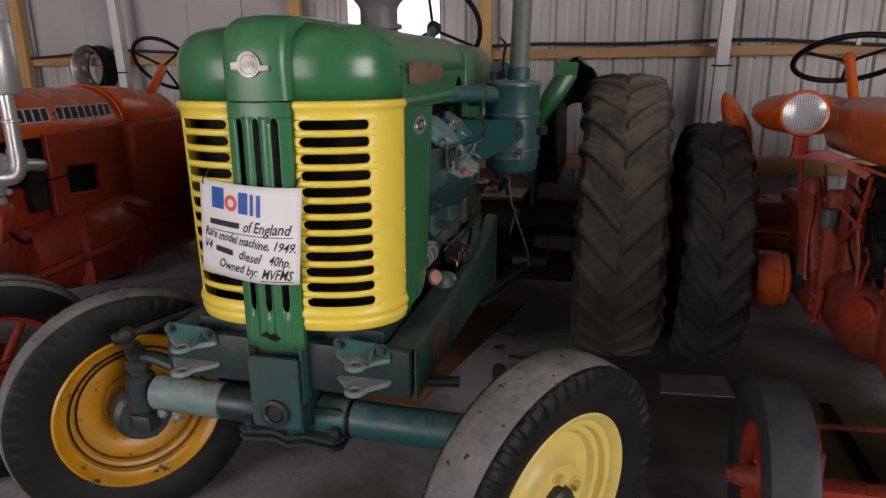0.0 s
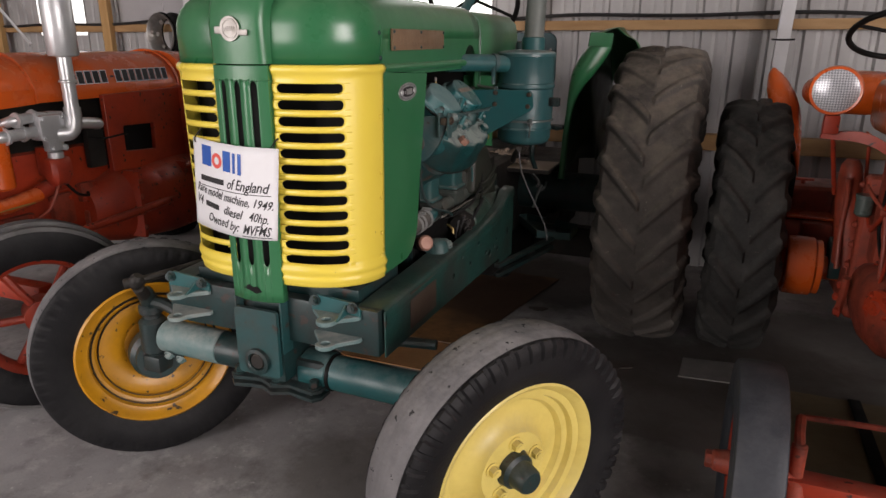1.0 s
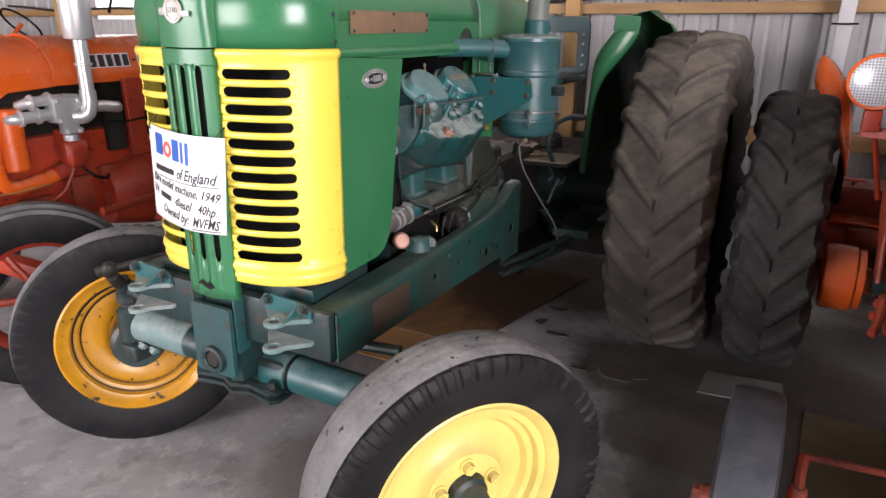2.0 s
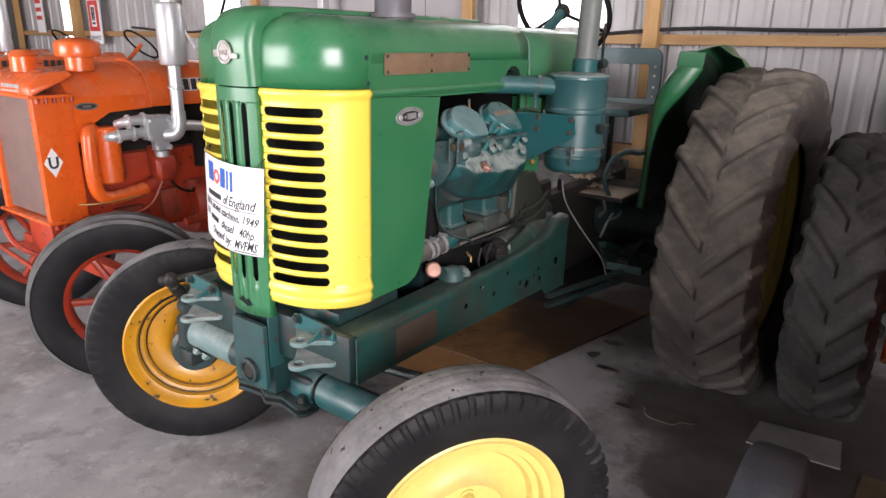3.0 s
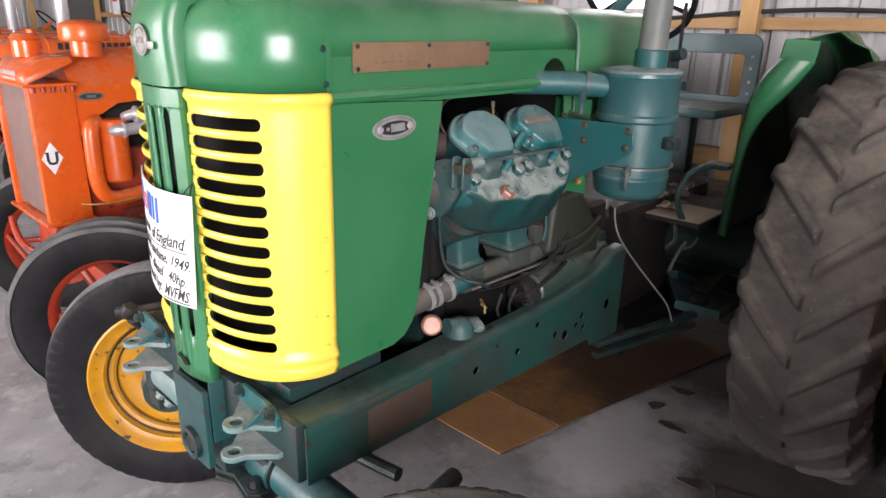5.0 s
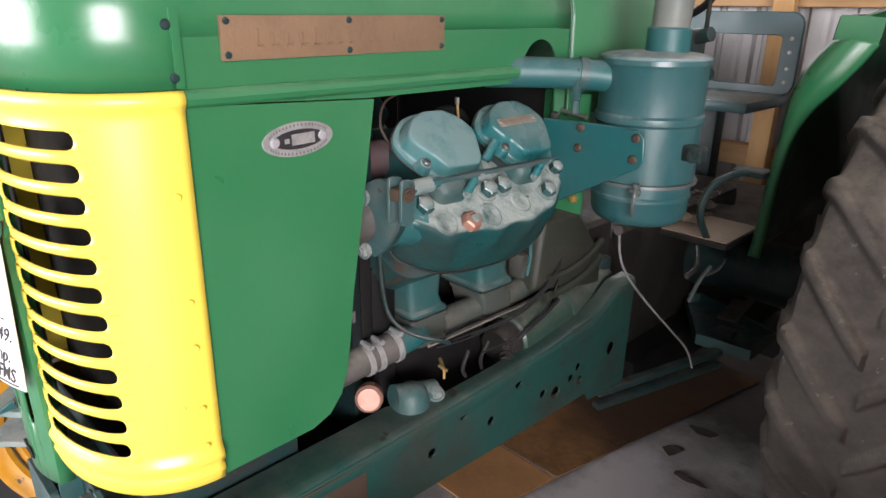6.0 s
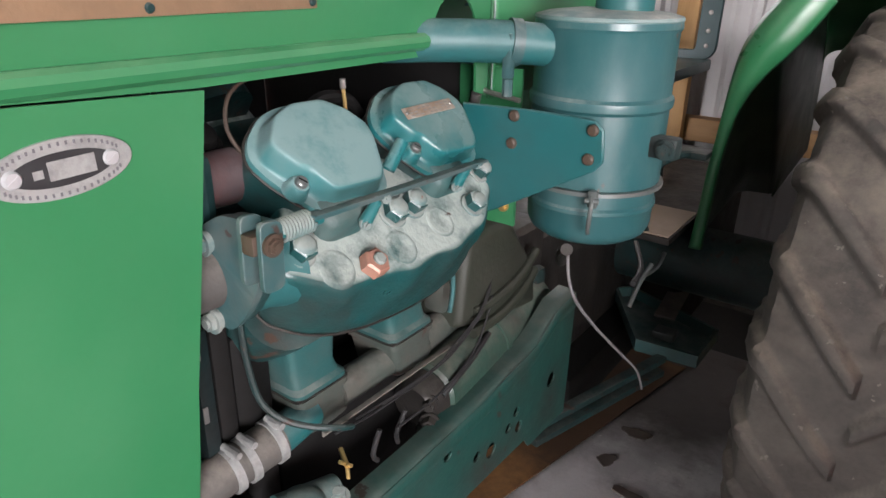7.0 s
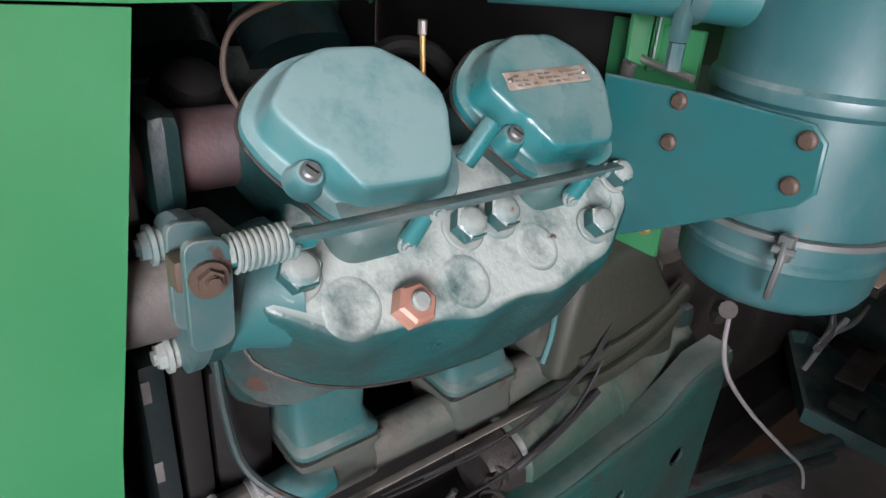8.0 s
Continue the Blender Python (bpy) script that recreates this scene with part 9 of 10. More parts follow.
# ---- the orange tractors in the row behind
def bars_of_writing(name, m, width, height, n, gap_at, mat, parent, rim=0.0):
    """Plain upright strokes in place of lettering, each a part of its own."""
    step = width / n
    for i in range(n):
        bm = bmesh.new()
        if i in gap_at:
            if rim:
                continue
            add_box(bm, (i * step + step * 0.2, height * 0.4, 0), (i * step + step * 0.7, height * 0.55, 0.001), 0, m)
        else:
            add_box(bm, (i * step - rim, -rim, 0), (i * step + step * 0.72 + rim, height + rim, 0.001), 0, m)
        part(name, bm, mat, parent)


def row_tractor():
    """Unstyled orange tractor with an upright cast radiator."""
    cx = -2.07
    t = thing("tractor", (cx, 1.2, 0), "orange vintage tractor with upright cast radiator and silver exhaust", "tractor", "orange tractors in a row")
    # radiator: side castings, core, top and bottom tanks
    for x0, x1 in ((-2.335, -2.29), (-1.855, -1.808)):
        bm = bmesh.new()
        add_box(bm, (x0, 0.195, 0.66), (x1, 0.375, 1.262), 0.008)
        part("radiator_side", bm, ORANGE, t)
    bm = bmesh.new()
    add_box(bm, (-2.295, 0.215, 0.68), (-1.85, 0.30, 1.25), 0.004)
    part("radiator_core", bm, RADIATOR, t, "brown finned radiator core")
    bm = bmesh.new()
    rows = []
    section = [(0.19, 1.262), (0.185, 1.285), (0.20, 1.31), (0.245, 1.345), (0.30, 1.362), (0.375, 1.366)]
    for x, g in ((-2.345, 0.02), (-2.33, 0.0), (-2.2, -0.004), (-1.94, -0.004), (-1.812, 0.0), (-1.797, 0.02)):
        rows.append([bm.verts.new((x, y + g * 0.5, z - (g if z > 1.30 else 0))) for y, z in section])
    for a, b in zip(rows, rows[1:]):
        for j in range(len(section) - 1):
            bm.faces.new((a[j], a[j + 1], b[j + 1], b[j]))
    bm.faces.new(rows[0])
    bm.faces.new(rows[-1])
    top = part("radiator_tank", bm, ORANGE, t, "cast orange radiator top tank", angle=50)
    bars_of_writing("cast_letter", Matrix.Translation((-2.25, 0.1835, 1.272)) @ Matrix.Rotation(radians(80), 4, "X"), 0.36, 0.036, 13, (5,), SILVER, top)
    for z0, z1 in ((1.248, 1.262), (0.652, 0.668)):
        bm = bmesh.new()
        add_box(bm, (-2.352, 0.178, z0), (-1.790, 0.385, z1), 0.004)
        fl = part("radiator_flange", bm, ORANGE, t)
        for i in range(5):
            bm = bmesh.new()
            add_cyl(bm, (-1.800, 0.215 + 0.038 * i, z0 - 0.022), (-1.800, 0.215 + 0.038 * i, z0), 0.010, seg=8)
            part("bolt", bm, ORANGE_DULL, fl)
    bm = bmesh.new()
    add_cyl(bm, (-2.06, 0.29, 1.355), (-2.06, 0.29, 1.43), 0.058, seg=24, bevel=0.004)
    add_cyl(bm, (-2.06, 0.29, 1.43), (-2.06, 0.29, 1.455), 0.066, 0.05, seg=24, bevel=0.006)
    part("radiator_cap", bm, ORANGE, t)
    # model diamond
    bm = bmesh.new()
    m = Matrix.Translation((-1.8075, 0.247, 0.950)) @ Matrix(((0, 0, 1, 0), (1, 0, 0, 0), (0, 1, 0, 0), (0, 0, 0, 1)))
    add_plate(bm, [(-0.042, 0), (0, -0.070), (0.042, 0), (0, 0.070)], [], 0.003, m, 0.0006)
    dm = part("model_plate", bm, CARD_WHITE, t, "white diamond plate with black letter U")
    bm = bmesh.new()
    text_mesh("U", 0.075, m @ Matrix.Translation((0.0, -0.026, 0.0036)), bm, 0, 0.0004, "CENTER", 0.95, 0.0022)
    add_box(bm, (-0.027, 0.022, 0.0034), (-0.012, 0.028, 0.0042), 0, m)
    add_box(bm, (0.012, 0.022, 0.0034), (0.027, 0.028, 0.0042), 0, m)
    part("letter", bm, INK, dm)
    # hood: rounded tank over the engine
    bm = bmesh.new()
    rows = []
    for y, z1, hw, zb in ((0.372, 1.366, 0.250, 1.20), (0.5, 1.385, 0.248, 1.19), (0.77, 1.398, 0.240, 1.185), (0.785, 1.402, 0.242, 1.185), (1.2, 1.402, 0.236, 1.185), (1.68, 1.398, 0.230, 1.18), (1.74, 1.398, 0.228, 1.18)):
        sec = []
        for i in range(17):
            a = radians(-6 + 192 * i / 16)
            sec.append((cx + hw * math.cos(a), y, z1 - 0.205 + 0.205 * math.sin(a)))
        rows.append([bm.verts.new(p) for p in sec])
    for a, b in zip(rows, rows[1:]):
        for j in range(16):
            bm.faces.new((a[j], a[j + 1], b[j + 1], b[j]))
    bm.faces.new(rows[0])
    bm.faces.new(rows[-1][::-1])
    hd = part("hood", bm, ORANGE, t, "rounded orange fuel tank hood", angle=50)
    for y in (0.778, 1.70):
        bm = bmesh.new()
        add_tube(bm, [(cx + 0.246 * math.cos(radians(a)), y, 1.197 + 0.209 * math.sin(radians(a))) for a in range(-6, 187, 12)], 0.007, 8, 2)
        part("tank_strap", bm, ORANGE, hd)
    # front side sheets with a curved lower edge
    for side in (1, -1):
        bm = bmesh.new()
        poly = [(0.378, 1.24), (0.378, 1.03), (0.40, 1.03), (0.425, 1.06), (0.47, 1.115), (0.56, 1.165), (0.68, 1.20), (0.775, 1.215), (0.775, 1.24)]
        m = Matrix(((0, 0, side, 0), (1, 0, 0, 0), (0, 1, 0, 0), (0, 0, 0, 1)))
        add_plate(bm, poly, [], 0.004, Matrix.Translation((cx + side * 0.243, 0, 0)) @ m)
        sh = part("side_sheet", bm, ORANGE, t)
        bm = bmesh.new()
        mo = Matrix.Translation((cx + side * 0.2475, 0.443, 1.198)) @ m
        add_plate(bm, circle(0, 0, 0.056, 30, 0.33), [], 0.002, mo)
        ov = part("maker_plate", bm, STEEL, sh, "small oval maker's plate")
        bm = bmesh.new()
        add_plate(bm, circle(0, 0, 0.046, 30, 0.26), [], 0.0008, mo @ Matrix.Translation((0, 0, 0.002)))
        part("field", bm, INK, ov)
        bm = bmesh.new()
        add_box(bm, (-0.018, -0.006, 0.003), (0.022, 0.006, 0.0036), 0, mo)
        part("number_panel", bm, STEEL, ov)
    # black strokes of the name along the tank
    bm = bmesh.new()
    m = Matrix.Translation((cx + 0.2255, 0.985, 1.248)) @ Matrix(((0, 0, 1, 0), (1, 0, 0, 0), (0, 1, 0, 0), (0, 0, 0, 1))) @ Matrix.Rotation(radians(-12), 4, "X")
    bars_of_writing("letter_stroke", m @ Matrix.Translation((0, 0, 0.0095)), 0.655, 0.060, 14, (5,), INK, hd)
    bars_of_writing("letter_border", m @ Matrix.Translation((0, 0, 0.0080)), 0.655, 0.060, 14, (5,), CARD_WHITE, hd, 0.004)
    # air cleaner cap on the hood
    bm = bmesh.new()
    add_lathe(bm, [(0, 1.36), (0.064, 1.36), (0.064, 1.425), (0.10, 1.428), (0.103, 1.44), (0.103, 1.488), (0.096, 1.498), (0.06, 1.512), (0, 1.518)], 28, Matrix.Translation((-1.93, 0.49, 0)))
    part("breather_cap", bm, ORANGE, t, "mushroom-shaped orange breather cap")
    # engine block, box panel
    bm = bmesh.new()
    add_box(bm, (-2.24, 0.40, 0.50), (-1.90, 1.72, 0.94), 0.03)
    part("engine_block", bm, ORANGE_DULL, t, "dull orange-red engine block")
    # dark block painted in for the shaded cavity under the hood
    bm = bmesh.new()
    add_box(bm, (-2.20, 0.42, 0.935), (-1.95, 1.68, 1.20), 0.02)
    part("cylinder_head", bm, GREASE, t, "dark block that stands for the shaded cavity under the hood")
    bm = bmesh.new()
    m = Matrix(((0, 0, 1, 0), (1, 0, 0, 0), (0, 1, 0, 0), (0, 0, 0, 1)))
    add_plate(bm, [(1.13, 0.79), (1.76, 0.76), (1.78, 1.20), (1.13, 1.19)], [chamfer_poly([(1.23, 0.885), (1.44, 0.872), (1.445, 1.015), (1.232, 1.022)], 0.01)], 0.030, Matrix.Translation((-1.83, 0, 0)) @ m, 0.003)
    part("side_box", bm, ORANGE_DULL, t, "dull orange tool box side with a rectangular hole")
    bm = bmesh.new()
    loops = []
    for z, g in ((0.755, 0.012), (0.765, 0.0), (1.195, 0.0), (1.205, 0.012)):
        poly = chamfer_poly([(-2.2, 1.66 + g), (-1.74 - g, 1.66 + g), (-1.70 - g, 1.74), (-1.66 - g, 2.55 - g), (-2.2, 2.55 - g)], 0.05, 6)
        loops.append([Vector((x, y, z)) for x, y in poly])
    loft(bm, loops)
    part("battery_box", bm, ORANGE_DULL, t, "dull orange box side behind the engine", angle=40)
    bm = bmesh.new()
    add_box(bm, (-1.862, 1.15, 0.80), (-1.835, 1.74, 1.18))
    part("box_back", bm, BLACK, t)
    bm = bmesh.new()
    section_loft(bm, [(1.0, -1.98, 0.16, 0.42, 0.72), (1.2, -1.94, 0.22, 0.38, 0.80), (1.5, -1.92, 0.25, 0.36, 0.82), (2.2, -1.98, 0.24, 0.36, 0.86)], 20, 2.8)
    part("gearbox", bm, ORANGE_DULL, t, angle=50)
    bm = bmesh.new()
    add_box(bm, (-1.84, 1.0, 0.83), (-1.80, 1.10, 1.08), 0.01)
    part("bracket", bm, GREASE, t)
    bm = bmesh.new()
    add_tube(bm, [(-1.72, 0.84, 0.555), (-1.70, 1.2, 0.578), (-1.70, 1.75, 0.615)], 0.022, 10)
    part("frame_rod", bm, ORANGE_DULL, t)
    # bell housing bulge with ribs and flange bolts, and the long side rail
    bm = bmesh.new()
    section_loft(bm, [(1.16, -1.86, 0.06, 0.52, 0.72), (1.20, -1.84, 0.11, 0.47, 0.77), (1.34, -1.83, 0.135, 0.43, 0.79), (1.46, -1.83, 0.12, 0.44, 0.775), (1.50, -1.85, 0.07, 0.48, 0.73)], 26, 2.5)
    bell = part("bell_housing", bm, ORANGE_DULL, t, "rounded dull red bell housing", angle=50)
    for y in (1.18, 1.52):
        bm = bmesh.new()
        add_box(bm, (-1.86, y, 0.42), (-1.69, y + 0.022, 0.79), 0.008)
        part("flange", bm, ORANGE_DULL, bell)
        for i in range(4):
            bm = bmesh.new()
            add_bolt(bm, (-1.689, y + 0.011, 0.48 + 0.085 * i), (1, 0, 0), 0.010, 0.010)
            part("bolt", bm, RED_GRIME, bell)
    bm = bmesh.new()
    add_box(bm, (-1.72, 1.55, 0.60), (-1.69, 1.60, 0.76), 0.006)
    add_tube(bm, [(-1.70, 1.575, 0.76), (-1.69, 1.60, 0.70), (-1.68, 1.75, 0.66), (-1.68, 1.95, 0.64)], 0.010, 8)
    part("brake_lever", bm, ORANGE_DULL, t)
    bm = bmesh.new()
    add_tube(bm, [(-1.79, 1.0, 0.99), (-1.785, 1.10, 0.975), (-1.795, 1.22, 0.98), (-1.84, 1.28, 0.97)], 0.005, 8)
    part("wire", bm, BLACK, t)
    # cast pads, bolts and pipes on the side of the block
    for y, z, w, h in ((0.62, 0.60, 0.16, 0.12), (0.86, 0.64, 0.12, 0.16), (1.02, 0.70, 0.10, 0.10), (1.05, 0.56, 0.12, 0.08)):
        bm = bmesh.new()
        add_box(bm, (-1.91, y - w / 2, z - h / 2), (-1.868, y + w / 2, z + h / 2), 0.012, seg=2)
        pad = part("cast_pad", bm, RED_GRIME, t)
        for sy, sz in ((-1, -1), (1, 1)):
            bm = bmesh.new()
            add_bolt(bm, (-1.869, y + sy * w * 0.36, z + sz * h * 0.33), (1, 0, 0), 0.009, 0.010)
            part("bolt", bm, ORANGE_DULL, pad)
    for i, pts in enumerate(([(-1.72, 0.76, 0.82), (-1.74, 0.84, 0.74), (-1.80, 0.95, 0.70), (-1.86, 1.0, 0.70)], [(-1.70, 0.72, 0.81), (-1.71, 0.66, 0.70), (-1.78, 0.60, 0.64), (-1.86, 0.60, 0.62)])):
        bm = bmesh.new()
        add_tube(bm, pts, 0.007, 8)
        part("fuel_pipe", bm, (BLACK, RED_GRIME)[i], t)
    # filter and water pipe
    bm = bmesh.new()
    add_cyl(bm, (-1.785, 0.50, 0.82), (-1.785, 0.50, 1.10), 0.062, seg=24, bevel=0.01)
    part("oil_filter", bm, ORANGE, t)
    bm = bmesh.new()
    add_tube(bm, [(-1.80, 0.44, 1.09), (-1.76, 0.405, 1.075), (-1.752, 0.395, 1.0), (-1.752, 0.395, 0.86), (-1.755, 0.415, 0.78), (-1.76, 0.47, 0.748), (-1.765, 0.56, 0.755), (-1.77, 0.67, 0.77)], 0.034, 14)
    part("water_pipe", bm, ORANGE, t, "fat orange water pipe with a rounded bend")
    bm = bmesh.new()
    add_tube(bm, [(-1.80, 0.33, 0.735), (-1.74, 0.40, 0.735), (-1.72, 0.60, 0.745)], 0.004, 6)
    part("wire", bm, BRASS, t)
    bm = bmesh.new()
    add_tube(bm, [(-1.77, 0.66, 0.77), (-1.775, 0.73, 0.79), (-1.775, 0.80, 0.80)], 0.038, 14)
    add_box(bm, (-1.83, 0.72, 0.84), (-1.74, 0.82, 0.98), 0.015)
    part("pump", bm, ORANGE_DULL, t)
    # silver manifold, elbow and exhaust
    bm = bmesh.new()
    add_tube(bm, [(-1.80, 0.47, 1.05), (-1.73, 0.50, 1.055), (-1.72, 0.62, 1.06), (-1.71, 0.75, 1.07)], 0.026, 12)
    add_tube(bm, [(-1.79, 0.56, 1.10), (-1.74, 0.60, 1.12), (-1.72, 0.72, 1.125), (-1.71, 0.80, 1.12)], 0.024, 12)
    add_tube(bm, [(-1.70, 0.78, 1.08), (-1.72, 0.92, 1.075), (-1.74, 1.02, 1.06), (-1.80, 1.06, 1.05)], 0.028, 12)
    add_box(bm, (-1.755, 0.66, 1.02), (-1.675, 0.80, 1.135), 0.014)
    add_box(bm, (-1.735, 0.70, 0.965), (-1.69, 0.78, 1.03), 0.008)
    mf = part("manifold", bm, SILVER, t, "bright silver-painted manifold castings")
    for y, z in ((0.52, 1.055), (0.60, 1.06), (0.58, 1.118), (0.66, 1.124)):
        bm = bmesh.new()
        add_lathe(bm, [(0.02, 0), (0.038, 0.001), (0.038, 0.013), (0.02, 0.014)], 8, Matrix.Translation((-1.725, y, z)) @ Matrix.Rotation(radians(-90), 4, "X"), True)
        part("pipe_flange", bm, SILVER, mf)
    for y, z in ((0.68, 1.03), (0.78, 1.03), (0.68, 1.12), (0.78, 1.12), (0.71, 0.98), (0.77, 0.98)):
        bm = bmesh.new()
        add_bolt(bm, (-1.678, y, z), (1, 0, 0), 0.010, 0.012)
        part("bolt", bm, SILVER, mf)
    bm = bmesh.new()
    add_cyl(bm, (-1.712, 0.74, 0.962), (-1.712, 0.74, 0.93), 0.034, seg=18, bevel=0.004)
    part("carburettor_neck", bm, SILVER, mf)
    bm = bmesh.new()
    section_loft(bm, [(0.69, -1.72, 0.03, 0.83, 0.93), (0.71, -1.72, 0.045, 0.80, 0.935), (0.77, -1.72, 0.045, 0.80, 0.935), (0.80, -1.72, 0.03, 0.83, 0.93)], 18, 3)
    part("carburettor", bm, ORANGE_DULL, t, "dull orange carburettor below the manifold")
    bm = bmesh.new()
    add_tube(bm, [(-1.72, 0.74, 1.045), (-1.675, 0.80, 1.045), (-1.665, 0.825, 1.09), (-1.665, 0.828, 1.16)], 0.037, 18)
    add_cyl(bm, (-1.665, 0.828, 1.15), (-1.672, 0.835, 1.40), 0.031, seg=22)
    add_lathe(bm, [(0.030, 0), (0.040, 0.004), (0.040, 0.012), (0.030, 0.016)], 22, Matrix.Translation((-1.668, 0.832, 1.27)), True)
    part("exhaust_pipe", bm, SILVER, t, "silver exhaust pipe rising from an elbow")
    bm = bmesh.new()
    add_lathe(bm, [(0.030, 1.385), (0.062, 1.391), (0.067, 1.400), (0.067, 1.672), (0.062, 1.682), (0.036, 1.69), (0.034, 1.80), (0.038, 1.81), (0.032, 1.95), (0, 1.95)], 32, Matrix.Translation((-1.675, 0.838, 0)))
    part("silencer", bm, SILVER, t, "silver cylindrical exhaust silencer")
    # steering column and wheel
    bm = bmesh.new()
    section_loft(bm, [(1.72, cx, 0.245, 1.14, 1.405), (1.9, cx, 0.26, 1.10, 1.395), (2.15, cx, 0.24, 1.10, 1.36), (2.3, cx, 0.18, 1.10, 1.30)], 22, 2.8)
    part("dash_cowl", bm, ORANGE, t, angle=50)
    bm = bmesh.new()
    add_cyl(bm, (-1.945, 2.0, 1.22), (-1.955, 2.28, 1.50), 0.028, seg=14)
    part("steering_column", bm, ORANGE, t)
    m = Matrix.Translation((-1.955, 2.30, 1.52)) @ Matrix.Rotation(radians(-50), 4, "X")
    bm = bmesh.new()
    add_lathe(bm, [(0.20 + 0.012 * math.cos(2 * math.pi * i / 10), 0.012 * math.sin(2 * math.pi * i / 10)) for i in range(10)], 44, m, True)
    sw = part("steering_wheel", bm, BLACK, t, "thin black steering wheel")
    for a in (90, 210, 330):
        bm = bmesh.new()
        add_tube(bm, [m @ Vector((0, 0, -0.02)), m @ Vector((0.2 * math.cos(radians(a)), 0.2 * math.sin(radians(a)), 0))], 0.008, 8)
        part("spoke", bm, BLACK, sw)
    # axle and wheels
    bm = bmesh.new()
    add_box(bm, (-2.46, 0.30, 0.40), (-1.38, 0.37, 0.48), 0.012)
    add_box(bm, (-2.2, 0.24, 0.45), (-1.94, 0.40, 0.66), 0.02)
    part("front_axle", bm, ORANGE_DULL, t, "dull orange front axle beam")
    bm = bmesh.new()
    add_tube(bm, [(-2.30, 0.16, 0.60), (-2.22, 0.15, 0.54), (-2.16, 0.17, 0.48), (-2.12, 0.25, 0.42)], 0.015, 8)
    add_tube(bm, [(-2.55, 0.18, 0.44), (-2.0, 0.16, 0.40), (-1.62, 0.12, 0.42)], 0.012, 8)
    part("steering_link", bm, ORANGE_DULL, t)
    ribbed_wheel(t, Matrix.Translation((-1.326, 0.262, 0.389)) @ Matrix.Rotation(radians(-30), 4, "Z"), 0.389, 0.088)
    ribbed_wheel(t, Matrix.Translation((-2.50, 0.40, 0.389)) @ Matrix.Rotation(radians(-30) + math.pi, 4, "Z"), 0.389, 0.088)
    rear_wheel(t, Matrix.Translation((-1.44, 2.42, 0.62)), 0.62, 0.13, RUBBER, ORANGE_DULL, 18, "rear wheel with orange rim")
    rear_wheel(t, Matrix.Translation((-2.70, 2.42, 0.62)) @ Matrix.Rotation(math.pi, 4, "Z"), 0.62, 0.13, RUBBER, ORANGE_DULL, 18, "rear wheel with orange rim")
    bm = bmesh.new()
    add_cyl(bm, (-2.6, 2.42, 0.62), (-1.5, 2.42, 0.62), 0.08, seg=18)
    part("rear_axle", bm, ORANGE_DULL, t)
    return t


row_tractor()


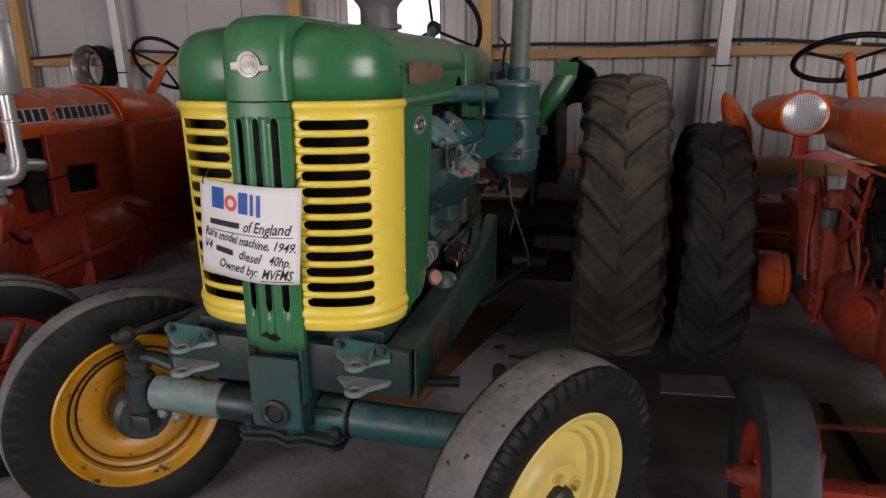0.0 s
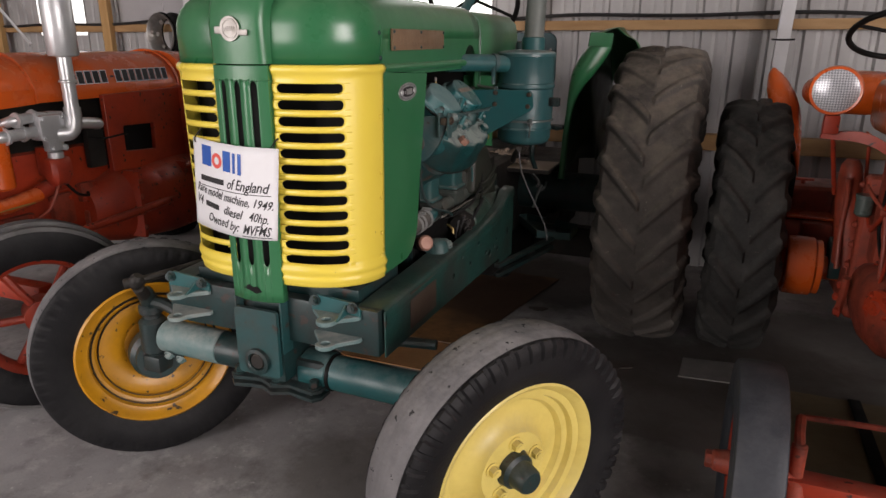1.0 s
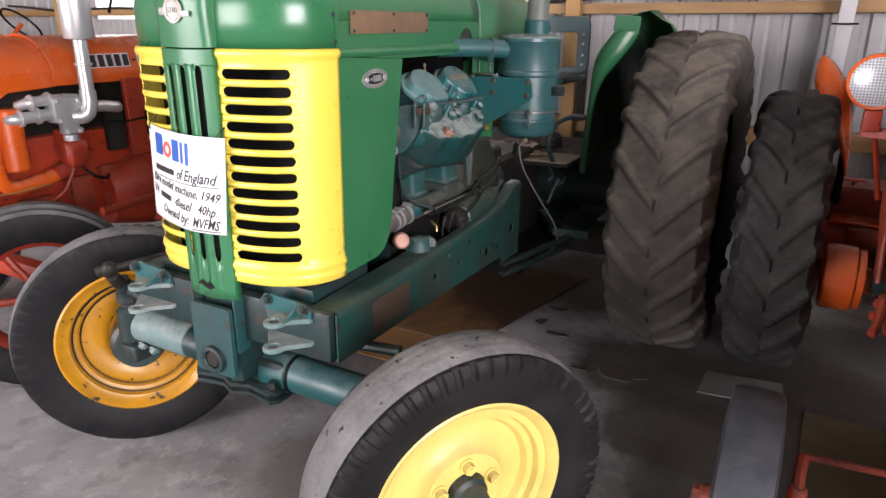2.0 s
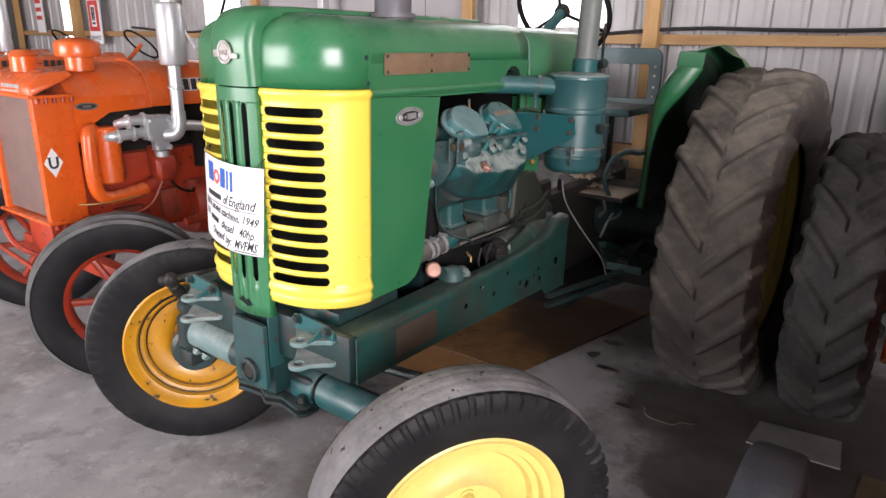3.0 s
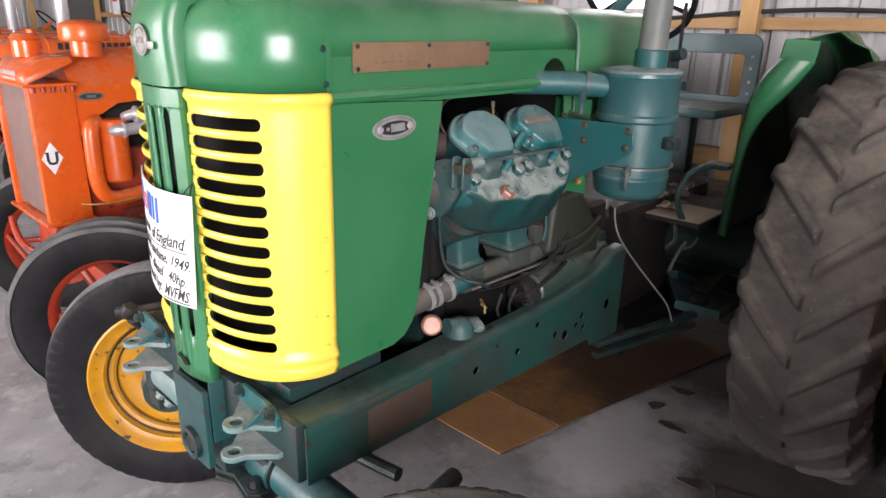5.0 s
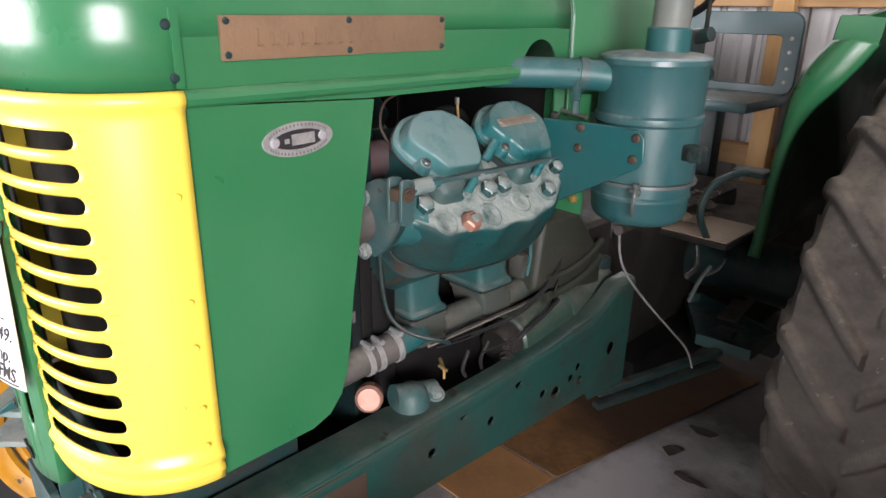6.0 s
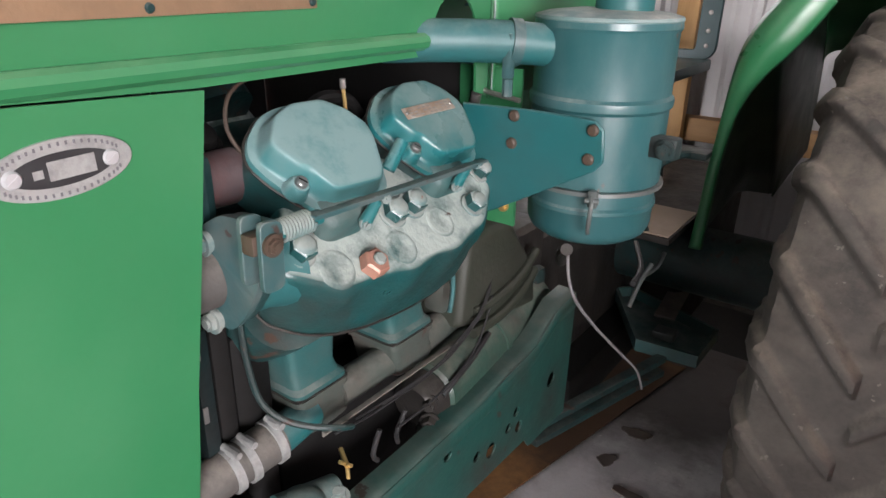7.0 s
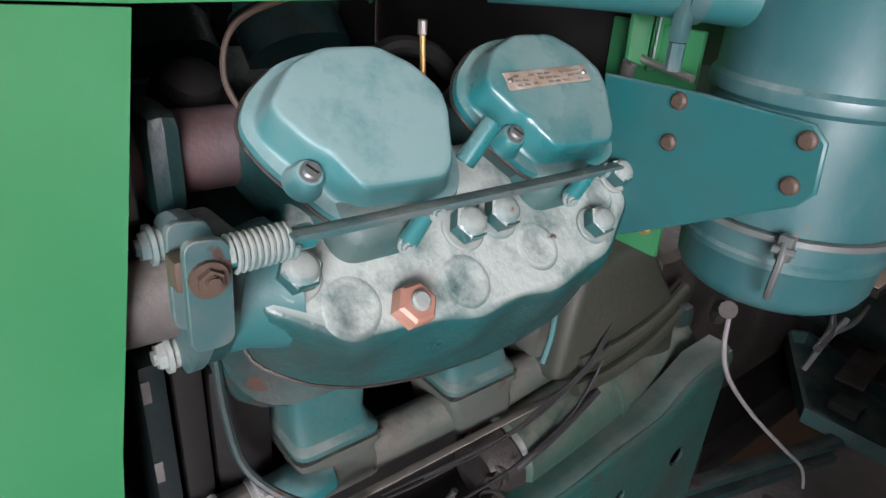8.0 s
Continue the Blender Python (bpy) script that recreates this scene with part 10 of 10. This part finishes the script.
def styled_tractor(at):
    """Later orange tractor with a rounded nose; seen over the first one's shoulder."""
    t = thing("tractor", (0, 1.2, 0), "orange tractor with rounded nose and dark upright grille", "tractor", "orange tractors in a row")
    bm = bmesh.new()
    section_loft(bm, [(0.195, 0, 0.20, 0.70, 1.26), (0.22, 0, 0.235, 0.67, 1.30), (0.32, 0, 0.255, 0.65, 1.335), (0.60, 0, 0.26, 0.66, 1.35)], 26, 4.0)
    nose = part("nose_cowl", bm, ORANGE, t, "rounded orange nose cowl", angle=50)
    bm = bmesh.new()
    add_box(bm, (-0.17, 0.180, 0.76), (0.17, 0.20, 1.22), 0.006)
    part("grille", bm, RADIATOR, nose, "brown upright grille")
    bm = bmesh.new()
    section_loft(bm, [(0.595, 0, 0.258, 1.06, 1.352), (1.2, 0, 0.25, 1.07, 1.37), (1.8, 0, 0.24, 1.08, 1.375)], 26, 4.0)
    hd = part("hood", bm, ORANGE, t, "long orange hood", angle=50)
    bars_of_writing("letter_stroke", Matrix.Translation((0.2605, 0.66, 1.255)) @ Matrix(((0, 0, 1, 0), (1, 0, 0, 0), (0, 1, 0, 0), (0, 0, 0, 1))), 0.80, 0.055, 14, (5,), INK, hd)
    bm = bmesh.new()
    mo = Matrix.Translation((0.2585, 0.44, 1.19)) @ Matrix(((0, 0, 1, 0), (1, 0, 0, 0), (0, 1, 0, 0), (0, 0, 0, 1)))
    add_plate(bm, circle(0, 0, 0.050, 24, 0.32), [], 0.003, mo)
    part("maker_plate", bm, STEEL, nose)
    bm = bmesh.new()
    for i in range(3):
        add_box(bm, (0.2575, 0.30 + 0.022 * i, 1.15), (0.2605, 0.314 + 0.022 * i, 1.18))
    part("number_strokes", bm, INK, nose)
    bm = bmesh.new()
    add_lathe(bm, [(0, 0.05), (0.05, 0.048), (0.066, 0.03), (0.07, 0.0), (0.05, -0.05), (0, -0.07)], 20, Matrix.Translation((0.325, 0.36, 1.02)) @ Matrix.Rotation(radians(75), 4, "X"))
    part("headlamp", bm, BLACK, t, "small round black headlamp")
    bm = bmesh.new()
    add_tube(bm, [(0.20, 0.40, 0.98), (0.27, 0.40, 0.985), (0.325, 0.38, 1.0)], 0.014, 8)
    part("lamp_arm", bm, ORANGE_DULL, t)
    # solid black block that stands for the darkness of an opening
    bm = bmesh.new()
    add_box(bm, (0.235, 0.52, 0.78), (0.264, 0.585, 1.12), 0.02)
    part("side_opening_block", bm, BLACK, nose)
    bm = bmesh.new()
    add_box(bm, (-0.2, 0.5, 0.50), (0.2, 1.8, 1.08), 0.03)
    part("engine_block", bm, ORANGE_DULL, t)
    bm = bmesh.new()
    add_box(bm, (-0.5, 0.30, 0.46), (0.5, 0.38, 0.56), 0.012)
    add_box(bm, (-0.10, 0.26, 0.50), (0.10, 0.42, 0.70), 0.02)
    part("front_axle", bm, ORANGE_DULL, t)
    bm = bmesh.new()
    add_cyl(bm, (0.05, 0.8, 1.36), (0.05, 0.8, 1.47), 0.022, seg=12)
    add_lathe(bm, [(0.022, 1.372), (0.050, 1.38), (0.056, 1.39), (0.056, 1.95), (0.05, 1.96), (0.030, 1.97), (0.030, 2.04), (0, 2.04)], 22, Matrix.Translation((0.05, 0.8, 0)))
    part("silencer", bm, SILVER, t)
    bm = bmesh.new()
    add_cyl(bm, (-0.02, 0.55, 1.34), (-0.02, 0.55, 1.42), 0.04, seg=16, bevel=0.004)
    part("filler_cap", bm, ORANGE, t)
    bm = bmesh.new()
    m = Matrix.Translation((0.0, 2.1, 1.45)) @ Matrix.Rotation(radians(-45), 4, "X")
    add_lathe(bm, [(0.19 + 0.011 * math.cos(2 * math.pi * i / 8), 0.011 * math.sin(2 * math.pi * i / 8)) for i in range(8)], 36, m, True)
    sw = part("steering_wheel", bm, BLACK, t)
    bm = bmesh.new()
    add_cyl(bm, m @ Vector((0, 0, 0)), m @ Vector((0, 0, -0.4)), 0.02, seg=10)
    part("steering_column", bm, ORANGE, t)
    for side in (1, -1):
        ribbed_wheel(t, Matrix.Translation((side * 0.50, 0.33, 0.335)) @ Matrix.Rotation(0 if side > 0 else math.pi, 4, "Z"), 0.335, 0.070)
        rear_wheel(t, Matrix.Translation((side * 0.62, 2.1, 0.62)) @ Matrix.Rotation(0 if side > 0 else math.pi, 4, "Z"), 0.62, 0.13, RUBBER, ORANGE_DULL, 18)
    bm = bmesh.new()
    add_cyl(bm, (-0.6, 2.1, 0.62), (0.6, 2.1, 0.62), 0.08, seg=18)
    part("rear_axle", bm, ORANGE_DULL, t)
    first = t
    first.matrix_basis = Matrix.Translation((at[0][0], at[0][1] + 1.2, 0))
    for x, y in at[1:]:
        copy_thing(first, Matrix.Translation((x, y + 1.2, 0)))


styled_tractor([(-5.35, 0.66), (-7.05, 0.70), (-8.55, 0.22)])


# ---- things on the walls
def wall_signs():
    t = thing("wall_sign", (-6.68, WALL_Y - 0.10, 1.44), "white service sign with a red panel on the shed wall", "sign")
    y = WALL_Y - 0.17
    bm = bmesh.new()
    add_box(bm, (-6.82, y, 1.44), (-6.55, y + 0.02, 2.06), 0.003)
    part("board", bm, CARD_WHITE, t)
    bm = bmesh.new()
    add_box(bm, (-6.80, y - 0.003, 1.58), (-6.57, y - 0.0005, 1.92))
    part("red_panel", bm, RED_SIGN, t)
    bm = bmesh.new()
    add_plate(bm, round_rect(-6.74, 1.63, -6.63, 1.87, 0.02), [], 0.002, Matrix.Translation((0, y - 0.0035, 0)) @ Matrix.Rotation(radians(90), 4, "X"))
    part("mark_field", bm, CARD_WHITE, t)
    bm = bmesh.new()
    add_box(bm, (-6.72, y - 0.008, 1.70), (-6.69, y - 0.006, 1.85))
    add_box(bm, (-6.68, y - 0.008, 1.70), (-6.65, y - 0.006, 1.85))
    add_box(bm, (-6.72, y - 0.008, 1.655), (-6.65, y - 0.006, 1.68))
    part("mark", bm, INK, t, "plain black shapes of a trade mark")
    bm = bmesh.new()
    m = Matrix.Rotation(radians(90), 4, "X")
    text_mesh("SALES", 0.075, Matrix.Translation((-6.685, y - 0.002, 1.955)) @ m, bm, 0, 0.0005, "CENTER")
    text_mesh("SERVICE", 0.065, Matrix.Translation((-6.685, y - 0.002, 1.485)) @ m, bm, 0, 0.0005, "CENTER")
    part("lettering", bm, INK, t)
    y = WALL_Y - 0.106
    t = thing("wall_sign", (-8.25, WALL_Y - 0.10, 1.6), "narrow white sign with red bars on a stud", "sign")
    bm = bmesh.new()
    add_box(bm, (-8.33, y, 1.56), (-8.14, y + 0.02, 2.02), 0.003)
    part("board", bm, CARD_WHITE, t)
    for z in (1.72, 1.82, 1.92):
        bm = bmesh.new()
        add_box(bm, (-8.31, y - 0.003, z), (-8.16, y - 0.0005, z + 0.05))
        part("red_bar", bm, RED_SIGN, t)
    t = thing("exit_sign", (WEST + 0.16, 1.36, 1.57), "green exit sign with white letters above the door", "sign")
    x = WEST + 0.16
    bm = bmesh.new()
    add_box(bm, (x, 1.06, 1.600), (x + 0.03, 1.66, 1.785), 0.004)
    part("board", bm, EXIT_GREEN, t)
    bm = bmesh.new()
    add_box(bm, (x - 0.002, 1.05, 1.566), (x + 0.032, 1.67, 1.603), 0.003)
    part("edge", bm, WHITE_POST, t)
    bm = bmesh.new()
    text_mesh("EXIT", 0.155, Matrix.Translation((x + 0.031, 1.37, 1.640)) @ Matrix(((0, 0, 1, 0), (1, 0, 0, 0), (0, 1, 0, 0), (0, 0, 0, 1))), bm, 0, 0.0005, "CENTER")
    part("lettering", bm, CARD_WHITE, t)


wall_signs()


def spare_rim():
    c = Matrix.Translation((-3.03, WALL_Y - 0.22, 1.505)) @ Matrix.Rotation(radians(-8), 4, "Z") @ Matrix.Rotation(radians(90), 4, "X")
    t = thing("wheel_rim", (-3.03, WALL_Y - 0.1, 1.30), "bare steel wheel rim with dark well hung on the wall", "wheel rim")
    bm = bmesh.new()
    add_lathe(bm, [(0.148, 0.070), (0.158, 0.076), (0.163, 0.070), (0.150, 0.056), (0.138, 0.040), (0.132, 0.0), (0.138, -0.04), (0.150, -0.056), (0.163, -0.07), (0.158, -0.076), (0.148, -0.07), (0.138, -0.055), (0.126, -0.04), (0.122, 0.0), (0.126, 0.04), (0.138, 0.055)], 48, c, True)
    rim = part("rim", bm, STEEL, t)
    for i in range(6):
        bm = bmesh.new()
        a = 2 * math.pi * i / 6
        add_box(bm, (0.095, -0.018, -0.01), (0.130, 0.018, 0.01), 0.004, c @ Matrix.Rotation(a, 4, "Z"))
        part("lug", bm, STEEL, rim)
    bm = bmesh.new()
    add_lathe(bm, [(0.140, -0.066), (0.165, -0.074), (0.168, -0.05), (0.155, -0.02), (0.155, 0.02), (0.168, 0.05), (0.166, 0.056), (0.145, 0.045), (0.137, 0.0)], 48, c @ Matrix.Translation((0, 0, -0.004)), True)
    part("outer_band", bm, BLACK, t)


spare_rim()


def brace(name, a, b, r, mat, label):
    t = thing(name, a, label, "brace")
    bm = bmesh.new()
    add_cyl(bm, a, b, r, seg=10)
    part("rod", bm, mat, t)


brace("brace_rod", (-5.6, WALL_Y - 0.25, 2.4), (-4.62, WALL_Y - 0.22, 1.42), 0.012, WHITE_POST, "thin pale steel brace rod by the wall")
brace("brace_rod", (-3.25, WALL_Y - 0.20, 3.40), (-4.446, WALL_Y - 0.096, 1.555), 0.014, BLACK, "thin dark steel brace rod by the wall")
brace("brace_rod", (WEST + 0.4, 1.2, 2.65), (WEST + 0.35, WALL_Y - 0.3, 1.98), 0.016, WHITE_POST, "pale steel brace rod on the end wall")
